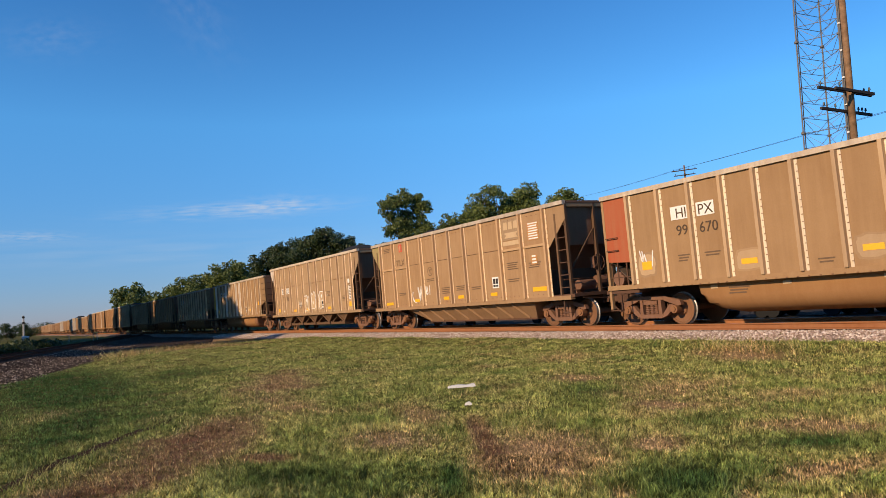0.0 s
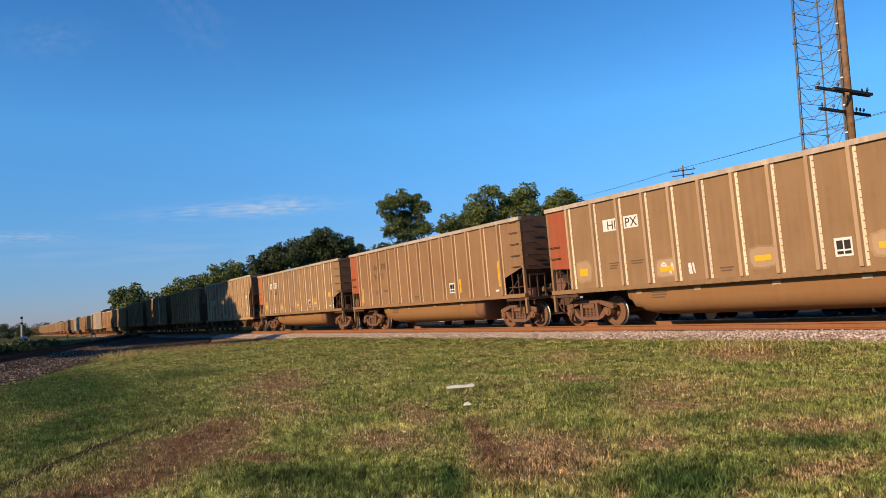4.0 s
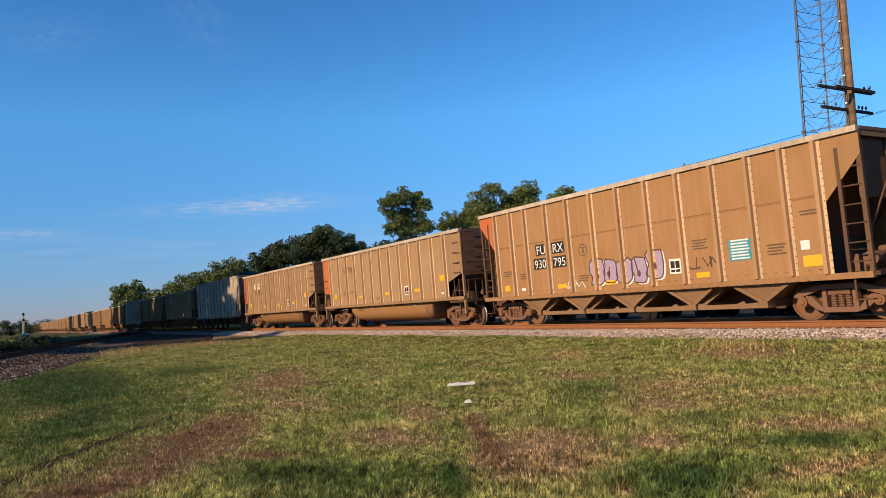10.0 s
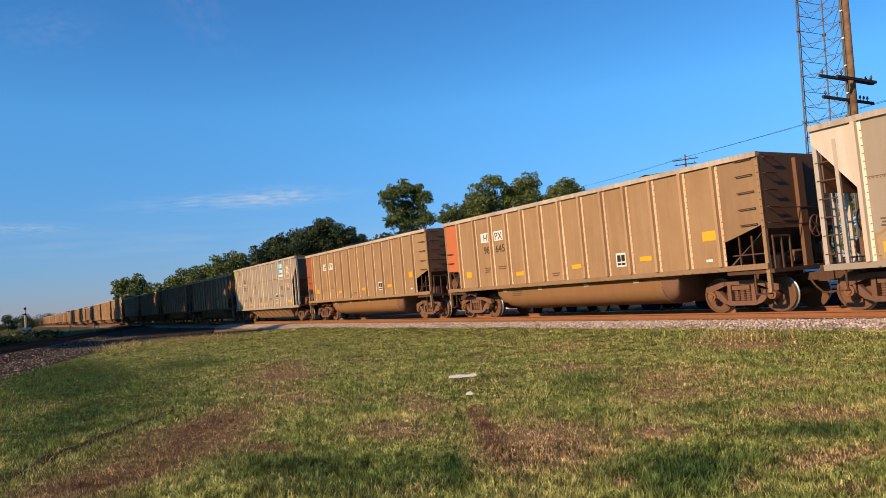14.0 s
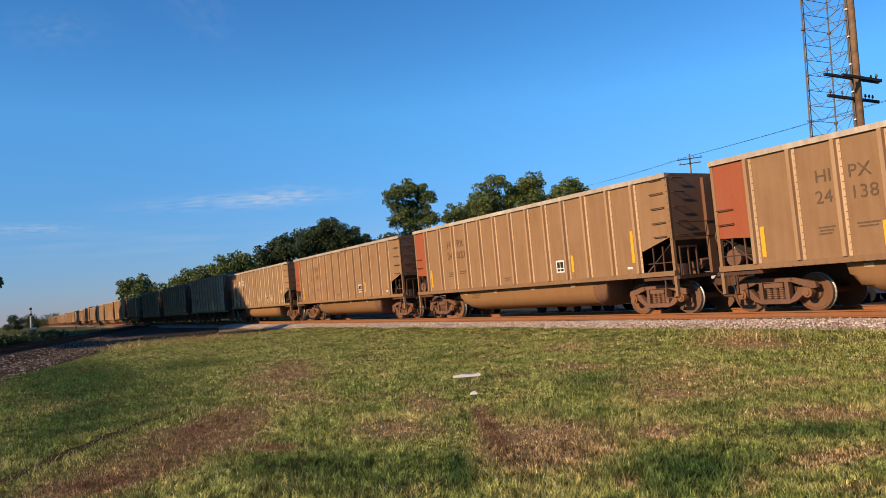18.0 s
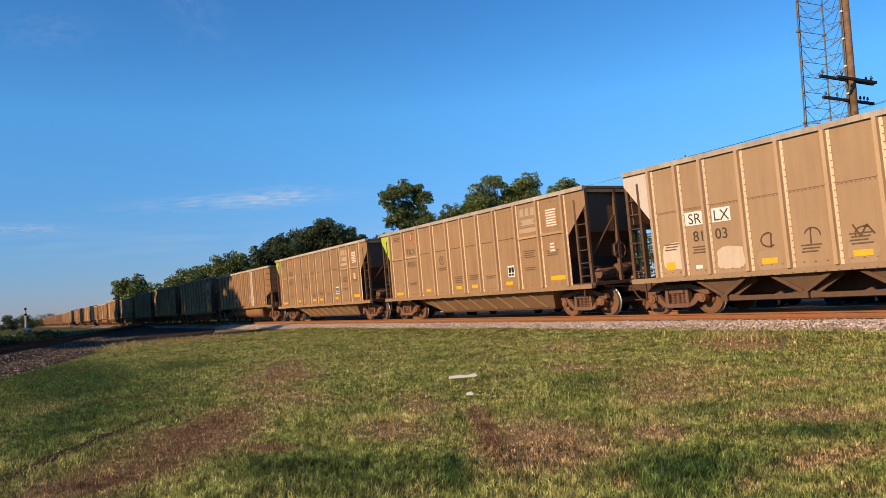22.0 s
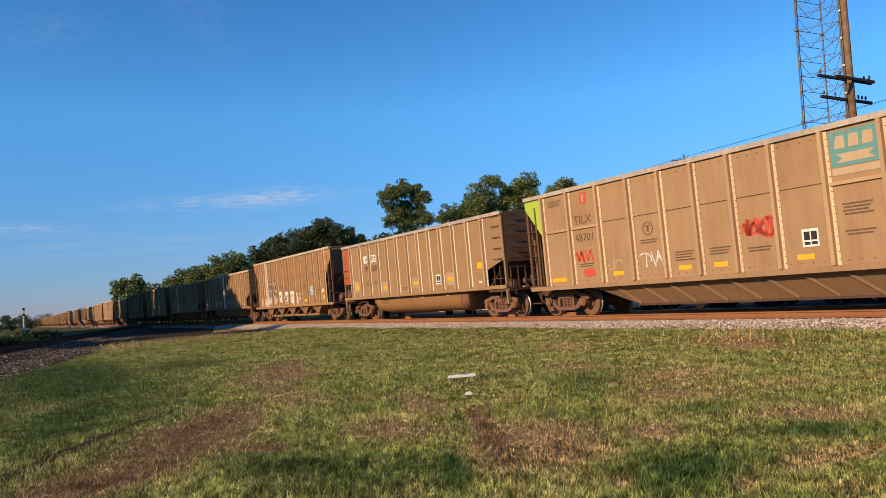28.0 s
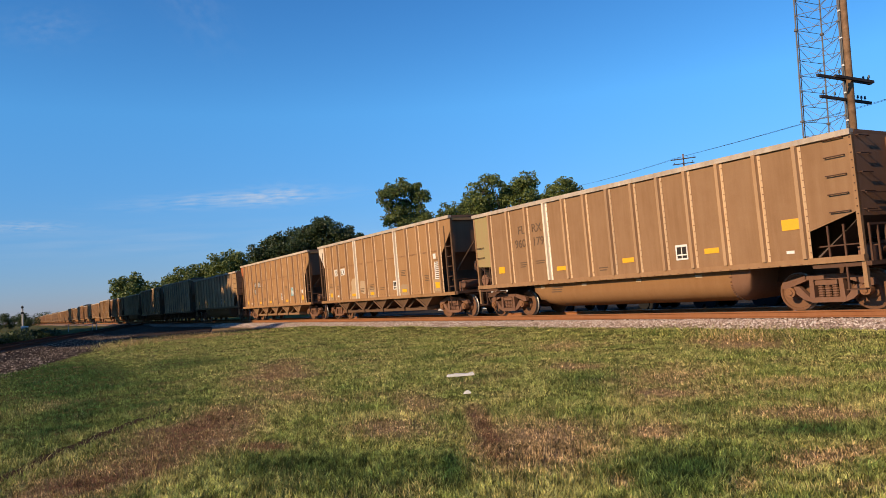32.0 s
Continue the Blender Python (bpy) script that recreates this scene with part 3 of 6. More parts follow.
def radio_mast(x, y):
    top = tagged(new("radio_mast"), "tall three-legged galvanised steel lattice mast behind the train", "mast")
    top.matrix_basis = Matrix.Translation((x, y, 0)) @ Matrix.Rotation(radians(1.5), 4, Vector((math.cos(radians(118.5)), math.sin(radians(118.5)), 0))) @ pose(0, 0, 0, 0, 0, 22)
    H, w0, w1, step = 36.12, 1.30, 1.22, 0.9
    def leg(k, z):
        w = w0 + (w1 - w0) * z / H
        a = radians(90 + 120 * k)
        return Vector((w * math.cos(a), w * math.sin(a), z))
    n = int(H / step)
    for k in range(3):
        piece("leg", Geo().tube(leg(k, 0), leg(k, H), 0.042, 8).mesh("leg", M["steel"]), top)
    for k in range(3):
        j = (k + 1) % 3
        for i in range(n):
            z0, z1 = 0.12 + i * step, 0.12 + (i + 1) * step
            piece("girt", Geo().tube(leg(k, z1), leg(j, z1), 0.018, 5).mesh("girt", M["steel"]), top)
            mid = (leg(k, z0) + leg(j, z0)) / 2
            piece("brace", Geo().tube(leg(k, z1), mid, 0.014, 4).tube(mid, leg(j, z1), 0.014, 4).mesh("brace", M["steel"]), top)
    for k in range(3):
        for z in (4.62, 10.02, 15.42, 20.82, 26.22):
            p = leg(k, z)
            piece("flange", Geo().tube(p - Vector((0, 0, 0.06)), p + Vector((0, 0, 0.06)), 0.11, 8).mesh("flange", M["steel"]), top)
    a, b = leg(1, 0.2), leg(1, H)
    piece("cable_run", Geo().tube((a[0] + 0.1, a[1], 0.2), (b[0] + 0.1, b[1], H), 0.03, 5).mesh("cable_run", M["wire"]), top)
    return top


def utility_pole(x, y, height, arms, turn, r=0.17, lean=0.0, label="weathered wooden utility pole with dark crossarms"):
    top = tagged(new("utility_pole"), label, "utility pole")
    top.matrix_basis = Matrix.Translation((x, y, 0)) @ Matrix.Rotation(radians(lean), 4, Vector((x, y, 0)).normalized()) @ pose(0, 0, 0, 0, 0, turn)
    piece("pole", Geo().tube((0, 0, 0), (0, 0, height), r, 12, r * 0.72).mesh("pole", M["pole"], True), top)
    for z, side, half, pins in arms:
        arm = piece("crossarm", Geo().box(-half, half, -0.045, 0.045, -0.055, 0.055).mesh("crossarm", M["arm"]), top, 0, side * 0.2, z, label="dark wooden crossarm")
        for s in pins:
            g = Geo()
            g.tube((s, 0, 0.05), (s, 0, 0.16), 0.015, 5)
            g.tube((s, 0, 0.14), (s, 0, 0.26), 0.05, 8, 0.03)
            piece("insulator", g.mesh("insulator", M["insulator"]), arm)
    return top


mx, my = polar(118.72, 46)
radio_mast(mx, my)
px, py = polar(116.97, 33)
near_pole = utility_pole(px, py, 19, ((9.15, 1, 1.8, (-1.6, 1.3, 1.65)), (9.05, -1, 1.3, (-1.0, 1.0)), (8.3, 1, 1.7, (-1.5, -0.75, 0.5, 0.8, 1.05, 1.3))), 86, 0.155, 1.2)
piece("conduit", Geo().tube((0.05, 0.24, 0), (0.05, 0.20, 18.5), 0.035, 6).mesh("conduit", M["wire"]), near_pole, label="black cable conduit on the pole")
for k in range(9):
    piece("conduit_clamp", shared("clamp", lambda: Geo().box(-0.03, 0.13, 0.16, 0.26, -0.03, 0.03).mesh("conduit_clamp", M["sheet_white"])), near_pole, 0, 0, 6.3 + 1.15 * k, label="white clamp")
qx, qy = polar(128.3, 92)
utility_pole(qx, qy, 17.0, ((16.35, -1, 1.5, (-1.3, -0.5, 0.5, 1.3)), (15.75, -1, 1.3, (-1.1, 0.0, 1.1))), 30, 0.13, 0.0, "distant wooden utility pole with a short crossarm")


def wire(a, b, sag, r=0.012):
    """A sagging wire: one tube swept from a to b."""
    a, b = Vector(a), Vector(b)
    across = (b - a).cross(Vector((0, 0, 1))).normalized()
    g = Geo()
    for i in range(17):
        p = a.lerp(b, i / 16) - Vector((0, 0, sag * 4 * (i / 16) * (1 - i / 16)))
        g.v += [tuple(p + across * r * c + Vector((0, 0, r * q))) for c, q in ((1, 0), (0, 1), (-1, 0), (0, -1))]
    for i in range(16):
        for k in range(4):
            j = (k + 1) % 4
            g.face([4 * i + k, 4 * i + j, 4 * i + 4 + j, 4 * i + 4 + k])
    return tagged(new("overhead_wire", g.mesh("overhead_wire", M["wire"])), "thin black overhead wire", "wire", "overhead wires")


for k, (dz, off) in enumerate(((0, -0.9), (0, 0.9))):
    wire((qx + off, qy, 16.7 + dz), (px + 26 + off, py + 3, 10.0 + dz), 0.4, 0.014)
    wire((qx + off, qy, 16.7 + dz), (qx - 68 + off, qy + 40, 24.6 + dz), 0.4, 0.015)

# ---- trees ----
def leaf_material(name, lo, hi):
    m, n, l, b = material(name, 0.55)
    geo = n.new("ShaderNodeNewGeometry")
    r = ramp(n, ((0.0, lo), (1.0, hi)))
    l.new(geo.outputs["Random Per Island"], r.inputs[0])
    l.new(r.outputs[0], b.inputs["Base Color"])
    tr = n.new("ShaderNodeBsdfTranslucent")
    l.new(r.outputs[0], tr.inputs[0])
    mx = n.new("ShaderNodeMixShader")
    mx.inputs[0].default_value = 0.25
    l.new(b.outputs[0], mx.inputs[1])
    l.new(tr.outputs[0], mx.inputs[2])
    l.new(mx.outputs[0], n["Material Output"].inputs[0])
    return m


M["leaf"] = leaf_material("green_leaves", (0.045, 0.085, 0.016), (0.23, 0.26, 0.06))
M["leaf_dark"] = leaf_material("dark_leaves", (0.018, 0.036, 0.010), (0.055, 0.085, 0.022))
M["leaf_mid"] = leaf_material("deep_green_leaves", (0.03, 0.06, 0.012), (0.19, 0.225, 0.05))
M["bark"] = plain("grey_brown_bark", (0.14, 0.105, 0.075), 0.95, 0, 6, 0.35)


def crown_mesh(clumps, leaves, size, mat, seed):
    """Leaves as small bent cards, gathered in clumps of uneven size."""
    rng = np.random.default_rng(seed)
    cx = np.array([c[:3] for c in clumps])
    cr = np.array([c[3] for c in clumps])
    pick = rng.choice(len(clumps), leaves, p=cr ** 2 / (cr ** 2).sum())
    d = rng.normal(size=(leaves, 3))
    d /= np.linalg.norm(d, axis=1)[:, None]
    rad = cr[pick] * rng.uniform(0.45, 1.08, leaves) ** 0.6
    p = cx[pick] + d * rad[:, None] * [1, 1, 0.8]
    u = rng.normal(size=(leaves, 3))
    u /= np.linalg.norm(u, axis=1)[:, None]
    w = np.cross(u, d + 0.6 * rng.normal(size=(leaves, 3)))
    w /= np.linalg.norm(w, axis=1)[:, None] + 1e-9
    s = size * rng.uniform(0.5, 1.3, leaves)[:, None]
    quad = np.stack([p - u * s, p + w * s * 0.55, p + u * s, p - w * s * 0.55], 1).reshape(-1, 3)
    me = bpy.data.meshes.new("crown")
    me.from_pydata(quad.tolist(), [], np.arange(leaves * 4).reshape(-1, 4).tolist())
    me.materials.append(M[mat])
    return me


def tree(x, y, height, width, mat="leaf", seed=1, leaves=5000, base=0.3, clumps=26, size=None, label="leafy green deciduous tree"):
    rnd = random.Random(seed)
    top = tagged(new("tree"), label, "tree", "trees round the tracks")
    top.matrix_basis = pose(x, y, -0.05)
    g = Geo()
    trunk_h = height * (base + 0.18)
    g.tube((0, 0, 0), (0.1, 0.05, trunk_h), height * 0.024, 9, height * 0.014)
    cl = []
    for k in range(clumps):
        a = rnd.uniform(0, 6.28)
        z = min(0.95, rnd.uniform(base, 0.93) * (1 + 0.13 * math.sin(2 * a + seed)))
        spread = math.sin(min(1, (z - base + 0.12) / (1 - base)) * math.pi * 0.82 + 0.25)
        r = width / 2 * max(0.18, spread) * rnd.uniform(0.15, 1.0)
        cl.append((r * math.cos(a), r * math.sin(a), height * z, width * rnd.choice((0.08, 0.11, 0.14, 0.19))))
    for c in cl[::2]:
        g.tube((0.05, 0.02, trunk_h * rnd.uniform(0.55, 1.0)), (c[0] * 0.9, c[1] * 0.9, c[2] - 0.2), height * 0.008, 6, height * 0.003)
    piece("trunk", g.mesh("trunk", M["bark"], True), top)
    piece("crown", crown_mesh(cl, leaves, size or width * 0.019, mat, seed), top)
    return top


def lobed_tree(x, y, lobes, mat, seed, size, dense=1.0, label="leafy green tree beyond the tracks"):
    """A tree whose crown is built of boughs: side offset, height and radius of each; every bough carries many leafy sprays."""
    rnd = random.Random(seed)
    top = tagged(new("tree"), label, "tree", "trees round the tracks")
    top.matrix_basis = pose(x, y, -0.05, 0, 0, math.degrees(math.atan2(y, x)) - 90)
    tall = max(z + r for u, z, r in lobes)
    low = min(z for u, z, r in lobes)
    wide = max(abs(u) + r for u, z, r in lobes)
    g = Geo()
    fork = low * 0.55
    g.tube((0, 0, 0), (0.1, 0.05, fork), tall * 0.026, 9, tall * 0.018)
    rest = [(rnd.uniform(-0.7, 0.7) * wide, rnd.uniform(0.35, 0.85) * low, wide * rnd.uniform(0.22, 0.34)) for _ in range(7)]
    sprays = []
    for u, z, r in [(u, z, r * 1.3) for u, z, r in lobes] + rest:
        d = rnd.uniform(-0.45, 0.45) * wide
        bend = Vector((u * 0.45, d * 0.4, fork + (z - fork) * 0.55))
        g.tube((0.1, 0.05, fork * rnd.uniform(0.7, 1.0)), bend, tall * 0.006, 6, tall * 0.004)
        g.tube(bend, (u, d, z), tall * 0.004, 6, tall * 0.002)
        for _ in range(15):
            p = Vector((rnd.gauss(0, 1), rnd.gauss(0, 1), rnd.gauss(0, 1))).normalized() * r * rnd.uniform(0.25, 1.15)
            tip = (u + p.x, d + p.y * 1.5, z + p.z * 0.85)
            g.tube((u, d, z), tip, tall * 0.002, 3, tall * 0.001)
            sprays.append((*tip, r * rnd.uniform(0.34, 0.58)))
    piece("trunk", g.mesh("trunk", M["bark"], True), top)
    leaves = int(dense * sum(c[3] ** 2 for c in sprays) * 5.2 / size ** 2)
    piece("crown", crown_mesh(sprays, leaves, size, mat, seed), top)
    return top


lobed_tree(-68.0, 38.2, ((-1.8, 13.2, 0.9), (-0.5, 13.6, 0.9), (0.9, 13.6, 0.9), (2.1, 12.8, 0.8), (-2.2, 12.7, 0.6), (-1.6, 11.8, 0.6), (1.5, 11.8, 0.7), (0.1, 12.1, 0.8), (-0.6, 11.5, 0.5), (-1.5, 10.8, 0.8), (-0.1, 10.4, 1.0),
                         (1.4, 10.5, 0.9), (2.4, 10.0, 0.6), (-2.1, 10.0, 0.6), (0.3, 9.0, 1.3)), "leaf_mid", 4, 0.13)
lobed_tree(-75.1, 49.6, ((-2.1, 11.5, 0.7), (-0.9, 11.9, 0.9), (0.7, 12.5, 0.9), (2.1, 13.4, 1.0), (2.7, 11.8, 1.5), (0.3, 11.3, 1.2)), "leaf_mid", 5, 0.15)
lobed_tree(-62.0, 47.4, ((-2.1, 12.6, 1.1), (-0.9, 13.4, 0.9), (0.3, 12.8, 0.9), (1.5, 12.7, 0.9), (2.7, 13.0, 0.9), (3.3, 12.1, 0.7), (-1.8, 11.3, 1.3),
                         (0.2, 11.2, 1.4), (2.2, 11.0, 1.3), (-3.3, 11.1, 0.8)), "leaf", 8, 0.13)
lobed_tree(-62.5, 56.1, ((-1.7, 12.1, 0.8), (-0.6, 13.1, 0.9), (0.5, 13.5, 0.9), (1.6, 13.1, 0.8), (2.3, 12.2, 0.8), (0.6, 11.9, 1.2), (-1.1, 11.2, 1.1), (2.1, 10.9, 1.0)), "leaf", 10, 0.13)
DEEP = "dark green leafy tree beyond the tracks"
lobed_tree(-115.7, 38.7, ((-2.5, 10.2, 1.2), (-0.9, 11.6, 1.6), (1.5, 12.4, 1.7), (3.8, 12.7, 1.5), (0.2, 9.6, 2.0), (3.0, 10.5, 2.0), (-2.2, 8.3, 1.8)), "leaf_dark", 12, 0.2, label=DEEP)
lobed_tree(-103.5, 42.8, ((-2.5, 12.0, 1.3), (-1.5, 12.8, 1.3), (-0.3, 13.3, 1.4), (1.1, 13.2, 1.5), (2.7, 12.1, 1.4), (4.1, 12.2, 1.2), (-1.5, 10.9, 1.8),
                          (1.2, 10.8, 2.0), (3.6, 10.2, 1.8), (-2.7, 9.6, 1.7)), "leaf_dark", 13, 0.19, label=DEEP)
lobed_tree(-117.6, 55.5, ((0.2, 13.2, 0.9), (1.0, 12.4, 0.9), (-0.4, 12.2, 1.0), (0.3, 10.7, 1.5)), "leaf_dark", 14, 0.2, label=DEEP)
lobed_tree(-183.2, 25.8, ((-2.6, 8.7, 1.5), (-1.1, 9.5, 1.5), (0.6, 9.7, 1.5), (2.4, 8.1, 1.5), (-0.9, 7.2, 2.3), (1.8, 6.0, 1.9), (-2.9, 6.6, 1.6)), "leaf_mid", 19, 0.28)
lobed_tree(-146.7, 31.4, ((-6.6, 5.9, 1.3), (-5.0, 6.3, 1.3), (-2.9, 8.2, 1.4), (-0.8, 9.5, 1.5), (1.9, 8.9, 1.7), (3.9, 9.7, 1.5), (-2.0, 6.7, 2.1), (1.2, 7.1, 2.3),
                          (-4.4, 4.6, 1.8)), "leaf_mid", 16, 0.24)
lobed_tree(-139.8, 38.3, ((-2.3, 10.7, 1.6), (-0.4, 11.2, 1.6), (1.6, 11.2, 1.5), (2.8, 10.0, 1.2), (-0.7, 8.8, 2.2), (2.0, 8.1, 1.9), (-3.3, 8.0, 1.7)), "leaf_mid", 15, 0.23)
for az, dist, hgt, wid, mat, sd, lv, bs, cl in (
        (152.6, 106, 11.0, 13, "leaf_dark", 20, 6000, 0.1, 28), (129, 98, 10, 13, "leaf", 21, 4000, 0.12, 22), (122, 100, 10, 13, "leaf", 22, 4000, 0.12, 22),
        (179.95, 260, 4.4, 6, "leaf_dark", 26, 4500, 0.05, 26), (178.9, 300, 4.6, 7, "leaf_dark", 27, 4500, 0.05, 26)):
    tx, ty = polar(az, dist)
    tree(tx, ty, hgt, wid, mat, sd, int(lv * 2.4), bs, int(cl * 1.7), label=DEEP if mat == "leaf_dark" else "leafy green tree beyond the tracks")

for k in range(15):
    tx, ty = polar(173.6 + 0.42 * k, 420 + 12 * (k % 3))
    tree(tx, ty, 5.2 + 1.4 * ((k * 7) % 4) / 3, 11, "leaf_dark", 70 + k, 1600, 0.05, 22, label="low dark green tree far down the line")

# Trees beside the diverging track, whose shade falls over the rails and the passing cars. The row at y -22 is unseen,
# added to block sky light.
for x, y, hgt, wid, sd in ((-70, -9, 24, 14, 31), (-81, -10, 25, 15, 32), (-92, -9.5, 24, 14, 33), (-103, -10, 25, 14, 34), (-114, -9, 24, 14, 35), (-125, -10, 24, 13, 45), (-137, -10, 19, 9, 46), (-178, -10, 18, 9, 36),
                           (-205, -9, 18, 10, 37), (-235, -10, 19, 14, 38), (-54, -8, 8.0, 9, 39),
                           (-78, -22, 25, 16, 42), (-92, -23, 25, 16, 43), (-106, -22, 25, 16, 44), (-120, -22, 25, 16, 50)):
    tree(x + 9.5, y - 0.4, hgt * 1.22, wid, "leaf_mid", sd, 13000, 0.12, 60, 0.75, "leafy tree casting shade over the tracks")


# A clump of greenery seen between the passing cars, and a row of dark bushes by the diverging track.
for az, dist, hgt, wid, sd in ((116.0, 60, 7.0, 9, 51), (120.5, 62, 6.0, 8, 52), (112.0, 58, 7.5, 9, 53), (133.0, 70, 6.5, 8, 54)):
    tx, ty = polar(az, dist)
    tree(tx, ty, hgt, wid, "leaf", sd, 5000, 0.05, 26, 0.16, "leafy green tree beyond the tracks")


def bush(x, y, height, width, sd):
    rnd = random.Random(sd)
    top = tagged(new("bush"), "low dark green bush in the shade beside the track", "bush", "bushes by the track")
    top.matrix_basis = pose(x, y, -0.03)
    cl = [(rnd.uniform(-0.5, 0.5) * width, rnd.uniform(-0.5, 0.5) * width, height * rnd.uniform(0.25, 0.75), height * rnd.uniform(0.4, 0.6)) for _ in range(16)]
    g = Geo()
    for c in cl[::2]:
        g.tube((0, 0, 0), (c[0] * 0.8, c[1] * 0.8, c[2]), 0.025, 5, 0.01)
    piece("stem", g.mesh("stem", M["bark"]), top)
    piece("foliage", crown_mesh(cl, 2200, 0.09, "leaf_dark", sd), top)


for k, (x, y) in enumerate(((-57, -0.6), (-54.5, 0.1), (-56.5, 1.3), (-60, 0.2), (-59, 2.0), (-53, -1.6), (-63, 1.4))):
    bush(x, y, 0.72 + 0.14 * (k % 3), 2.3, 60 + k)

# ---- the coal train ----
WHEEL_R, PITCH, SPEED = 0.457, 16.18, 15.45
TURNED = []


def wheel_mesh(n=28):
    """Two wheels with flanges on their axle, turned as one body."""
    half = ((0.09, 0.0), (0.09, 0.60), (0.13, 0.64), (0.40, 0.665), (0.487, 0.668), (0.487, 0.695), (0.458, 0.71), (0.455, 0.80), (0.40, 0.812),
            (0.385, 0.775), (0.20, 0.755), (0.17, 0.81), (0.085, 0.82), (0.085, 0.93))
    prof = [(r, -y) for r, y in reversed(half)] + list(half[1:])
    bright = {y for r, y in half if 0.668 <= y <= 0.80 and r > 0.44}
    g = Geo()
    for r, y in prof:
        g.v += [(r * math.cos(2 * math.pi * k / n), y, r * math.sin(2 * math.pi * k / n)) for k in range(n)]
    for i in range(len(prof) - 1):
        mi = 1 if abs(prof[i][1]) in bright and abs(prof[i + 1][1]) in bright else 0
        for k in range(n):
            j = (k + 1) % n
            g.face([i * n + k, (i + 1) * n + k, (i + 1) * n + j, i * n + j], mi)
    g.face(list(range(n)))
    g.face([(len(prof) - 1) * n + k for k in reversed(range(n))])
    return g.mesh("wheelset", [M["wheel"], M["rim"]])


def side_frame_mesh():
    g = Geo()
    top = [(-0.5, 0.87), (0.5, 0.87), (0.5, 0.75), (-0.5, 0.75)]
    g.prism(top, -0.07, 0.07)
    g.prism([(-0.44, 0.33), (0.44, 0.33), (0.40, 0.21), (-0.40, 0.21)], -0.08, 0.08)
    for s in (-1, 1):
        g.prism([(s * 0.48, 0.87), (s * 0.74, 0.80), (s * 1.08, 0.72), (s * 1.12, 0.58), (s * 1.0, 0.56), (s * 0.70, 0.66), (s * 0.48, 0.74)], -0.07, 0.07)
        g.prism([(s * 0.40, 0.22), (s * 0.44, 0.34), (s * 0.68, 0.60), (s * 0.82, 0.62), (s * 0.78, 0.44), (s * 0.58, 0.28)], -0.07, 0.07)
        g.prism([(s * 0.30, 0.32), (s * 0.30, 0.76), (s * 0.40, 0.76), (s * 0.42, 0.32)], -0.085, 0.085)
    return g.mesh("side_frame", M["truck"])


def spring_mesh():
    g = Geo()
    n = 8
    for x in (-0.17, 0.0, 0.17):
        b = len(g.v)
        for k in range(11):
            r = 0.08 if k % 2 else 0.058
            g.v += [(x + r * math.cos(6.2832 * i / n), r * math.sin(6.2832 * i / n), 0.33 + 0.028 * k) for i in range(n)]
        for k in range(10):
            for i in range(n):
                j = (i + 1) % n
                g.face([b + k * n + i, b + k * n + j, b + (k + 1) * n + j, b + (k + 1) * n + i])
    g.box(-0.26, 0.26, -0.09, 0.09, 0.62, 0.735)
    return g.mesh("spring_nest", M["truck"])


def bearing_mesh():
    g = Geo()
    g.tube((0, -0.13, 0), (0, 0.06, 0), 0.125, 12)
    g.tube((0, -0.16, 0), (0, -0.13, 0), 0.07, 8)
    return g.mesh("bearing_cap", M["bearing"])


def bolster_mesh():
    g = Geo()
    g.box(-0.22, 0.22, -0.98, 0.98, 0.55, 0.80)
    g.tube((0, 0, 0.80), (0, 0, 0.98), 0.2, 10)
    for s in (-1, 1):
        g.box(s * 0.36 - 0.03, s * 0.36 + 0.03, -0.85, 0.85, 0.36, 0.46)
        for y in (-0.75, 0.75):
            g.box(s * 0.41 - 0.03, s * 0.41 + 0.03, y - 0.06, y + 0.06, 0.30, 0.62)
    return g.mesh("truck", M["under"])


def far_truck_mesh():
    g = Geo()
    g.box(-0.22, 0.22, -0.98, 0.98, 0.55, 0.95)
    for y in (-1.0, 1.0):
        g.prism([(-1.12, 0.72), (-0.5, 0.87), (0.5, 0.87), (1.12, 0.72), (1.0, 0.52), (0.75, 0.5), (0.4, 0.22), (-0.4, 0.22), (-0.75, 0.5), (-1.0, 0.52)], y - 0.07, y + 0.07)
    return g.mesh("truck", M["truck"])


def truck(car, x, near=True):
    if not near:
        t = piece("truck", shared("far_truck", far_truck_mesh), car, x, 0, 0)
    else:
        t = piece("truck", shared("bolster", bolster_mesh), car, x, 0, 0, label="rust-brown cast steel two-axle truck")
        for y in (-1.0, 1.0):
            piece("side_frame", shared("frame", side_frame_mesh), t, 0, y, 0)
            piece("spring_nest", shared("spring", spring_mesh), t, 0, y, 0)
            for dx in (-0.889, 0.889):
                piece("bearing_cap", shared("bearing", bearing_mesh), t, dx, y, 0.47, 0 if y < 0 else 180, "rusty orange bearing cap")
    for k, dx in enumerate((-0.889, 0.889)):
        w = piece("wheelset", shared(("wheelset", near), lambda: wheel_mesh(28 if near else 12)), t, dx, 0, WHEEL_R)
        TURNED.append((k, w))
    return t


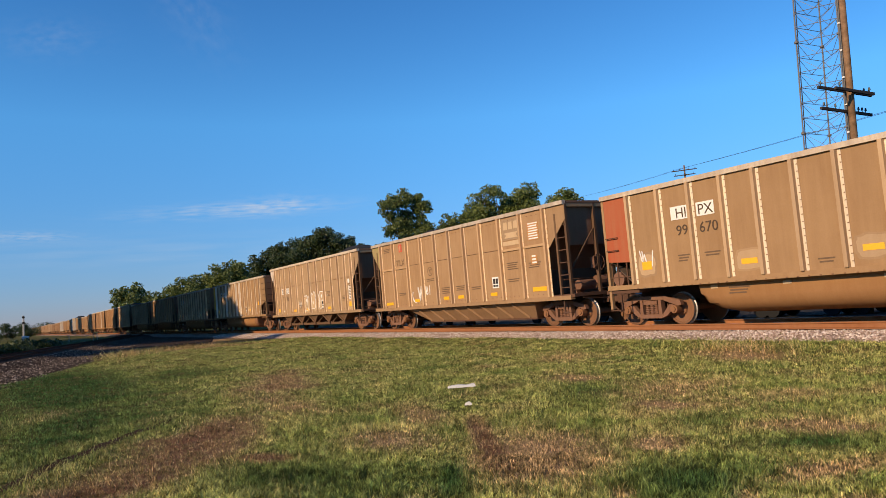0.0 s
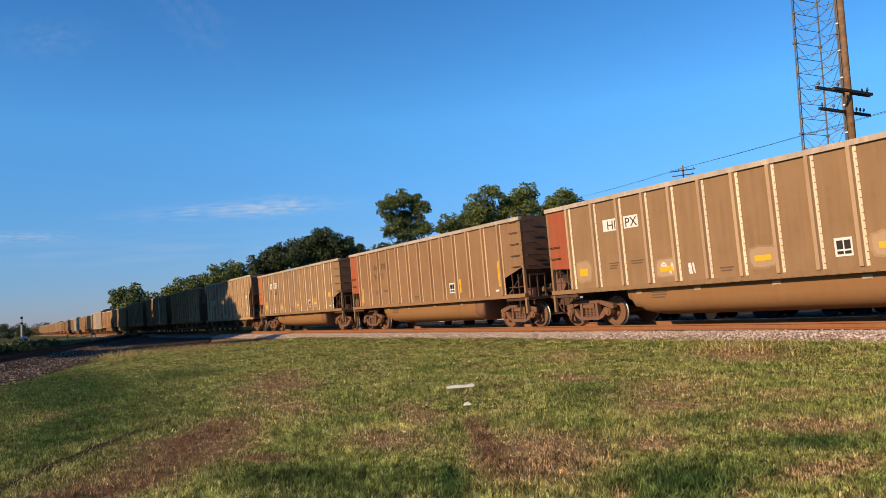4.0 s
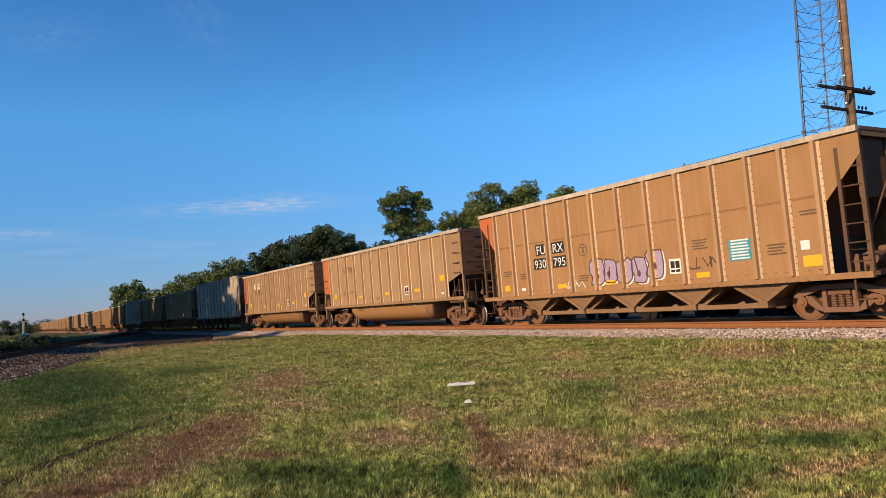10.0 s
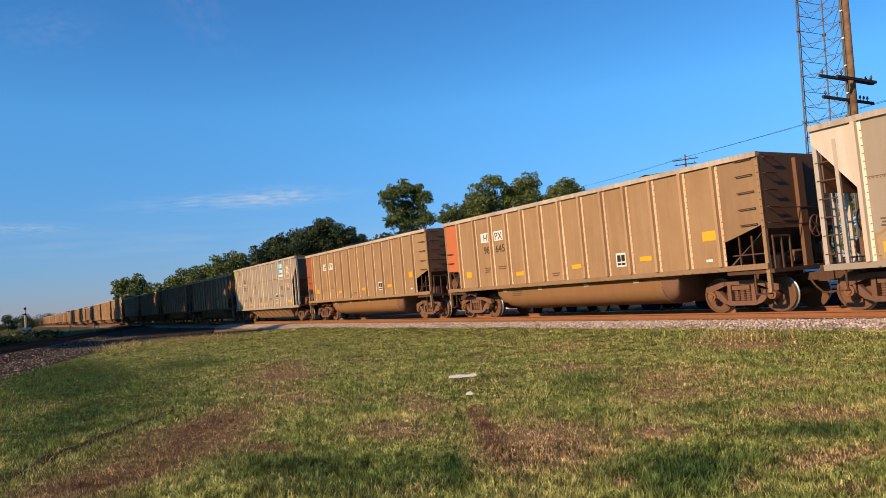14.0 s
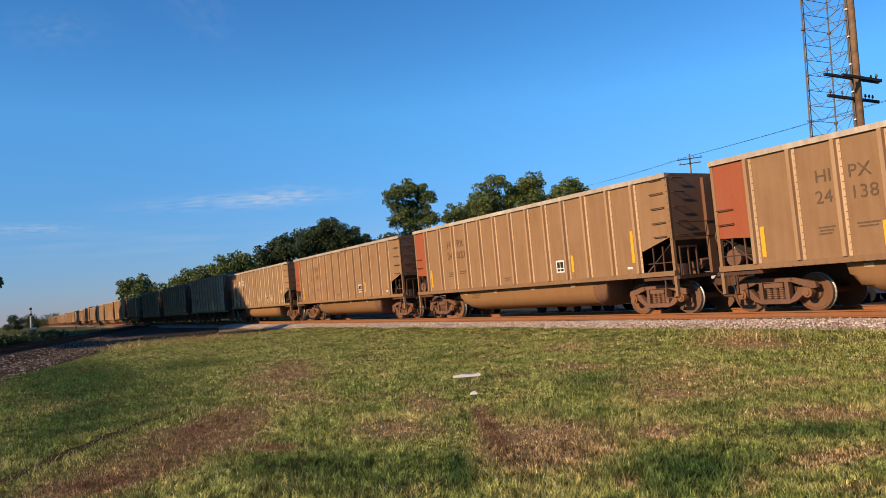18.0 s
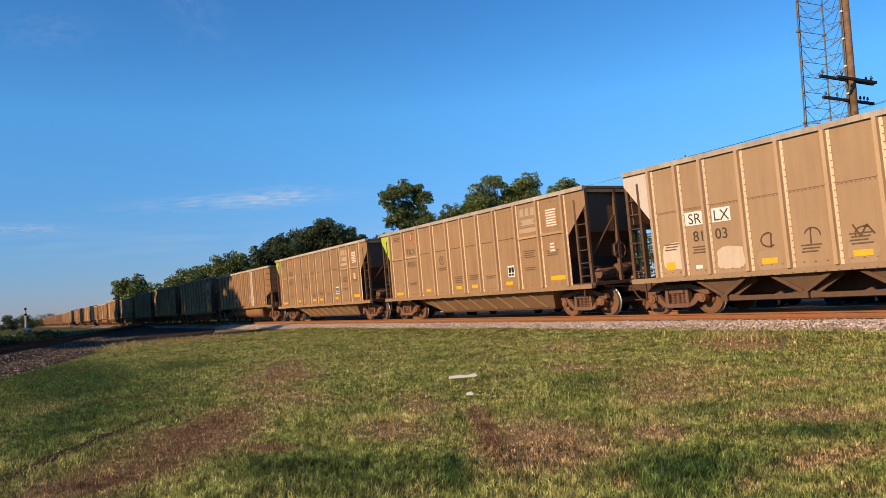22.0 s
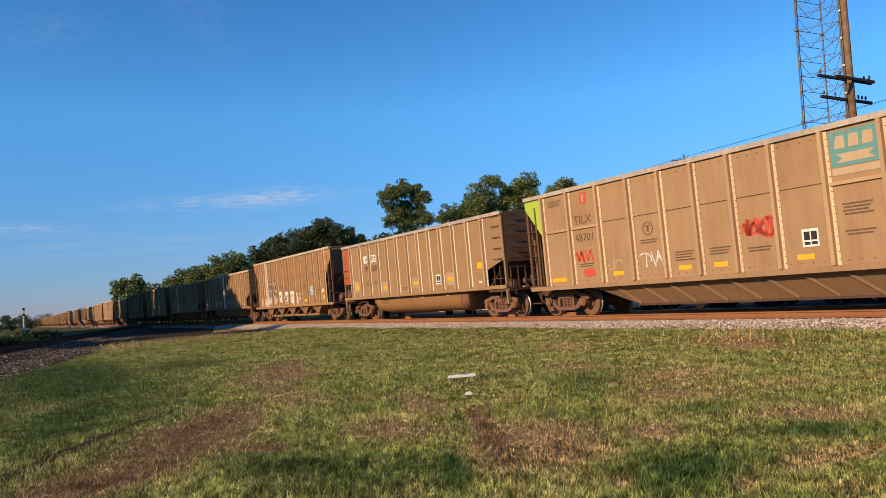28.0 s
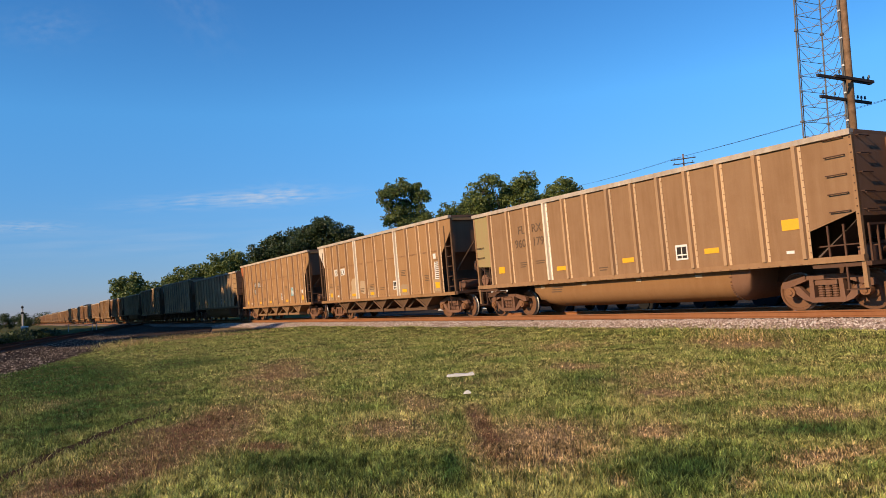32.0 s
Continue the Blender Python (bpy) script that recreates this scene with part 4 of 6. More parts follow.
def coupler_mesh():
    g = Geo()
    g.box(-0.1, 0.65, -0.1, 0.1, 0.74, 0.93)
    g.prism([(0.60, 0.70), (0.60, 0.98), (0.88, 0.98), (0.88, 0.70)], -0.16, 0.05)
    g.box(0.62, 0.80, 0.05, 0.17, 0.72, 0.96)
    pts = [Vector((0.45, -0.3, 0.82)), Vector((0.6, -0.32, 0.6)), Vector((0.75, -0.25, 0.42)), Vector((0.92, -0.12, 0.40))]
    for a, b in zip(pts, pts[1:]):
        g.tube(a, b, 0.025, 6)
    g.beam((0.2, -1.3, 0.98), (0.2, -0.2, 0.90), 0.03, 0.03)
    return g.mesh("coupler", M["under"])


def brake_mesh():
    """Hand-brake wheel, brake cylinder, reservoir and pipes on the end platform."""
    g = Geo()
    n = 14
    for k in range(n):
        a, b = 2 * math.pi * k / n, 2 * math.pi * (k + 1) / n
        g.tube((0, 0.28 * math.cos(a) - 0.25, 0.28 * math.sin(a) + 1.0), (0, 0.28 * math.cos(b) - 0.25, 0.28 * math.sin(b) + 1.0), 0.018, 5)
    for k in range(5):
        a = 2 * math.pi * k / 5
        g.tube((0, -0.25, 1.0), (0.02, 0.28 * math.cos(a) - 0.25, 0.28 * math.sin(a) + 1.0), 0.012, 4)
    g.box(-0.2, -0.02, -0.42, -0.08, 0.82, 1.2)
    g.tube((-0.35, -0.95, 0.28), (-0.35, -0.25, 0.28), 0.17, 12)
    g.tube((-0.55, 0.1, 0.35), (-0.55, 0.95, 0.35), 0.22, 12)
    g.box(-0.75, -0.5, -0.9, -0.55, 0.0, 0.4)
    g.tube((-0.1, -0.25, 0.05), (-0.1, -0.25, 0.85), 0.025, 6)
    g.tube((-0.35, -1.2, 0.12), (-0.05, 0.9, 0.12), 0.02, 5)
    g.tube((-0.7, -1.25, 0.5), (-0.7, 1.0, 0.5), 0.02, 5)
    return g.mesh("brake_gear", M["truck"])


def grab_mesh():
    g = Geo()
    g.tube((-0.21, 0, 0), (-0.21, -0.07, 0.0), 0.013, 5)
    g.tube((0.21, 0, 0), (0.21, -0.07, 0.0), 0.013, 5)
    g.tube((-0.23, -0.07, 0), (0.23, -0.07, 0), 0.014, 6)
    return g.mesh("grab_iron", M["under"])


def rib_mesh(z0, z1, mat, rivets):
    """A pressed upright: flange with rivets on one edge and a deep box beside it."""
    def make():
        g = Geo()
        sec = [(-0.10, 0.0), (-0.10, -0.012), (-0.075, -0.012), (-0.058, -0.105), (0.03, -0.105), (0.045, -0.012), (0.125, -0.012), (0.125, 0.0)]
        n = len(sec)
        g.v = [(x, y, z0) for x, y in sec] + [(x, y, z1) for x, y in sec]
        for k in range(n - 1):
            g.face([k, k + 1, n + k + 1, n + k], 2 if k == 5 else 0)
        g.face(list(reversed(range(n))))
        g.face([n + k for k in range(n)])
        if rivets:
            z = z0 + 0.12
            while z < z1 - 0.1:
                g.box(0.084, 0.122, -0.018, -0.012, z, z + 0.020, 1)
                z += 0.17
        return g.mesh("rib", [M[mat], M["end_shade_rust"], M["flange_white" if mat == "rib_white" else mat.replace("rib", "flange")]])
    return shared(("rib", z0, z1, mat, rivets), make)


def rib_row_mesh(ribs, z0, z1, mat):
    """The uprights of a side that is never seen from near, as one piece."""
    def make():
        g = Geo()
        for x in ribs:
            g.box(x - LENGTH / 2 - 0.06, x - LENGTH / 2 + 0.04, -0.105, 0, z0, z1)
        return g.mesh("ribbing", M[mat])
    return shared(("ribrow", ribs, z0, z1, mat), make)


def upright_row(car, ribs, sill, top, rib, near):
    h = LENGTH / 2
    pale = near[2]
    if near[0]:
        for k, x in enumerate(ribs):
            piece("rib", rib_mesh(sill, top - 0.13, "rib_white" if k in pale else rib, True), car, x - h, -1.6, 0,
                  label="pale replaced rib" if k in pale else "")
    else:
        tagged(piece("ribbing", rib_row_mesh(ribs, sill, top - 0.13, rib), car, 0, -1.6, 0), kind="stuff")
    tagged(piece("ribbing", rib_row_mesh(ribs, sill, top - 0.13, rib), car, 0, 1.6, 0, 180), kind="stuff")


def outline_mesh(key, name, pts, y0, y1, mat):
    return shared((key, mat), lambda: Geo().prism(list(pts), y0, y1).mesh(name, M[mat]))


def box_mesh(key, name, dims, mat):
    return shared((key, mat), lambda: Geo().box(*dims).mesh(name, M[mat]))


def coal_mesh(length, level, seed):
    def make():
        rnd = random.Random(seed)
        humps = [(rnd.uniform(0.15, 0.85) * length, rnd.uniform(0.9, 1.6), rnd.uniform(0.12, 0.52)) for _ in range(3)]
        if seed == 13:
            humps = [(11.3, 2.0, 0.72), (8.0, 2.0, 0.45)]
        nx, ny = 80, 13
        v = []
        for j in range(ny):
            y = -1.5 + 3.0 * j / (ny - 1)
            for i in range(nx):
                x = length * i / (nx - 1)
                h = sum(a * math.exp(-((x - c) / w) ** 2) for c, w, a in humps) * (1 - (y / 1.6) ** 2)
                v.append((x - length / 2, y, level - 0.3 + h + 0.07 * noise.noise((x * 3, y * 3, seed)) + 0.05 * noise.noise((x * 9, y * 9, seed))))
        f = [(j * nx + i, j * nx + i + 1, (j + 1) * nx + i + 1, (j + 1) * nx + i) for j in range(ny - 1) for i in range(nx - 1)]
        me = bpy.data.meshes.new("coal_load")
        me.from_pydata(v, [], f)
        me.materials.append(M["coal"])
        return me
    return shared(("coal", length, level, seed), make)


def lettering(text, size):
    def make():
        cu = bpy.data.curves.new("lettering", "FONT")
        cu.body, cu.size, cu.extrude, cu.resolution_u = text, size, 0.002, 3
        ob = bpy.data.objects.new("lettering", cu)
        me = bpy.data.meshes.new_from_object(ob)
        bpy.data.objects.remove(ob)
        me.transform(Matrix.Rotation(radians(90), 4, "X"))
        return me
    return shared(("text", text, size), make)


def write(car, text, x, z, size, mat, y=-1.606, label=""):
    me = lettering(text, size)
    key = ("textmat", text, size, mat)
    if key not in CACHE:
        c = me.copy()
        c.materials.clear()
        c.materials.append(M[mat])
        CACHE[key] = c
    return piece("lettering", CACHE[key], car, x, y, z, label=label)


def sticker(car, x, z, w, h, mat, name="reflector", y=-1.604, label=""):
    return piece(name, shared(("st", w, h, mat), lambda: Geo().box(0, w, -0.006, 0, 0, h).mesh(name, M[mat])), car, x, y, z, label=label)


def small_print(car, x, z, w, lines, mat="print", y=-1.604):
    """Stencilled lines too small to read: bars."""
    def make():
        g = Geo()
        for k in range(lines):
            g.box(0.03 * (k % 2), w - 0.05 * (k % 3), -0.004, 0, -0.075 * k, -0.075 * k + 0.035)
        return g.mesh("stencil", M[mat])
    return piece("stencil", shared(("sp", w, lines, mat), make), car, x, y, z)


def placard(car, x, z):
    """Small framed panel with dark squares."""
    def make():
        g = Geo()
        return g.box(0, 0.40, -0.006, 0, 0, 0.42).mesh("placard", M["sticker_w"])
    board = piece("placard", shared("placard", make), car, x, -1.604, z, label="white service placard with dark squares")
    for a, c, w, t in ((0.05, 0.16, 0.14, 0.20), (0.22, 0.16, 0.14, 0.20), (0.05, 0.05, 0.14, 0.07), (0.22, 0.05, 0.14, 0.07)):
        piece("square", shared(("square", w, t), lambda: Geo().box(0, w, -0.004, 0, 0, t).mesh("square", M["sticker_k"])), board, a, -0.006, c)
    return board


def scrawl(car, x, z, w, h, mat, seed, thick=0.035, loops=0):
    """A spray-painted tag: looping strokes of uneven width."""
    rnd = random.Random(seed)
    n = loops or max(2, int(w / 0.34))
    cell = w / n
    for k in range(n):
        g, x0, strokes = Geo(), cell * k, []
        for _ in range(rnd.choice((1, 2, 2, 3))):
            kind = rnd.randrange(3)
            if kind == 0:      # arch or bowl
                cx, cz, a0 = x0 + cell * 0.5, h * rnd.uniform(0.3, 0.6), rnd.uniform(-0.6, 3.0)
                rx, rz = cell * rnd.uniform(0.35, 0.55), h * rnd.uniform(0.28, 0.42)
                strokes.append([(cx + rx * math.cos(a0 + 0.34 * i), cz + rz * math.sin(a0 + 0.34 * i)) for i in range(rnd.randint(9, 15))])
            elif kind == 1:    # slanted stem
                xa, q = x0 + cell * rnd.uniform(0.1, 0.8), rnd.uniform(-0.25, 0.25) * cell
                strokes.append([(xa + q * i / 5 + 0.01 * rnd.random(), h * (0.05 + 0.17 * i)) for i in range(6)])
            else:              # zigzag
                strokes.append([(x0 + cell * (0.05 + 0.3 * i), h * (rnd.uniform(0.0, 0.3) if i % 2 else rnd.uniform(0.65, 1.0))) for i in range(4)])
        for pts in strokes:
            for (xa, za), (xb, zb) in zip(pts, pts[1:]):
                d = Vector((xb - xa, zb - za))
                if d.length < 1e-4:
                    continue
                q = Vector((-d.y, d.x)).normalized() * thick * rnd.uniform(0.35, 0.65)
                g.prism([(xa - q.x, za - q.y), (xb - q.x, zb - q.y), (xb + q.x, zb + q.y), (xa + q.x, za + q.y)], -0.003 - 0.0004 * (k % 5), 0)
        piece("graffiti_letter", g.mesh("graffiti_letter", M[mat]), car, x, -1.604, z, label="sprayed graffiti letter")


def hoops(car, x, z, w, h, mat, n, thick, seed):
    """Tall outlined letters in single strokes: an arch, a bowl inside it and a tail."""
    rnd = random.Random(seed)
    cell = w / n
    for k in range(n):
        g, x0 = Geo(), cell * k
        tall, wide = h * rnd.uniform(0.85, 1.0), cell * rnd.uniform(0.42, 0.5)
        arch = [(x0 + cell * 0.5 - wide * math.cos(0.2618 * i), tall - wide * 0.9 + wide * 0.9 * math.sin(0.2618 * i)) for i in range(13)]
        arch = [(arch[0][0] - 0.06, tall * 0.08)] + arch + [(arch[-1][0] + 0.04, tall * rnd.uniform(0.3, 0.5))]
        bowl = [(x0 + cell * (0.2 + 0.075 * i), h * (0.28 + 0.16 * math.sin(0.5 * i + k))) for i in range(9)]
        tail = [(x0 + cell * 0.55, tall * 0.75), (x0 + cell * 0.5, tall * 0.55)]
        for pts in (arch, bowl, tail):
            for (xa, za), (xb, zb) in zip(pts, pts[1:]):
                d = Vector((xb - xa, zb - za))
                q = Vector((-d.y, d.x)).normalized() * thick * rnd.uniform(0.4, 0.6)
                g.prism([(xa - q.x, za - q.y), (xb - q.x, zb - q.y), (xb + q.x, zb + q.y), (xa + q.x, za + q.y)], -0.003 - 0.0004 * (k % 5), 0)
        piece("graffiti_letter", g.mesh("graffiti_letter", M[mat]), car, x, -1.604, z, label="sprayed graffiti letter")


# Uprights, from the left end of the body.
GON_RIBS = (1.10, 2.25, 3.32, 4.34, 5.30, 6.31, 7.33, 8.33, 9.31, 10.27, 11.29, 12.37, 13.41)
HOP_RIBS = (1.02, 1.96, 2.79, 3.92, 5.01, 6.14, 7.28, 8.41, 9.54, 10.67, 11.72, 12.64, 13.47)
RDL_RIBS = (0.96, 2.24, 3.59, 4.87, 6.07, 7.21, 8.34, 9.51, 10.79, 12.07, 13.40)
LENGTH = 14.45


def shell(kind, name, body, panel, label, near):
    """What all cars share: sides, chords, ends, trucks, couplers, coal."""
    car = tagged(new(name), label, "coal car", "cars of the coal train")
    car.empty_display_size = 0.3
    L, h = LENGTH, LENGTH / 2
    e = h + (0.25 if kind == "gon" else 0.0)      # the right end of the body
    top = {"gon": 4.05, "hop": 4.32, "rdl": 4.26}[kind]
    sill = {"gon": 1.27, "hop": 1.12, "rdl": 1.08}[kind]
    ribs = {"gon": GON_RIBS, "hop": HOP_RIBS, "rdl": RDL_RIBS}[kind]
    a, b = ribs[0], ribs[-1]
    if kind == "gon":
        left = [(-h, 2.0), (a - h, 1.93), (a - h, top - 0.05), (-h, top - 0.05)]
        right = [(b - h, 1.85), (e, 2.25), (e, top - 0.05), (b - h, top - 0.05)]
    else:
        left = [(-h, top - 0.42), (a - h, 2.62), (a - h, top - 0.05), (-h, top - 0.05)]
        right = [(b - h, 2.62), (h, top - 0.62), (h, top - 0.05), (b - h, top - 0.05)]
    for y in (-1.6, 1.57):
        piece("side_panel", shared((kind, "side", body), lambda: Geo().box(a - h, b - h, 0, 0.03, sill, top - 0.05).mesh("side_panel", M[body])), car, 0, y, 0)
        piece("end_panel", outline_mesh((kind, "left"), "end_panel", left, 0, 0.03, panel if y < 0 else body), car, 0, y, 0,
              label="" if panel == body or y > 0 else M[panel].name.replace("_", " ") + " end panel")
        piece("end_panel", outline_mesh((kind, "right"), "end_panel", right, 0, 0.03, body), car, 0, y, 0)
        piece("top_chord", box_mesh((kind, "chord"), "top_chord", (-h, e, -0.07, 0.09, top - 0.13, top), "chord"), car, 0, y, 0)
        piece("side_sill", box_mesh((kind, "sill"), "side_sill", (-h, e, -0.06, 0.12, sill - 0.14, sill), body), car, 0, y, 0)
    for x in (-h, e - 0.16):
        piece("end_chord", box_mesh((kind, "echord"), "end_chord", (0, 0.16, -1.48, 1.48, top - 0.09, top - 0.01), "end_shade_rust"), car, x, 0, 0)
    piece("center_sill", box_mesh("csill", "center_sill", (-h, h, -0.2, 0.2, 0.72, 1.10), "under"), car)
    piece("coal_load", coal_mesh(L - 0.4, top, near[1]), car, label="heaped black coal")
    for x in (-h, h):
        truck(car, x + 1.1 if x < 0 else (e + h) / 2 - 1.1, near[0])
        piece("coupler", shared("coupler", coupler_mesh), car, x, 0, 0, 0 if x > 0 else 180)
    return car, top, sill, ribs


def end_rail_mesh():
    """Low guard rail of the end platform: one welded frame of three posts under a rail."""
    g = Geo()
    g.prism([(-0.37, 1.12), (-0.33, 1.12), (-0.33, 1.90), (-0.02, 1.90), (-0.02, 1.12), (0.02, 1.12), (0.02, 1.90), (0.33, 1.90), (0.33, 1.12), (0.37, 1.12), (0.37, 1.95), (-0.37, 1.95)], 0.04, 0.08)
    g.v = [(y, x, z) for x, y, z in g.v]
    return g.mesh("end_railing", M["under"])


def corner_rivets(top):
    g = Geo()
    z = 2.15
    while z < top - 0.2:
        g.box(-0.055, -0.025, -0.058, -0.05, z, z + 0.024)
        z += 0.17
    return g.mesh("rivet_row", M["under"])


def ends_closed(car, body, top, near):
    """Gondola ends: a full wall over an open platform with its brake gear, steps and rungs."""
    for s, h in ((-1, LENGTH / 2), (1, LENGTH / 2 + 0.25)):
        rz = 0 if s > 0 else 180
        piece("end_wall", outline_mesh("gend", "end_wall", [(-0.03, 2.12), (0, 2.12), (0, top - 0.08), (-0.03, top - 0.08)], -1.57, 1.57, "end_shade_rust"), car, s * h, 0, 0, rz)
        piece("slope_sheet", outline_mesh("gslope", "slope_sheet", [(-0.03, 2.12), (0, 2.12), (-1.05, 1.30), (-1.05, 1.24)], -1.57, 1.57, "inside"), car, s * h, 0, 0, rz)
        piece("end_platform", box_mesh("plat", "end_platform", (-1.2, 0.12, -1.6, 1.6, 1.02, 1.12), "under"), car, s * h, 0, 0, rz)
        if not near:
            continue
        piece("brake_gear", shared("brake", brake_mesh), car, s * (h + 0.14), s * 0.62, 1.12, rz)
        piece("end_post", box_mesh("gpost", "end_post", (0.0, 0.10, -0.15, 0.15, 1.1, top - 0.14), "end_shade_rust"), car, s * h, 0, 0, rz)
        for z in (2.62, 2.20):
            piece("handrail", box_mesh("ehrail", "handrail", (0.09, 0.115, -1.45, 1.45, -0.012, 0.012), "under"), car, s * h, 0, z, rz)
        for y in (-1.08, 1.08):
            piece("end_railing", shared("erail", end_rail_mesh), car, s * h, y, 0, rz)
        piece("valve_box", box_mesh("vbox", "valve_box", (-0.3, 0.0, -0.2, 0.2, 1.12, 1.45), "truck"), car, s * h, -s * 1.1, 0, rz)
        piece("air_tank", shared("tank", lambda: Geo().tube((-0.25, -0.55, 1.35), (-0.25, 0.55, 1.35), 0.13, 10).mesh("air_tank", M["truck"])), car, s * h, 0, 0, rz)
        for y in (-1.56, 1.56):
            piece("corner_post", box_mesh("cpost", "corner_post", (-0.09, 0.0, -0.05, 0.05, 0.55, top - 0.1), body), car, s * h, y, 0, rz)
            for x in (-0.42, -0.78):
                piece("rail_post", box_mesh("rpost", "rail_post", (-0.02, 0.02, -0.02, 0.02, 1.1, 1.98), "under"), car, s * (h + x), y, 0)
            piece("handrail", box_mesh("hrail", "handrail", (-0.5, 0.5, -0.015, 0.015, 1.5, 1.53), "under"), car, s * (h - 0.5), y, 0)
            piece("step", box_mesh("step", "step", (-0.2, 0.2, -0.1, 0.08, 0.5, 0.53), "under"), car, s * (h - 0.25), y, 0)
            piece("step_post", box_mesh("steppost", "step_post", (-0.02, 0.02, -0.02, 0.02, 0.5, 1.05), "under"), car, s * (h - 0.44), y, 0)
    if not near:
        return
    h = LENGTH / 2 + 0.25
    for z in (3.90, 3.50, 3.08, 2.66, 2.26):
        piece("grab_iron", shared("grab", grab_mesh), car, h - 0.40, -1.6, z)
        piece("grab_iron", shared("grab", grab_mesh), car, h, -1.22, z, 90)
    tagged(piece("rivet_row", shared(("crivet", top), lambda: corner_rivets(top)), car, h, -1.562, 0), kind="stuff")
    for z in (2.72, 2.34):
        piece("grab_iron", shared("grab", grab_mesh), car, 0.34 - LENGTH / 2, -1.6, z)


def ends_open(car, body, rib, top, near):
    """Hopper ends: slope sheets seen through an open bay of posts and ladders."""
    # all but silver posts take a dark colour for the bay's shade
    post = rib if rib == "rib_silver" else "chute"
    h = LENGTH / 2
    for s in (-1, 1):
        rz = 0 if s > 0 else 180
        # the deep shade of the bay is put into this sheet's dark colour
        piece("slope_sheet", outline_mesh(("hslope", top), "slope_sheet", [(-0.14, top - 0.16), (-0.10, top - 0.13), (-2.1, 1.28), (-2.1, 1.2)], -1.57, 1.57, "end_shade_rust"), car, s * h, 0, 0, rz)
        piece("end_wall", outline_mesh(("hend", top), "end_wall", [(-0.05, top - 0.22), (-0.01, top - 0.22), (-0.01, top - 0.1), (-0.05, top - 0.1)], -1.57, 1.57, body), car, s * h, 0, 0, rz)
        piece("end_sheet", outline_mesh(("hsheet", top), "end_sheet", [(-0.16, 2.75), (-0.13, 2.75), (-0.13, top - 0.16), (-0.16, top - 0.16)], -1.5, 1.5, "end_shade_rust"), car, s * h, 0, 0, rz)
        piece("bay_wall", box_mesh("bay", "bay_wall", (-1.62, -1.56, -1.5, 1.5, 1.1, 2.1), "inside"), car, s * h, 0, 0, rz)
        piece("end_platform", box_mesh("plat", "end_platform", (-1.2, 0.12, -1.6, 1.6, 1.02, 1.12), "under"), car, s * h, 0, 0, rz)
        if not near:
            continue
        piece("brake_gear", shared("brake", brake_mesh), car, s * (h - 0.02), 0, 1.12, rz)
        for y in (-1.54, -s * 0.25, s * 0.4, s * 1.05, 1.54):
            piece("end_post", box_mesh(("epost", top), "end_post", (-0.10, 0.0, -0.045, 0.045, 1.1, top - 0.1), post), car, s * h, y, 0, rz)
        for y in (-1.57, 1.57):
            piece("bay_post", box_mesh(("bpost", top), "bay_post", (-0.04, 0.04, -0.04, 0.04, 1.1, top - 0.4), post), car, s * (h - 0.52), y, 0)
            for k in range(6):
                piece("ladder_rung", box_mesh("rung", "ladder_rung", (-0.24, 0.24, -0.015, 0.015, -0.015, 0.015), "under"), car, s * (h - 0.27), y, 1.35 + 0.42 * k)
            piece("step", box_mesh("step", "step", (-0.2, 0.2, -0.1, 0.08, 0.5, 0.53), "under"), car, s * (h - 0.25), y, 0)
            piece("step_post", box_mesh("steppost", "step_post", (-0.02, 0.02, -0.02, 0.02, 0.5, 1.05), "under"), car, s * (h - 0.44), y, 0)
        piece("diagonal_brace", shared("brace", lambda: Geo().beam((-0.06, -1.5, 1.9), (-0.06, -0.3, 3.3), 0.04, 0.04).mesh("diagonal_brace", M["chute"])), car, s * h, 0, 0, rz)


def tub_mesh(mat):
    """The round-bottomed trough that hangs between the trucks."""
    g = Geo()
    sec = [(-1.42, 1.14), (-1.42, 0.78), (-1.36, 0.60), (-1.22, 0.45), (-1.0, 0.35), (-0.7, 0.30), (0.7, 0.30), (1.0, 0.35), (1.22, 0.45), (1.36, 0.60), (1.42, 0.78), (1.42, 1.14)]
    n = len(sec)
    stations = [(3.15, 1.14), (3.22, 0.86), (3.42, 0.58), (3.72, 0.40), (4.05, 0.30), (11.2, 0.30), (11.45, 0.40), (11.66, 0.62), (11.74, 0.90), (11.78, 1.14)]
    for x, zmin in stations:
        g.v += [(x - LENGTH / 2, y, max(z, zmin)) for y, z in sec]
    for i in range(len(stations) - 1):
        for k in range(n - 1):
            g.face([i * n + k, i * n + k + 1, (i + 1) * n + k + 1, (i + 1) * n + k][::-1], 1 if i > 4 else 0)
    for k in range(n - 1):                                    # riveted seam of the end plate
        for q in range(3):
            a, b = Vector((11.16 - LENGTH / 2, *sec[k])), Vector((11.16 - LENGTH / 2, *sec[k + 1]))
            p = a.lerp(b, (q + 0.5) / 3)
            if p.y < 0:
                g.box(p.x, p.x + 0.05, p.y - 0.02, p.y + 0.02, p.z - 0.02, p.z + 0.02, 1)
    return g.mesh("tub", [M[mat], M["end_shade_rust"]], True)


def gondola(name, body, panel, label, near):
    car, top, sill, ribs = shell("gon", name, body, panel, label, near)
    rib = "rib_" + body
    h = LENGTH / 2
    upright_row(car, ribs, sill, top, rib, near)
    piece("tub", shared("tub", lambda: tub_mesh("tub")), car, label="rounded steel trough under the car body")
    ends_closed(car, body, top, near[0])
    return car


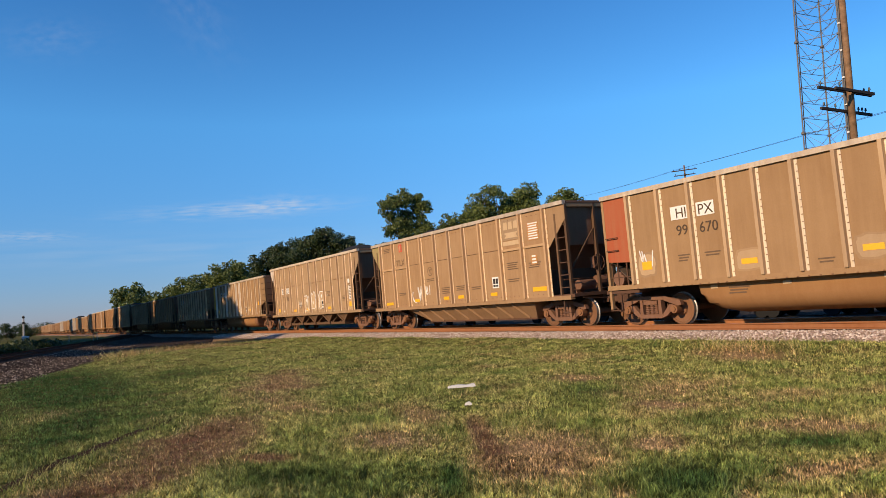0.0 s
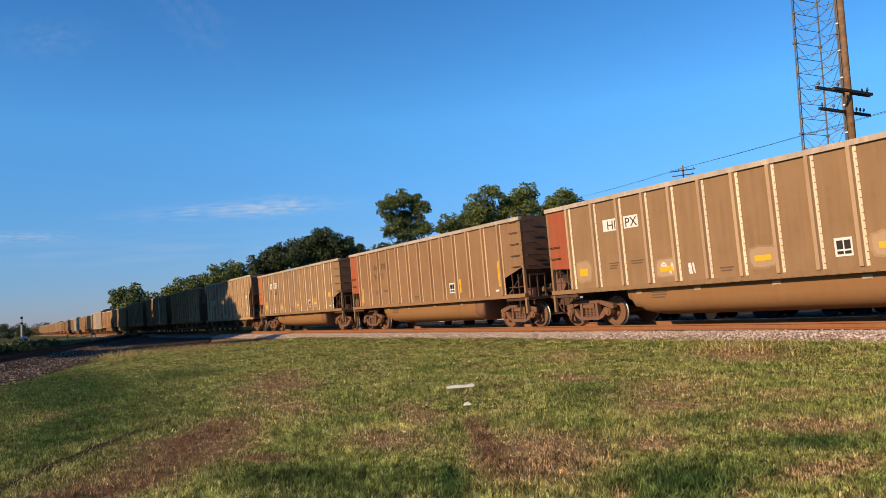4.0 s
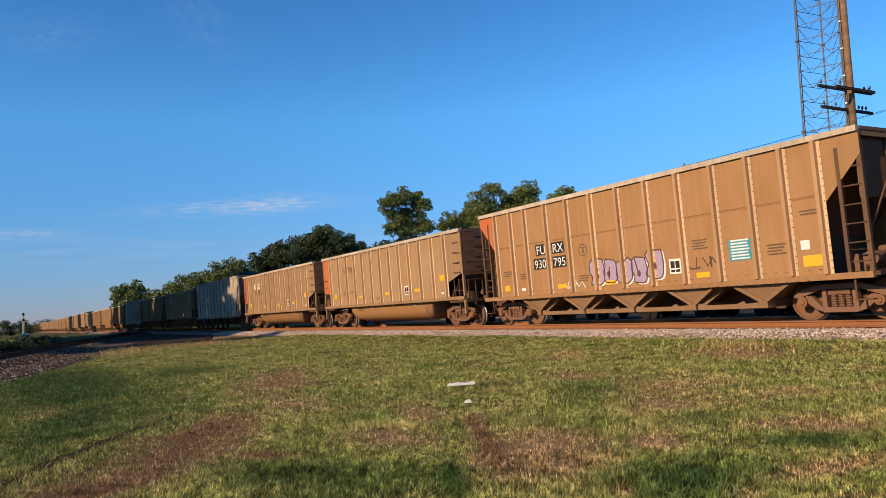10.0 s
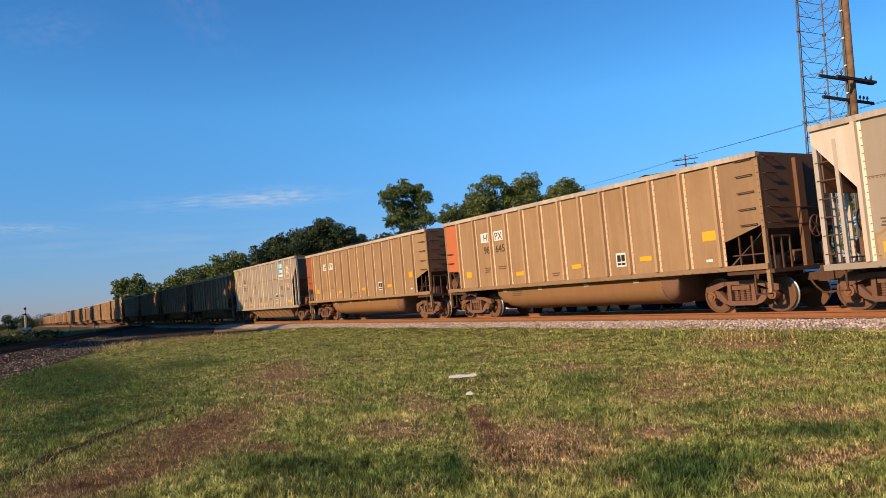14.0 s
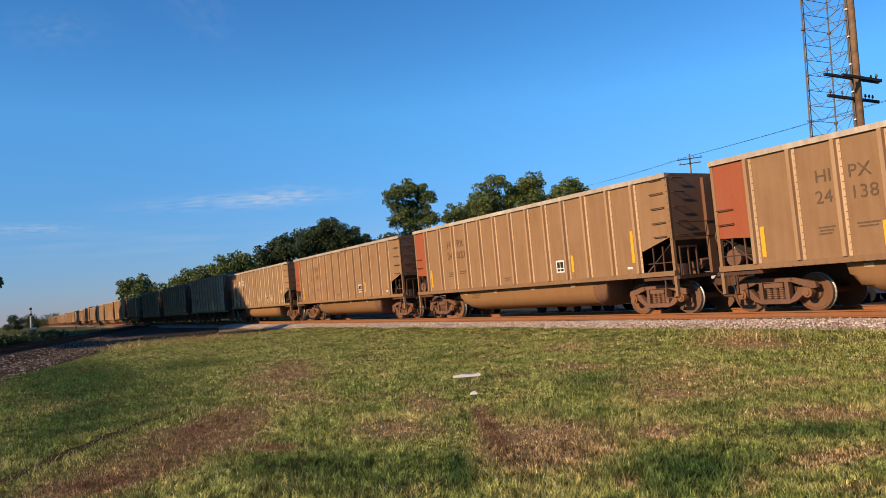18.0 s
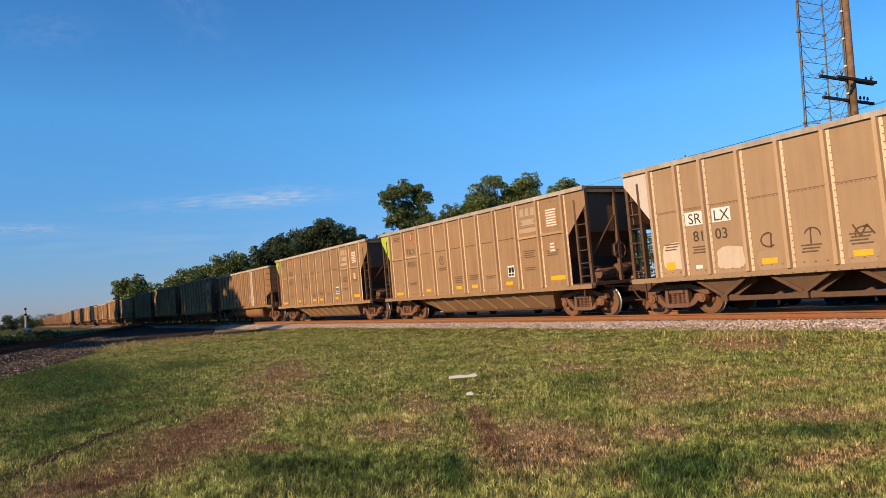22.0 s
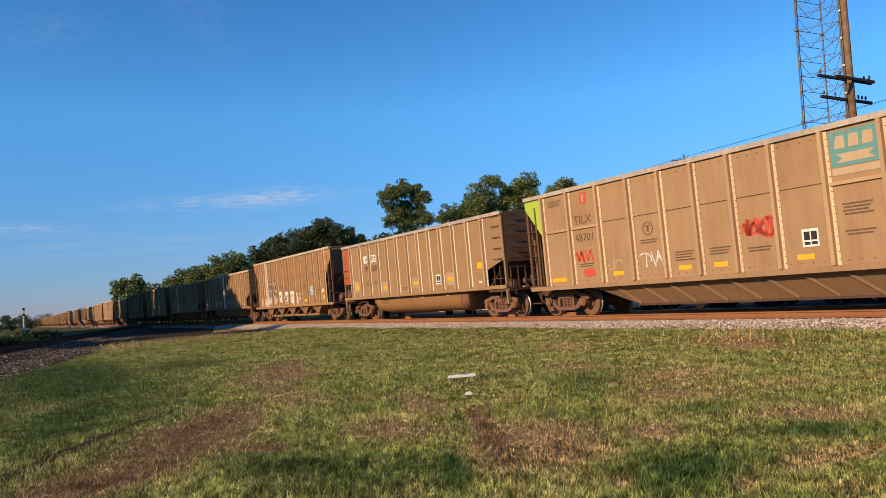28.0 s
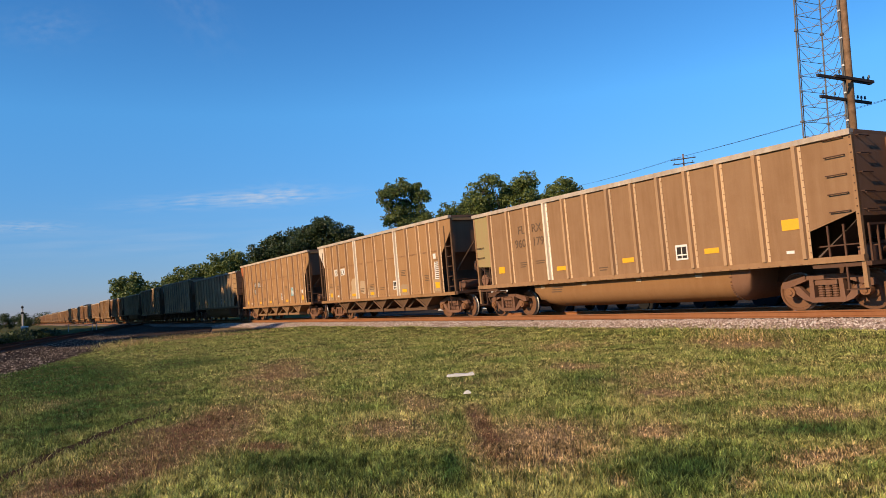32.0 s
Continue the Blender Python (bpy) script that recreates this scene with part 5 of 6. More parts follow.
def wedge(g, top, low, z1, z0, y1, y0, mi=0):
    """A pocket that narrows downwards in both directions: x ranges and half widths at its top and foot."""
    i = len(g.v)
    g.v += [(x, y, z0) for x, y in ((low[0], -y0), (low[1], -y0), (low[1], y0), (low[0], y0))]
    g.v += [(x, y, z1) for x, y in ((top[0], -y1), (top[1], -y1), (top[1], y1), (top[0], y1))]
    for f in ((3, 2, 1, 0), (4, 5, 6, 7), (0, 1, 5, 4), (1, 2, 6, 5), (2, 3, 7, 6), (3, 0, 4, 7)):
        g.face([i + k for k in f], mi)


def chute_mesh(body):
    """Discharge hoppers under the sill: a row of V-shaped pockets with dark doors between."""
    g = Geo()
    h = LENGTH / 2
    lows = (2.95, 5.15, 7.29, 9.53, 11.67)
    for k, x in enumerate(lows):
        wedge(g, (x - 0.70 - h, x + 0.70 - h), (x - 0.05 - h, x + 0.05 - h), 0.98, 0.56, 1.50, 1.42)
        for q in (-1, 1):
            g.beam((x + q * 0.74 - h, -1.52, 0.97), (x + q * 0.04 - h, -1.44, 0.54), 0.05, 0.09)
        g.box(x - 0.10 - h, x + 0.10 - h, -1.46, 1.46, 0.38, 0.56)
    for a, b in zip(lows, lows[1:]):
        g.prism([(a + 0.12 - h, 0.38), (b - 0.12 - h, 0.38), (b - 0.12 - h, 0.53), (b - 0.55 - h, 0.50), (b - 0.62 - h, 0.57), (b - 0.80 - h, 0.50), (a + 0.45 - h, 0.50), (a + 0.12 - h, 0.56)], -1.40, -1.34)
        g.beam((a + 0.25 - h, -1.30, 0.52), (a + 0.85 - h, -1.20, 0.93), 0.05, 0.10)
    # core in a dark colour that paints the shade between the pockets
    g.box(2.2 - h, 12.3 - h, -0.45, 0.45, 0.5, 0.95, 1)
    g.box(2.6 - h, 12.0 - h, -1.10, -1.02, 0.34, 0.40, 1)
    return g.mesh("discharge_hopper", [M[body], M["under"]])


def seam_mesh(wide, z):
    """Overlapping edge of two sheets with a row of rivets under it."""
    g = Geo().box(0.12, wide - 0.10, -0.007, 0, z, z + 0.014)
    for k in range(9):
        x = 0.16 + (wide - 0.34) * k / 8
        g.box(x, x + 0.022, -0.012, 0, z - 0.04, z - 0.018)
    return g.mesh("seam", M["end_shade_rust"])


def hopper(name, body, panel, label, near):
    car, top, sill, ribs = shell("hop", name, body, panel, label, near)
    rib = "rib_" + body
    h = LENGTH / 2
    upright_row(car, ribs, sill, top, rib, near)
    if near[0]:
        for x0, x1 in zip(ribs, ribs[1:]):
            piece("seam", shared(("seam", round(x1 - x0, 2), body), lambda: seam_mesh(x1 - x0, 2.93)), car, x0 - h, -1.6, 0)
    piece("discharge_hopper", shared(("chute", panel == "orange"), lambda: chute_mesh("chute_warm" if panel == "orange" else "chute")), car, label="row of V-shaped discharge hoppers")
    ends_open(car, body, rib, top, near[0])
    return car


def belly_mesh(body):
    g = Geo()
    h = LENGTH / 2
    wedge(g, (2.9 - h, 12.3 - h), (4.4 - h, 11.9 - h), 0.95, 0.34, 1.46, 1.06)
    g.box(4.4 - h, 11.95 - h, -1.12, 1.12, 0.29, 0.345, 1)
    for k in range(8):
        x = 3.9 + 1.0 * k
        g.beam((x - h, -1.47, 0.93), (x + 0.62 - h, -1.09, 0.36), 0.05, 0.07)
    return g.mesh("discharge_belly", [M["chute_warm"], M["under"]])


def rdl_car(name, body, panel, label, near):
    car, top, sill, ribs = shell("rdl", name, body, panel, label, near)
    rib = "rib_" + body
    h = LENGTH / 2
    upright_row(car, ribs, sill, top, rib, near)
    if near[0]:
        for k, (x0, x1) in enumerate(zip(ribs, ribs[1:])):
            bold = k in (0, 1, 8, 9)
            piece("crossbar" if bold else "seam", shared(("cb", round(x1 - x0, 2), body, bold), lambda: Geo().box(0.08, x1 - x0 - 0.08, -0.05 if bold else -0.008, 0, 2.86 if bold else 2.95, 2.94 if bold else 2.97).mesh("crossbar", M[rib if bold else "under"])), car, x0 - h, -1.6, 0)
    piece("discharge_belly", shared(("belly", body), lambda: belly_mesh(body)), car, label="sloping ribbed belly with discharge doors")
    ends_open(car, body, rib, top, near[0])
    return car

# Every car, first to pass first: kind, body, left end panel, marks (left, right, lower left, lower right, box), pale uprights.
CARS = (
    ("gon", "tan", "red", ("HI", "PX", "99", "670", "box"), ()),
    ("rdl", "brown", "olive", ("TI", "LX", "", "", "dim"), ()),
    ("hop", "sand", "white", ("SR", "LX", "31", "76", "box"), ()),
    ("gon", "tan", "yellow", ("WF", "RX", "973", "684", "box"), (0, 3, 6, 7)),
    ("gon", "tan", "red", ("HI", "PX", "", "", "box"), ()),
    ("gon", "rust", "red", ("HI", "PX", "24", "0", "dark"), ()),
    ("gon", "tan", "orange", ("HI", "PX", "98", "506", "box"), ()),
    ("hop", "sand", "white", ("SR", "LX", "80", "69", "box"), ()),
    ("hop", "copper", "orange", ("FU", "RX", "930", "819", "bold"), ()),
    ("hop", "copper", "orange", ("FU", "RX", "930", "803", "bold"), (8,)),
    ("hop", "copper", "orange", ("FU", "RX", "930", "795", "bold"), ()),
    ("gon", "brown", "orange", ("HI", "PX", "", "", "dark"), ()),
    ("gon", "brown", "red", ("HI", "PX", "99", "608", "box"), ()),
    ("hop", "silver", "white", ("SR", "LX", "452", "214", "box"), ()),
    ("gon", "brown", "orange", ("HI", "PX", "98", "645", "box"), ()),
    ("gon", "brown", "red", ("HI", "PX", "", "", "box"), ()),
    ("rdl", "silver", "green", ("TI", "LX", "47", "252", "dim"), ()),
    ("gon", "rust", "red", ("HI", "PX", "24", "138", "dark"), ()),
    ("gon", "rust", "red", ("HI", "PX", "24", "037", "dark"), ()),
    ("gon", "rust", "red", ("HI", "PX", "24", "145", "dark"), ()),
    ("gon", "tan", "orange", ("HI", "PX", "98", "609", "box"), ()),
    ("hop", "sand", "white", ("SR", "LX", "81", "03", "box"), ()),
    ("rdl", "brown", "green", ("TI", "LX", "48", "551", "dim"), ()),
    ("rdl", "brown", "green", ("TI", "LX", "48", "573", "dim"), ()),
    ("gon", "rust", "red", ("HI", "PX", "24", "036", "dark"), (9,)),
    ("rdl", "brown", "olive", ("TI", "LX", "", "", "dim"), ()),
    ("rdl", "brown", "green", ("TI", "LX", "48", "354", "dim"), ()),
    ("rdl", "brown", "green", ("TI", "LX", "48", "701", "dim"), ()),
    ("gon", "tan", "red", ("HI", "PX", "99", "558", "box"), ()),
    ("hop", "copper", "orange", ("FU", "RX", "930", "767", "bold"), (2,)),
    ("gon", "rust", "red", ("HI", "PX", "24", "179", "dark"), (6,)),
    ("gon", "rust", "olive", ("FL", "RX", "960", "179", "dark"), (3,)),
    ("hop", "copper", "white", ("SR", "LX", "", "", "box"), (4, 8)),
    ("hop", "copper", "orange", ("FU", "RX", "930", "", "bold"), ()),
    ("gon", "brown", "brown", ("", "", "", "", "box"), ()),
    ("hop", "sand", "white", ("", "", "", "", "box"), ()),
    ("rdl", "brown", "olive", ("", "", "", "", "box"), ()),
    ("gon", "brown", "red", ("", "", "", "", "box"), ()),
)
TOTAL = 62
KIND_WORDS = {"gon": "coal gondola with round-bottomed trough", "hop": "ribbed coal hopper with V-shaped doors", "rdl": "ribbed coal hopper with sloping belly"}
COLOR_WORDS = {"rust": "dusty rust-brown", "sand": "dusty sand-brown", "copper": "dusty copper-brown", "brown": "dusty brown", "tan": "dusty tan", "silver": "pale silver-grey"}
PANEL_WORDS = {"red": "faded red", "orange": "orange-red", "white": "dirty white", "yellow": "yellow", "green": "lime green", "olive": "olive"}
MAKERS = {"gon": gondola, "hop": hopper, "rdl": rdl_car}
NAMES = {"gon": "coal_gondola", "hop": "coal_hopper", "rdl": "coal_hopper"}
TRAIN = []


def ring(car, x, z):
    """Round stencil with a mark in it."""
    def make():
        g = Geo()
        for k in range(16):
            a, b = 2 * math.pi * k / 16, 2 * math.pi * (k + 1) / 16
            g.prism([(0.2 * math.cos(a), 0.2 * math.sin(a)), (0.2 * math.cos(b), 0.2 * math.sin(b)), (0.17 * math.cos(b), 0.17 * math.sin(b)), (0.17 * math.cos(a), 0.17 * math.sin(a))], -0.004, 0)
        g.box(-0.03, 0.03, -0.004, 0, -0.1, 0.06)
        g.box(-0.11, 0.11, -0.004, 0, 0.06, 0.09)
        return g.mesh("stencil", M["print"])
    piece("stencil", shared("ring", make), car, x, -1.604, z)


def sign(car, x, z, w, h, mat, bars):
    """Coloured placard with pale bars."""
    def make():
        g = Geo()
        return g.box(0, w, -0.006, 0, 0, h).mesh("placard", M[mat])
    board = piece("placard", shared(("sign", w, h, mat), make), car, x, -1.604, z, label=M[mat].name.replace("_", " ") + " with lines of small print")
    ink = "sticker_w" if mat != "sticker_w" else "print"
    for k in range(bars):
        wide, tall = round(w - 0.10 - 0.02 * (k % 3), 3), round(0.5 * h / bars, 3)
        piece("print_line", shared(("line", wide, tall, ink), lambda: Geo().box(0, wide, -0.003, 0, 0, tall).mesh("print_line", M[ink])), board, 0.06, -0.006, h * (k + 0.4) / bars)


def logo(car, x, z, mat):
    """Emblem of the car's builder: a coloured field with pale block shapes and a ribbon."""
    def make():
        g = Geo()
        g.box(0, 1.06, -0.006, 0, 0.16, 0.95, 0)
        g.box(0, 1.06, -0.006, 0, -0.03, 0.13, 1)
        for a in (0.10, 0.40, 0.70):
            g.prism([(a, 0.56), (a + 0.05, 0.84), (a + 0.24, 0.84), (a + 0.24, 0.56)], -0.010, -0.005, 1)
        g.prism([(0.12, 0.44), (0.95, 0.44), (0.82, 0.34), (0.95, 0.24), (0.12, 0.24), (0.25, 0.34)], -0.010, -0.005, 1)
        return g.mesh("emblem", [M[mat], M["sticker_w" if mat == "blue_sign" else "clean"]])
    piece("emblem", shared(("logo", mat), make), car, x, -1.604, z, label="builder's emblem panel with pale block shapes")


def blobs(car, x, z, w, h, mat, seed):
    """Rubbed or sprayed patches, ragged at the edge."""
    rnd = random.Random(seed)
    n = max(1, int(w / 0.6))
    for k in range(n):
        g = Geo()
        cx, cz = w * (k + 0.5) / n, h * rnd.uniform(0.45, 0.55)
        rx, rz = w / n * rnd.uniform(0.46, 0.54), h * rnd.uniform(0.44, 0.52)
        pts = []
        for i in range(20):
            a = 6.283 * i / 20
            c, s = math.cos(a), math.sin(a)
            pts.append((cx + rx * rnd.uniform(0.9, 1.05) * math.copysign(abs(c) ** 0.5, c), cz + rz * rnd.uniform(0.86, 1.06) * math.copysign(abs(s) ** 0.5, s)))
        g.prism(pts, -0.003 - 0.0003 * k, 0)
        piece("paint_patch", g.mesh("paint_patch", M[mat]), car, x, -1.603, z, label=M[mat].name.replace("_", " ") + " patch")


def bubbles(car, x, z, w, h, fill, line, seed, drop="", letters=0):
    """Fat outlined graffiti letters of abstract shape, each with its holes and its contour."""
    rnd = random.Random(seed)
    n = letters or max(3, int(w / 0.55))
    cell = w / n
    for k in range(n):
        lean, up, wid = rnd.uniform(-0.12, 0.18) * cell, rnd.uniform(0.8, 1.0) * h, cell * rnd.uniform(0.52, 0.60)
        cx, low = cell * (k + 0.5), rnd.uniform(0.0, 0.12) * h
        dent = rnd.randrange(14)
        pts = []
        for i in range(14):
            a = 6.283 * i / 14
            c, s = math.cos(a), math.sin(a)
            r = (0.62 if i == dent else 1.0) * rnd.uniform(0.9, 1.06)
            pz = low + (up - low) * (0.5 + 0.5 * r * math.copysign(abs(s) ** 0.55, s))
            pts.append((cx + wid * r * math.copysign(abs(c) ** 0.55, c) + lean * (pz / h - 0.5), pz))
        d = 0.0006 * (k % 3)
        if drop:
            g = Geo()
            g.prism([(px + 0.07, pz - 0.05) for px, pz in pts], -0.002 - d, 0)
            piece("graffiti_shadow", g.mesh("graffiti_shadow", M[drop]), car, x, -1.603, z)
        g = Geo()
        g.prism(pts, -0.005 - d, 0)
        letter = piece("graffiti_letter", g.mesh("graffiti_letter", M[fill]), car, x, -1.603, z, label=M[fill].name.replace("_", " ") + " graffiti letter")
        g = Geo()
        for (xa, za), (xb, zb) in zip(pts, pts[1:] + pts[:1]):
            e = Vector((xb - xa, zb - za))
            q = Vector((-e.y, e.x)).normalized() * 0.02
            g.prism([(xa - q.x, za - q.y), (xb - q.x, zb - q.y), (xb + q.x, zb + q.y), (xa + q.x, za + q.y)], -0.009 - d, -0.004)
        for _ in range(rnd.choice((1, 2, 2))):      # holes and inner strokes
            hx, hz = cx + rnd.uniform(-0.3, 0.3) * wid, low + (up - low) * rnd.uniform(0.25, 0.75)
            if rnd.random() < 0.5:
                g.prism([(hx + 0.09 * math.cos(0.785 * i) * rnd.uniform(0.6, 1.1), hz + 0.10 * math.sin(0.785 * i)) for i in range(8)], -0.009 - d, -0.004)
            else:
                t = rnd.uniform(-0.1, 0.1)
                g.prism([(hx - 0.02, hz - 0.2), (hx + 0.02, hz - 0.2), (hx + 0.02 + t, hz + 0.2), (hx - 0.02 + t, hz + 0.2)], -0.009 - d, -0.004)
        piece("outline", g.mesh("outline", M[line]), letter)


def rubbed(car, x, z, w, h, seed):
    """A patch wiped cleaner round a reflector, paler towards its middle."""
    def lay(grow, mat, y):
        rnd = random.Random(seed)
        pts = []
        for i in range(26):
            a = 6.283 * i / 26
            c, q = math.cos(a), math.sin(a)
            r = grow * rnd.uniform(0.92, 1.08)
            pts.append((w / 2 * r * math.copysign(abs(c) ** 0.6, c), h / 2 * r * math.copysign(abs(q) ** 0.6, q)))
        return Geo().prism(pts, -0.001, 0).mesh("rubbed_patch", M[mat])
    for k, (grow, mat) in enumerate(((1.18, "halo_faint"), (0.98, "halo"))):
        piece("rubbed_patch", shared(("rub", w, h, seed, k), lambda: lay(grow, mat, 0)), car, x + w / 2, -1.6005 - 0.0012 * k, z + h / 2)


def yellow(car, x, z, w=0.42, h=0.15, halo=False):
    if halo:
        rubbed(car, x - 0.13, z - 0.15, w + 0.26, h + 0.36, int(abs(x) * 7) % 5)
    sticker(car, x, z, w, h, "sticker_y", label="yellow reflector strip")


def marks(car, kind, body, m, i):
    h = LENGTH / 2
    ribs = {"gon": GON_RIBS, "hop": HOP_RIBS, "rdl": RDL_RIBS}[kind]
    at = [r - h + 0.14 for r in ribs]     # left edge of the sheet right of each upright
    a, b, c, d, style = m
    old = c == "24"
    if kind == "gon":
        if old:
            for x, z, hh in ((at[0] + 0.02, 1.42, 0.75), (at[3] - 0.34, 1.42, 0.55), (at[9] + 0.03, 1.5, 0.55), (at[12] - 0.42, 1.6, 0.95)):
                yellow(car, x, z, 0.11, hh)
        else:
            yellow(car, at[0] + 0.18, 1.66, 0.36, 0.24, body == "tan")
            yellow(car, at[3] + 0.2, 1.56, 0.45, 0.14, body == "tan")
            yellow(car, at[6] + 0.2, 1.60, 0.45, 0.14, body == "tan" and i % 2 == 0)
            yellow(car, at[9] + 0.2, 1.62, 0.45, 0.14, body == "tan")
            yellow(car, at[11] + 0.35, 1.98, 0.48, 0.26)
        placard(car, at[8] + 0.22, 1.52)
        small_print(car, at[1] + 0.35, 1.95, 0.4, 3)
        small_print(car, at[2] + 0.15, 1.95, 0.5, 2)
        small_print(car, at[5] + 0.2, 1.5, 0.4, 2)
        sticker(car, at[11] + 0.4, 1.42, 0.2, 0.07, "sticker_w", "tag")
        for x in (3.55, 5.62, 7.95, 10.1):
            sticker(car, x - h, 0.99, 0.22, 0.09, "clean", "tag", -1.428)
        small_print(car, 4.1 - h, 0.98, 0.6, 3, "print", -1.426)
    elif kind == "hop":
        yellow(car, at[0] + 0.15, 1.30, 0.30, 0.22, style == "box")
        for k in (3, 5, 8):
            yellow(car, at[k] + 0.2, 1.26, 0.42, 0.14, style == "box")
        yellow(car, at[11] + 0.12, 1.32, 0.46, 0.26, style == "box")
        placard(car, at[7] + 0.45, 1.42)
        if style == "bold":
            sign(car, at[9] + 0.15, 1.62, 0.62, 0.54, "teal", 7)
        elif body == "silver":
            sign(car, at[9] + 0.12, 1.55, 0.66, 0.46, "blue_sign", 5)
        else:
            sign(car, at[11] + 0.15, 1.72, 0.42, 0.75, "sticker_w", 9)
        if style == "bold":
            ring(car, at[4] + 0.45, 2.45)
        for k, z, n in ((0, 2.0, 3), (1, 1.85, 3), (4, 1.6, 3), (5, 1.75, 4), (6, 1.55, 2), (8, 2.25, 4), (10, 1.9, 4), (11, 2.6, 2)):
            small_print(car, at[k] + 0.15, z, 0.5, n)
        sticker(car, at[11] + 0.1, 1.72 if style == "bold" else 2.6, 0.22, 0.22, "sticker_w", "tag")
        sticker(car, at[1] + 0.2, 1.28, 0.22, 0.1, "sticker_w", "tag")
    else:
        yellow(car, at[0] + 0.06, 1.20, 0.7, 0.13)
        for k in (2, 4, 5, 7):
            yellow(car, at[k] + 0.25, 1.26, 0.42, 0.13)
        yellow(car, at[9] + 0.25, 1.30, 0.75, 0.15)
        placard(car, at[7] + 0.42, 1.55)
        ring(car, at[3] + 0.48, 2.55)
        for k, z, n in ((0, 3.9, 3), (1, 1.7, 2), (3, 2.2, 2), (4, 1.75, 4), (5, 1.75, 3), (6, 1.65, 2), (8, 2.4, 4), (8, 1.8, 2), (9, 2.3, 3)):
            small_print(car, at[k] + 0.15, z, 0.65, n)
        logo(car, at[8] + 0.02, 3.1, "blue_sign" if body == "silver" else ("logo_dim" if i in (1, 22, 23, 25) else "logo_teal"))
        sign(car, at[9] + 0.22, 3.12, 0.62, 0.62, "orange_sign", 7)
        sign(car, at[9] + 0.3, 2.25, 0.34, 0.34, "orange_sign", 3)
    # rows of bolt heads under the chord and along the sill
    def bolts(z, y):
        def make():
            g = Geo()
            for k in range(45):
                x = -h + 1.2 + 0.274 * k
                g.box(x, x + 0.045, -0.012, 0, z, z + 0.02)
            return tagged(piece("bolting", g.mesh("bolting", M["end_shade_rust"]), car, 0, y, 0), kind="stuff").data
        key = ("bolts", z, y)
        if key in CACHE:
            tagged(piece("bolting", CACHE[key], car, 0, y, 0), kind="stuff")
        else:
            CACHE[key] = make()
    if kind != "gon":
        bolts({"hop": 1.22, "rdl": 3.98}[kind], -1.6)
    bolts({"gon": 1.14, "hop": 0.99, "rdl": 1.17}[kind], -1.66 if kind != "rdl" else -1.6)
    if not a:
        return
    size = {"box": 0.40, "bold": 0.42, "dark": 0.42, "dim": 0.40}[style]
    z1, z2 = (3.00, 2.52) if kind == "gon" else (2.50, 2.02)
    if kind == "rdl":
        x = at[1] + 0.05
        write(car, a + b, x, 3.02, size, "print" if body == "brown" else "sticker_k")
        if c + d:
            write(car, c + d, x, 2.45, size * 0.9, "print" if body == "brown" else "sticker_k")
        if body == "brown":
            sticker(car, x + 0.38, 3.66, 0.28, 0.36, "graffiti_r", "emblem", label="small red emblem plate")
            sticker(car, x + 0.48, 3.70, 0.08, 0.27, "clean", "emblem", -1.611)
        return
    k = 2 if kind == "gon" or (body != "silver" and style == "box") else 3           # the upright that parts the marks in two
    xl, xr = ribs[k] - h - 0.12, ribs[k] - h + 0.16
    mat = "print_w" if style == "bold" else ("number" if style == "box" else "print")
    for text, z, left in ((a, z1, True), (c, z2, True), (b, z1, False), (d, z2, False)):
        if not text:
            continue
        me = lettering(text, size)
        w = max(v.co.x for v in me.vertices)
        x = xl - w - 0.05 if left else xr + 0.05
        if style == "bold" or (style == "box" and z == z1):
            wide = 0.56 if style == "box" else round(w + 0.08, 2)
            sticker(car, x - 0.04 - (wide - w - 0.08 if left else 0), z - 0.04, wide, size * 0.72 + 0.08, "sticker_w" if style == "box" else "sticker_k", "mark_panel", -1.603)
        write(car, text, x, z, size, mat, -1.612)


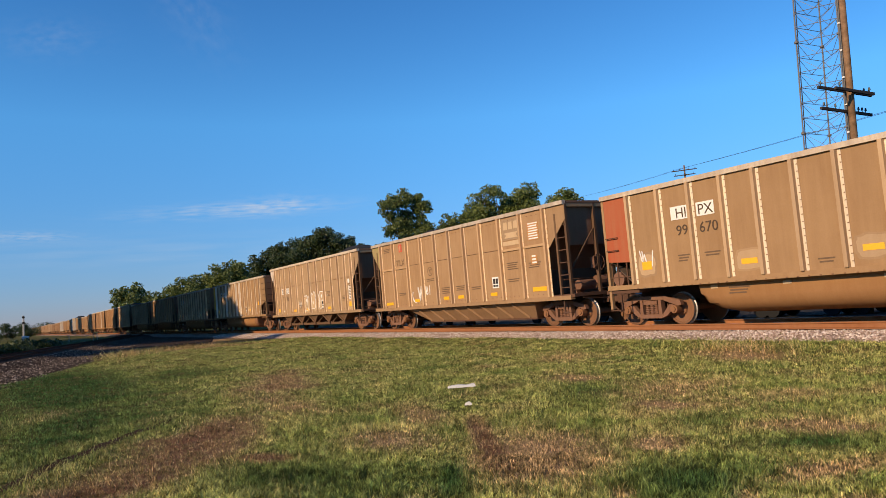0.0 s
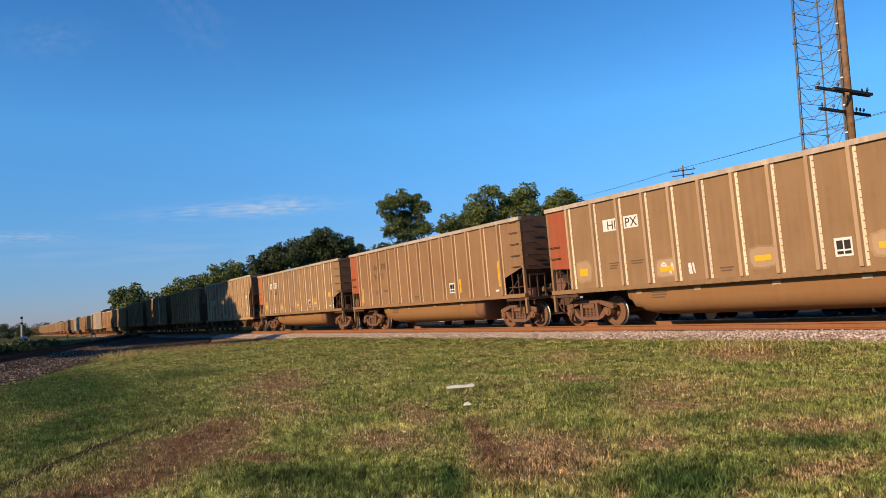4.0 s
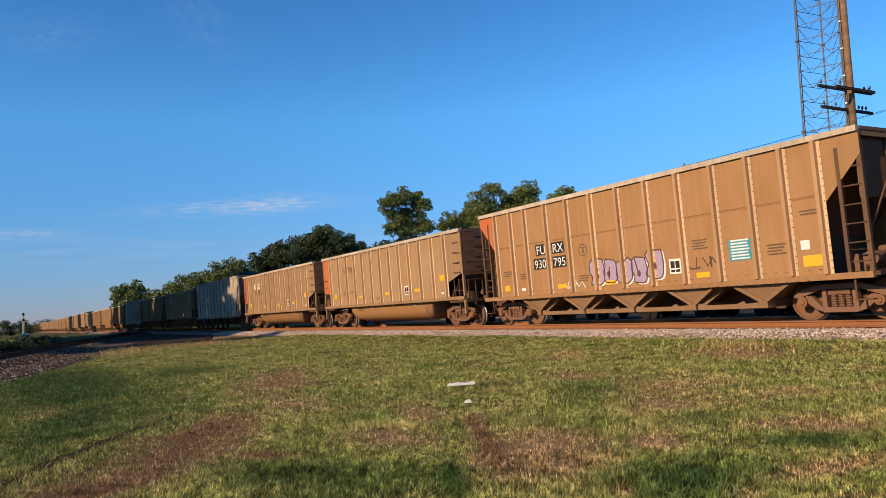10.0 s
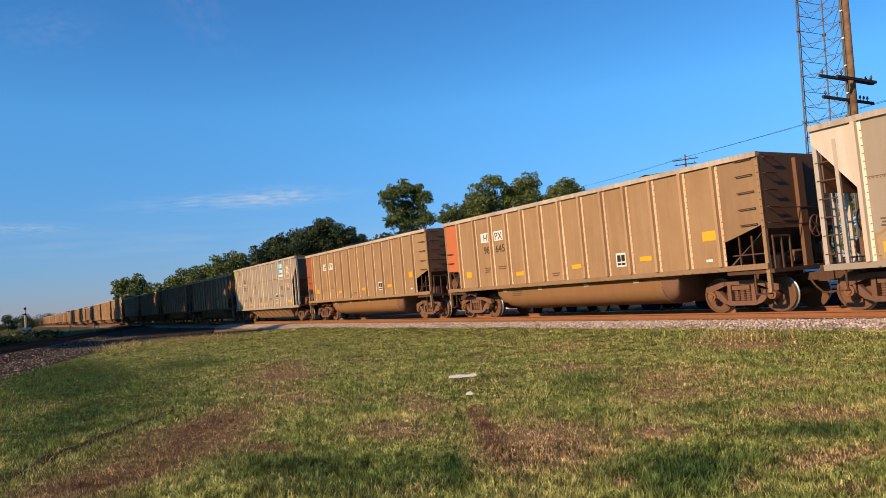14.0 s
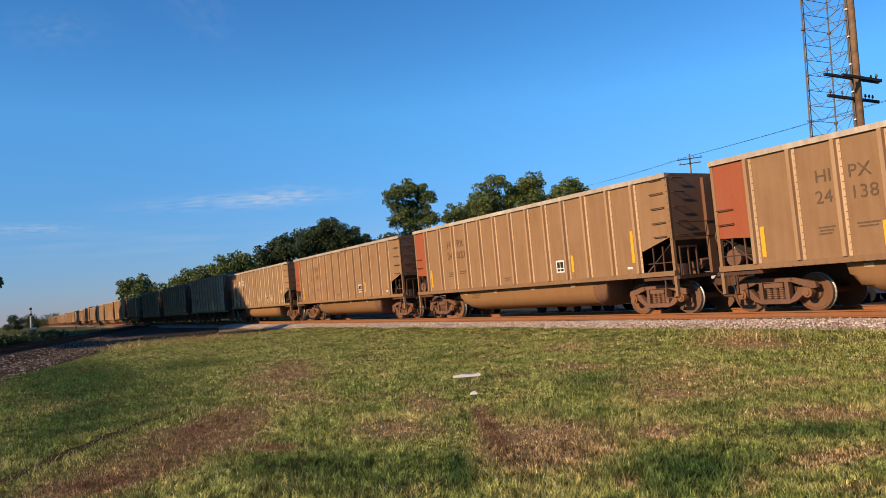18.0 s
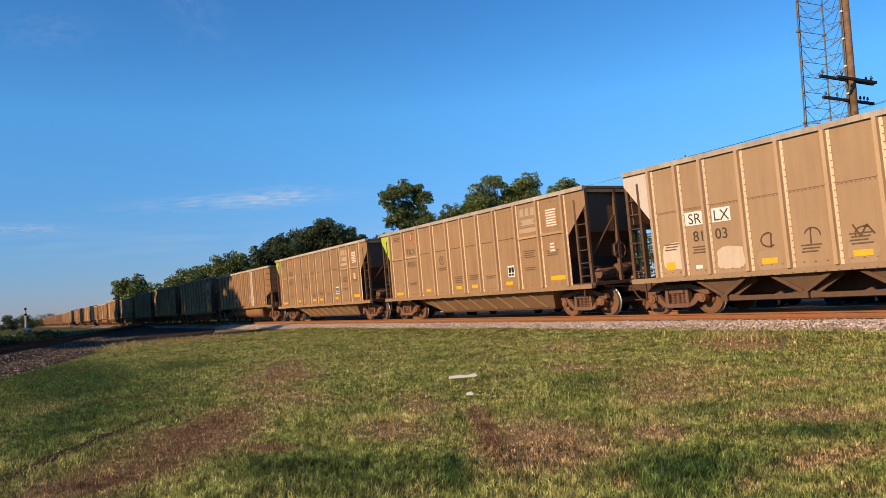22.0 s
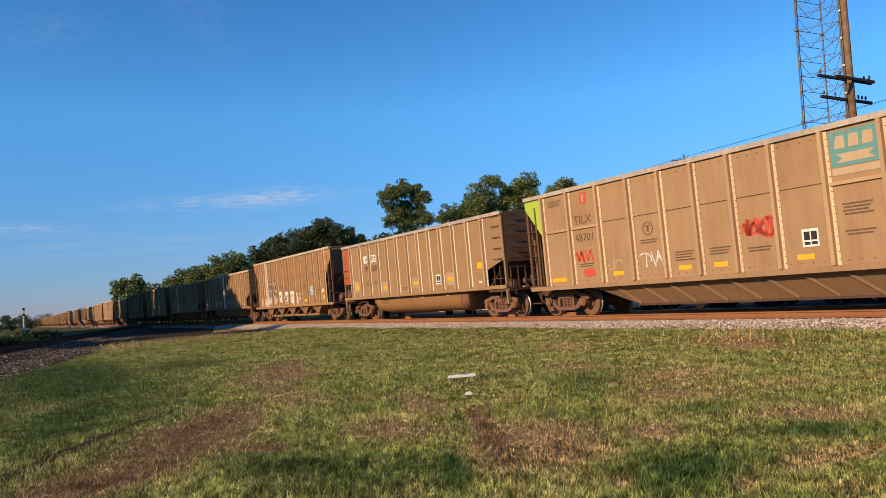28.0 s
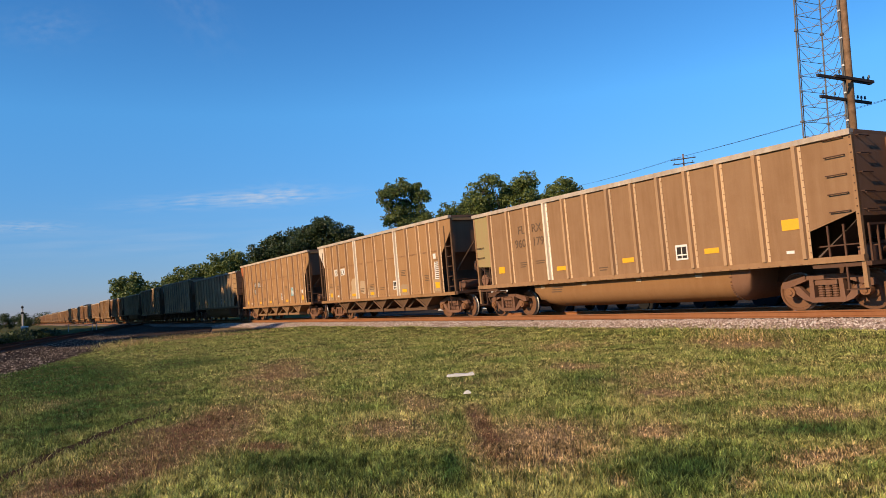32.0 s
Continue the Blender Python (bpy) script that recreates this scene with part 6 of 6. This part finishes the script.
def tags_and_scrawls():
    """Graffiti and marks that single cars carry."""
    h = LENGTH / 2
    T = TRAIN
    scrawl(T[0], 1.35 - h, 1.72, 0.55, 0.55, "graffiti_w", 1, 0.03)
    scrawl(T[1], 3.8 - h, 1.3, 1.0, 0.75, "graffiti_w", 2, 0.06)
    scrawl(T[1], 5.0 - h, 1.5, 0.4, 0.5, "graffiti_w", 3, 0.04)
    blobs(T[2], 5.8 - h, 1.2, 3.1, 0.8, "clean", 204)
    bubbles(T[2], 6.15 - h, 1.22, 3.1, 1.2, "clean", "graffiti_w", 4, "graffiti_k", 5)
    scrawl(T[2], 5.0 - h, 1.45, 0.7, 0.5, "graffiti_w", 5, 0.04)
    scrawl(T[2], 9.3 - h, 2.0, 0.7, 0.3, "graffiti_w", 6, 0.025)
    scrawl(T[4], 4.7 - h, 1.45, 0.5, 0.4, "graffiti_w", 7, 0.05)
    scrawl(T[4], 5.6 - h, 1.42, 0.4, 0.35, "graffiti_w", 8, 0.05)
    hoops(T[9], 4.75 - h, 1.22, 4.1, 1.3, "graffiti_k", 5, 0.05, 9)
    scrawl(T[9], 9.75 - h, 1.5, 1.0, 0.4, "graffiti_k", 10, 0.035)
    bubbles(T[10], 5.85 - h, 1.22, 2.9, 0.98, "graffiti_p", "graffiti_k", 11, "graffiti_w", 5)
    scrawl(T[10], 4.6 - h, 1.22, 1.0, 0.28, "graffiti_w", 12, 0.03)
    scrawl(T[10], 9.6 - h, 1.5, 1.0, 0.35, "graffiti_k", 13, 0.035)
    scrawl(T[16], 3.8 - h, 1.55, 0.75, 0.4, "graffiti_k", 14, 0.035)
    for k, x in enumerate((4.25, 5.35, 6.5, 7.6, 8.75, 9.85)):
        scrawl(T[21], x - h, 1.62, 0.5, 0.42, "graffiti_k", 115 + k, 0.035, 1)
    blobs(T[21], 2.95 - h, 1.2, 0.9, 0.6, "scraped", 141)
    scrawl(T[29], 8.6 - h, 1.5, 0.75, 0.5, "graffiti_b", 142, 0.03, 2)
    scrawl(T[29], 6.4 - h, 2.16, 1.1, 0.22, "graffiti_k", 150, 0.03, 4)
    scrawl(T[24], 6.7 - h, 2.0, 0.5, 0.5, "clean", 16, 0.02)
    scrawl(T[24], 5.6 - h, 1.7, 0.45, 0.3, "graffiti_w", 61, 0.03)
    scrawl(T[27], 2.4 - h, 1.75, 0.8, 0.4, "graffiti_r", 17, 0.07)
    blobs(T[27], 2.7 - h, 1.3, 0.5, 0.28, "graffiti_r", 18)
    for q in (19, 119, 219):
        scrawl(T[27], 8.55 - h, 1.95, 0.95, 0.5, "graffiti_r", q, 0.09)
    scrawl(T[27], 3.8 - h, 1.4, 0.6, 0.45, "clean", 20, 0.04)
    scrawl(T[27], 5.05 - h, 1.4, 0.9, 0.5, "graffiti_w", 21, 0.03)
    bubbles(T[29], 4.6 - h, 1.16, 4.1, 0.98, "graffiti_w", "graffiti_k", 22, "graffiti_w", 7)
    scrawl(T[29], 1.3 - h, 1.2, 3.3, 0.65, "graffiti_w", 23, 0.05)
    for x, w, s in ((4.5, 0.8, 24), (5.5, 0.8, 25), (7.4, 0.9, 26), (8.5, 0.8, 27)):
        scrawl(T[30], x - h, 1.5, w, 0.4, "graffiti_w", s, 0.045)
    scrawl(T[30], 10.5 - h, 1.6, 1.0, 0.4, "clean", 28, 0.03)
    sticker(T[30], 11.55 - h, 1.55, 0.75, 1.25, "sand", "rubbed_patch", -1.602)
    blobs(T[32], 4.2 - h, 1.3, 1.0, 0.9, "clean", 29)
    blobs(T[32], 5.3 - h, 1.3, 0.9, 0.8, "clean", 30)
    for k in (21, 7):
        blobs(T[k], 1.2 - h, 1.25, 0.8, 0.8, "scraped", 31 + k)


for i in range(TOTAL):
    kind, body, panel, m, pale = CARS[i] if i < len(CARS) else CARS[(5, 8, 11, 12, 14, 17, 22, 9, 18, 30)[(7 * i + 3) % 10]]
    words = COLOR_WORDS[body] + " " + KIND_WORDS[kind]
    if panel in PANEL_WORDS:
        words += ", " + PANEL_WORDS[panel] + " end panel"
    car = MAKERS[kind](NAMES[kind], body, panel, words, (i < len(CARS), 13 if i in (13, 2) else i % 7, pale if i < len(CARS) else ()))
    if i < len(CARS):
        marks(car, kind, body, m, i)
    TRAIN.append(car)
tags_and_scrawls()


def train_at(t):
    return -15.73 + 15.52 * t - 0.003 * t * t


SLACK = {14: 0.08, 15: 0.0, 16: -0.15}      # play in the couplings, in metres


def car_pose(i, t):
    return pose(train_at(t) - 16.15 * i + LENGTH / 2 + SLACK.get(i, 0.09 if i >= 20 else 0.0), TRACK_Y, RAIL_Z, CANT, 0, 0)


def motions():
    for i, car in enumerate(TRAIN):
        walk(car, [(t, car_pose(i, t)) for t in (0, 4, 8, 12, 16, 20, 24, 28, 32)])
    # All wheels turn alike: the leading and the trailing wheelset of a truck are keyed once, the rest follow the same keys.
    keyed = {}
    for k, w in TURNED:
        if k not in keyed:
            x = (-0.889, 0.889)[k]
            walk(w, [(f / 30, pose(x, 0, WHEEL_R) @ Matrix.Rotation(train_at(f / 30) / WHEEL_R, 4, "Y")) for f in range(961)])
            keyed[k] = w
        else:
            w.rotation_mode = "QUATERNION"
            src = keyed[k].animation_data
            ad = w.animation_data_create()
            ad.action = src.action
            ad.action_slot = src.action_slot

# ---- strip of painted shade across the lawn, and the grass blades round it ----
SHADE_A, SHADE_B = (-7.0, -0.62), (-11.4, 2.15)
SHADE_LONG = math.hypot(SHADE_B[0] - SHADE_A[0], SHADE_B[1] - SHADE_A[1])
SHADE_W = ((SHADE_B[0] - SHADE_A[0]) / SHADE_LONG, (SHADE_B[1] - SHADE_A[1]) / SHADE_LONG)


# ---- grass blades on the lawn, thick near the camera and thinner farther off ----
def blades():
    rng = np.random.default_rng(5)
    near, count = 240000, 1050000
    r = np.concatenate([np.sqrt(rng.uniform(2.2 ** 2, 6.6 ** 2, near)), 6.4 * 7.2 ** rng.uniform(0, 1, count - near)])
    az = np.radians(rng.uniform(110, 189, count))
    tuft = np.arange(count)                                     # most blades stand in tufts
    tuft[:near] = np.where(rng.uniform(0, 1, near) < 0.8, rng.integers(0, near // 16, near), tuft[:near])
    far = count - near
    tuft[near:] = np.where(rng.uniform(0, 1, far) < 0.8, near + rng.integers(0, far // 10, far), tuft[near:])
    full = rng.uniform(0.35, 1.5, count)[tuft]                  # height of the tuft
    r, az = r[tuft], az[tuft]
    x = r * np.cos(az) + rng.normal(0, 1, count) * (0.014 + 0.0018 * r)
    y = r * np.sin(az) + rng.normal(0, 1, count) * (0.014 + 0.0018 * r)
    keep = (y < 15.15) & (y > (x + 22) * -0.36 - 0.8)
    along = ((x - SHADE_A[0]) * SHADE_W[0] + (y - SHADE_A[1]) * SHADE_W[1]) / SHADE_LONG        # leave the shade strip bare
    keep &= ~((np.abs((x - SHADE_A[0]) * -SHADE_W[1] + (y - SHADE_A[1]) * SHADE_W[0]) < 0.11) & (along > 0) & (along < 1.0) & (rng.uniform(0, 1, len(x)) < 0.85))
    x, y, full = x[keep], y[keep], full[keep]
    bare = np.zeros(len(x))
    for sx, sy, sa, sb, turn, k in SPOTS:
        c, s = math.cos(radians(turn)), math.sin(radians(turn))
        dx, dy = x - sx, y - sy
        bare = np.maximum(bare, (k > 0.75) * np.clip(1.2 - np.hypot((dx * c + dy * s) / sa, (dy * c - dx * s) / sb), 0, 0.38))
    thin = rng.uniform(0, 1, len(x)) > bare
    x, y, full = x[thin], y[thin], full[thin]
    tx, ty = [], []
    for cx, cy, sx, sy, k in ((-9.2, 13.5, 0.8, 0.22, 900), (-38.0, 5.3, 1.6, 0.5, 500), (-41.5, 8.5, 0.5, 1.6, 400), (-35.5, 4.0, 1.0, 0.4, 200), (-11.5, 13.9, 0.8, 0.2, 200)):
        tx.append(rng.normal(cx, sx, k))
        ty.append(rng.normal(cy, sy, k))
    x, y = np.concatenate([x, *tx]), np.concatenate([y, *ty])
    tall = sum(len(q) for q in tx)
    n = len(x)
    hgt = rng.uniform(0.018, 0.06, n) * (1 + 0.3 * np.sin(x * 1.3) * np.cos(y * 1.7))
    hgt[:len(full)] *= full
    hgt[-tall:] = rng.uniform(0.12, 0.34, tall)                 # tufts of tall dry grass
    dist = np.hypot(x, y)
    worn = np.concatenate([bare[thin], np.zeros(tall)])
    hgt *= 1 - 0.7 * worn
    order = np.argsort(dist > 6.6, kind="stable")               # near blades first: only these are bent
    x, y, hgt, dist = x[order], y[order], hgt[order], dist[order]
    n_near = int((dist <= 6.6).sum())
    z = ground_level(x, y)
    w = 0.0013 + 0.00043 * dist
    a = rng.uniform(0, 6.28, n)
    lx, ly = rng.normal(0, 0.55, n) * hgt, rng.normal(0, 0.55, n) * hgt
    ux, uy = np.cos(a) * w, np.sin(a) * w
    left, right = np.stack([x - ux, y - uy, z - 0.01], 1), np.stack([x + ux, y + uy, z - 0.01], 1)
    tip = np.stack([x + lx, y + ly, z + hgt], 1)
    k = slice(0, n_near)
    v = np.empty((n_near, 5, 3))
    v[:, 0], v[:, 1], v[:, 4] = left[k], right[k], tip[k]
    v[:, 2] = np.stack([x + ux * 0.7 + lx * 0.4, y + uy * 0.7 + ly * 0.4, z + hgt * 0.6], 1)[k]
    v[:, 3] = np.stack([x - ux * 0.7 + lx * 0.4, y - uy * 0.7 + ly * 0.4, z + hgt * 0.6], 1)[k]
    n_far = n - n_near
    co = np.concatenate([v.ravel(), np.stack([left[n_near:], right[n_near:], tip[n_near:]], 1).ravel()])
    i = np.arange(n_near)[:, None] * 5
    me = bpy.data.meshes.new("grass")
    loops = np.concatenate([np.concatenate([i + [0, 1, 2, 3], i + [3, 2, 4]], 1).ravel(), n_near * 5 + np.arange(n_far * 3)])
    me.vertices.add(len(co) // 3)
    me.vertices.foreach_set("co", co)
    me.loops.add(len(loops))
    me.loops.foreach_set("vertex_index", loops.astype(np.int32))
    me.polygons.add(n_near * 2 + n_far)
    starts = np.concatenate([(np.arange(n_near)[:, None] * 7 + [0, 4]).ravel(), n_near * 7 + np.arange(n_far) * 3])
    me.polygons.foreach_set("loop_start", starts.astype(np.int32))
    me.update(calc_edges=True)
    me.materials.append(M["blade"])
    return tagged(new("grass", me), "short green and straw-coloured lawn grass", "grass", kind="stuff")


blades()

# ---- litter on the lawn ----
def litter():
    g = Geo()
    g.prism([(-0.23, 0.0), (-0.21, 0.03), (-0.05, 0.045), (0.10, 0.03), (0.22, 0.05), (0.24, 0.015), (0.21, 0.0)], -0.06, 0.06)
    ob = tagged(new("crushed_carton", g.mesh("crushed_carton", M["sticker_w"])), "crushed white carton lying in the grass", "litter")
    ob.matrix_basis = pose(-9.97, 6.45, 0.035, 0, 0, 62)
    g = Geo()
    g.prism([(-0.05, 0.0), (-0.03, 0.03), (0.02, 0.045), (0.055, 0.015), (0.045, 0.0)], -0.03, 0.03)
    ob = tagged(new("paper_scrap", g.mesh("paper_scrap", M["sticker_w"])), "crumpled pale paper scrap in the grass", "litter")
    ob.matrix_basis = pose(-8.23, 5.42, 0.02, 0, 0, 60)


litter()

# ---- ballast stones along the near shoulder ----
def stones():
    rng = np.random.default_rng(11)
    n = 30000
    x = -62 + 62 * rng.uniform(0, 1, n)
    y = 14.9 + 1.6 * rng.uniform(0, 1, n) ** 0.8
    s = y - TRACK_Y
    z = RAIL_Z + np.interp(s, (-3.3, -2.6, -1.7, 0), (-0.55, -0.36, -0.19, -0.19)) + s * LEAN
    m = 9000                                                 # and along the diverging track's shoulder
    t = rng.uniform(30, 95, m)
    off = rng.uniform(1.5, 5.0, m)
    x = np.concatenate([x, e0[0] + t * math.cos(0.25) + off * math.sin(0.25)])
    y = np.concatenate([y, e0[1] - t * math.sin(0.25) + off * math.cos(0.25)])
    z = np.concatenate([z, 0.38 + np.interp(off, (1.7, 2.6, 4.5, 5.4), (-0.19, -0.36, -0.37, -0.5))])
    n += m
    base = np.array([(1, 0, 0), (0, 1, 0), (-1, 0, 0), (0, -1, 0), (0, 0, 0.8), (0, 0, -0.8)])
    r = rng.uniform(0.018, 0.042, n)
    r[-m:] *= 1.15
    v = base[None] * r[:, None, None] * rng.uniform(0.6, 1.4, (n, 6, 3))
    a = rng.uniform(0, 6.28, n)
    ca, sa = np.cos(a)[:, None], np.sin(a)[:, None]
    vx, vy = v[..., 0] * ca - v[..., 1] * sa, v[..., 0] * sa + v[..., 1] * ca
    v = np.stack([vx + x[:, None], vy + y[:, None], v[..., 2] + (z + 0.008)[:, None]], -1)
    tri = np.array([(0, 1, 4), (1, 2, 4), (2, 3, 4), (3, 0, 4), (1, 0, 5), (2, 1, 5), (3, 2, 5), (0, 3, 5)])
    f = (np.arange(n)[:, None, None] * 6 + tri[None]).reshape(-1, 3)
    me = bpy.data.meshes.new("ballast_stone")
    me.vertices.add(n * 6)
    me.vertices.foreach_set("co", v.ravel())
    me.loops.add(f.size)
    me.loops.foreach_set("vertex_index", f.ravel().astype(np.int32))
    me.polygons.add(len(f))
    me.polygons.foreach_set("loop_start", (np.arange(len(f)) * 3).astype(np.int32))
    me.update(calc_edges=True)
    me.materials.append(stone_material("loose_stone", ((0.0, (0.22, 0.15, 0.12)), (0.4, (0.42, 0.31, 0.25)), (0.75, (0.56, 0.46, 0.39)), (1.0, (0.74, 0.65, 0.57)))))
    me.materials.append(stone_material("dark_loose_stone", ((0.0, (0.035, 0.026, 0.020)), (0.6, (0.115, 0.088, 0.068)), (1.0, (0.36, 0.29, 0.23)))))
    kinds = np.zeros(len(f), dtype=np.int32)
    kinds[-m * 8:] = 1
    me.polygons.foreach_set("material_index", kinds)
    tagged(new("ballast_stone", me), "loose grey and pink crushed ballast stones", "ballast", kind="stuff")


def stone_material(name, stops):
    m, n, l, b = material(name, 0.9)
    geo = n.new("ShaderNodeNewGeometry")
    r = ramp(n, stops)
    l.new(geo.outputs["Random Per Island"], r.inputs[0])
    l.new(r.outputs[0], b.inputs["Base Color"])
    return m


stones()


# ---- beyond the train: asphalt lot, shed, parked vehicles; signal and relay box far down the line ----
M["concrete"] = gravel_material("dark_asphalt_lot", (0.035, 0.033, 0.032), (0.075, 0.07, 0.066))
M["sheet_blue"] = weathered("blue_grey_sheet_metal", (0.07, 0.09, 0.12), (0.15, 0.15, 0.15), 0.4)
M["sheet_pale"] = weathered("pale_sheet_metal", (0.55, 0.56, 0.55), (0.4, 0.38, 0.34), 0.4)
M["paint_blue"] = plain("blue_car_paint", (0.015, 0.035, 0.10), 0.3)
M["paint_white"] = plain("white_car_paint", (0.75, 0.75, 0.74), 0.3)
M["paint_dark"] = plain("dark_car_paint", (0.02, 0.025, 0.035), 0.3)
M["tyre"] = plain("black_tyre_rubber", (0.02, 0.02, 0.02), 0.9)
M["glass_dark"] = plain("dark_car_glass", (0.02, 0.025, 0.03), 0.08)
lot = tagged(grid_sheet("asphalt_lot", [-75, -50, -25, 0, 30], [22.5, 30, 45, 62], lambda x, y: 0.03, M["concrete"]), "dark asphalt lot beyond the train", "parking lot", kind="structure")


def shed(x, y, w, d, h, turn, mat, label):
    top = tagged(new("shed"), label, "shed")
    top.matrix_basis = pose(x, y, 0, 0, 0, turn)
    for nm, dims in (("wall", (-w / 2, w / 2, -d / 2, -d / 2 + 0.12, 0, h)), ("wall", (-w / 2, w / 2, d / 2 - 0.12, d / 2, 0, h)),
                     ("wall", (-w / 2, -w / 2 + 0.12, -d / 2 + 0.12, d / 2 - 0.12, 0, h)), ("wall", (w / 2 - 0.12, w / 2, -d / 2 + 0.12, d / 2 - 0.12, 0, h))):
        piece(nm, Geo().box(*dims).mesh("wall", M[mat]), top)
    piece("roof", Geo().prism([(-w / 2 - 0.2, h), (w / 2 + 0.2, h), (0, h + w * 0.12)], -d / 2 - 0.2, d / 2 + 0.2).mesh("roof", M["sheet_pale"]), top)
    piece("door", Geo().box(-1.4, 1.4, -d / 2 - 0.05, -d / 2 - 0.004, 0, min(2.6, h - 0.3)).mesh("door", M["sheet_pale"]), top)


sx, sy = polar(125.5, 48)
shed(sx, sy, 7, 6, 2.9, 10, "sheet_blue", "blue-grey sheet metal shed beyond the train")
sx, sy = polar(143.0, 62)
shed(sx, sy, 12, 6, 2.6, 5, "sheet_pale", "long pale sheet metal shed beyond the train")


def vehicle(x, y, turn, mat, label, tall=1.5):
    """A parked car: body, cabin with glass, four wheels."""
    top = tagged(new("parked_car"), label, "car", "vehicles parked beyond the train")
    top.matrix_basis = pose(x, y, 0.03, 0, 0, turn)
    body = piece("body", Geo().prism([(-2.2, 0.35), (2.2, 0.35), (2.25, 0.7), (2.0, 0.85), (1.0, 0.95), (-1.9, 0.98), (-2.25, 0.8)], -0.88, 0.88).mesh("body", M[mat]), top)
    piece("cabin", Geo().prism([(-1.8, 0.97), (1.0, 0.95), (0.35, tall), (-1.4, tall)], -0.80, 0.80).mesh("cabin", M["glass_dark"]), body)
    piece("roof", Geo().box(-1.42, 0.38, -0.78, 0.78, tall, tall + 0.05).mesh("roof", M[mat]), body)
    for wx in (-1.4, 1.4):
        for wy in (-0.8, 0.8):
            piece("wheel", Geo().tube((wx, wy - 0.1, 0.32), (wx, wy + 0.1, 0.32), 0.32, 14).mesh("wheel", M["tyre"]), top)


for az, dist, turn, mat, label in ((121.0, 33, 8, "paint_blue", "blue car parked on the asphalt lot"), (124.5, 34, 5, "paint_dark", "dark car parked on the asphalt lot"), (129.0, 36, 0, "paint_dark", "dark car parked on the asphalt lot"),
                                   (133.0, 38, 4, "paint_white", "white car parked on the asphalt lot"), (138.5, 41, 2, "paint_blue", "blue car parked on the asphalt lot"), (146.0, 48, 0, "paint_white", "white car parked on the asphalt lot"), (114.5, 32, 0, "paint_blue", "blue car parked on the asphalt lot")):
    vx, vy = polar(az, dist)
    vehicle(vx, vy, turn, mat, label)


def signal_mast(x, y):
    top = tagged(new("signal_mast"), "pale railway signal mast with two black heads", "railway signal")
    top.matrix_basis = pose(x, y, 0)
    piece("mast", Geo().tube((0, 0, 0), (0, 0, 4.6), 0.13, 8).mesh("mast", M["sheet_pale"]), top)
    for z, dx in ((4.3, 0.1), (3.3, 0.1)):
        piece("signal_head", Geo().tube((dx - 0.06, 0, z), (dx + 0.06, 0, z), 0.22, 12).mesh("signal_head", M["sticker_k"]), top)
    piece("ladder", Geo().box(-0.3, -0.27, -0.2, -0.17, 0, 4).box(-0.3, -0.27, 0.17, 0.2, 0, 4).mesh("ladder", M["sheet_pale"]), top)


signal_mast(-146, 2.7)
box_ = tagged(new("relay_box", Geo().box(-0.35, 0.35, -0.4, 0.4, 0, 0.95).prism([(-0.4, 0.95), (0.4, 0.95), (0, 1.05)], -0.45, 0.45).mesh("relay_box", M["paint_white"])), "small white relay box beside the diverging track", "relay box")
box_.matrix_basis = pose(-108.5, 2.2, 0)
for x, y in ((-96, 9.5), (-88, 8.3), (-101, 6.8)):
    post = tagged(new("marker_post", Geo().tube((0, 0, 0), (0, 0, 1.0), 0.035, 6).mesh("marker_post", M["sheet_pale"])), "thin white marker post by the tracks", "post", "marker posts")
    post.matrix_basis = pose(x, y, -0.02)


# ---- dark strip across the lawn: the shade of a small step, painted on ----
def rut():
    rnd = random.Random(4)
    g = Geo()
    a, b = Vector(SHADE_A), Vector(SHADE_B)
    n = Vector((-(b - a).y, (b - a).x)).normalized()
    steps, prev = 40, None
    for i in range(steps + 1):
        p = a.lerp(b, i / steps) + n * 0.05 * math.sin(i * 0.5)
        w = (0.06 + 0.09 * rnd.random()) * (1.0 if i < 34 else (steps - i) / 6 + 0.05)
        row = [tuple(p + n * s * w) for s in (-1, 1)]
        if prev:
            k = len(g.v)
            g.v += [(*q, uneven(*q) + 0.008) for q in (prev[0], row[0], row[1], prev[1])]
            g.face([k, k + 1, k + 2, k + 3])
        prev = row
    tagged(new("rut", g.mesh("rut", M["step_shade"])), "dark strip painted as the shade of a step in the lawn", "rut", kind="structure")


M["step_shade"] = plain("painted_step_shade", (0.05, 0.03, 0.017), 0.95, 0, 20, 0.4)
rut()

motions()
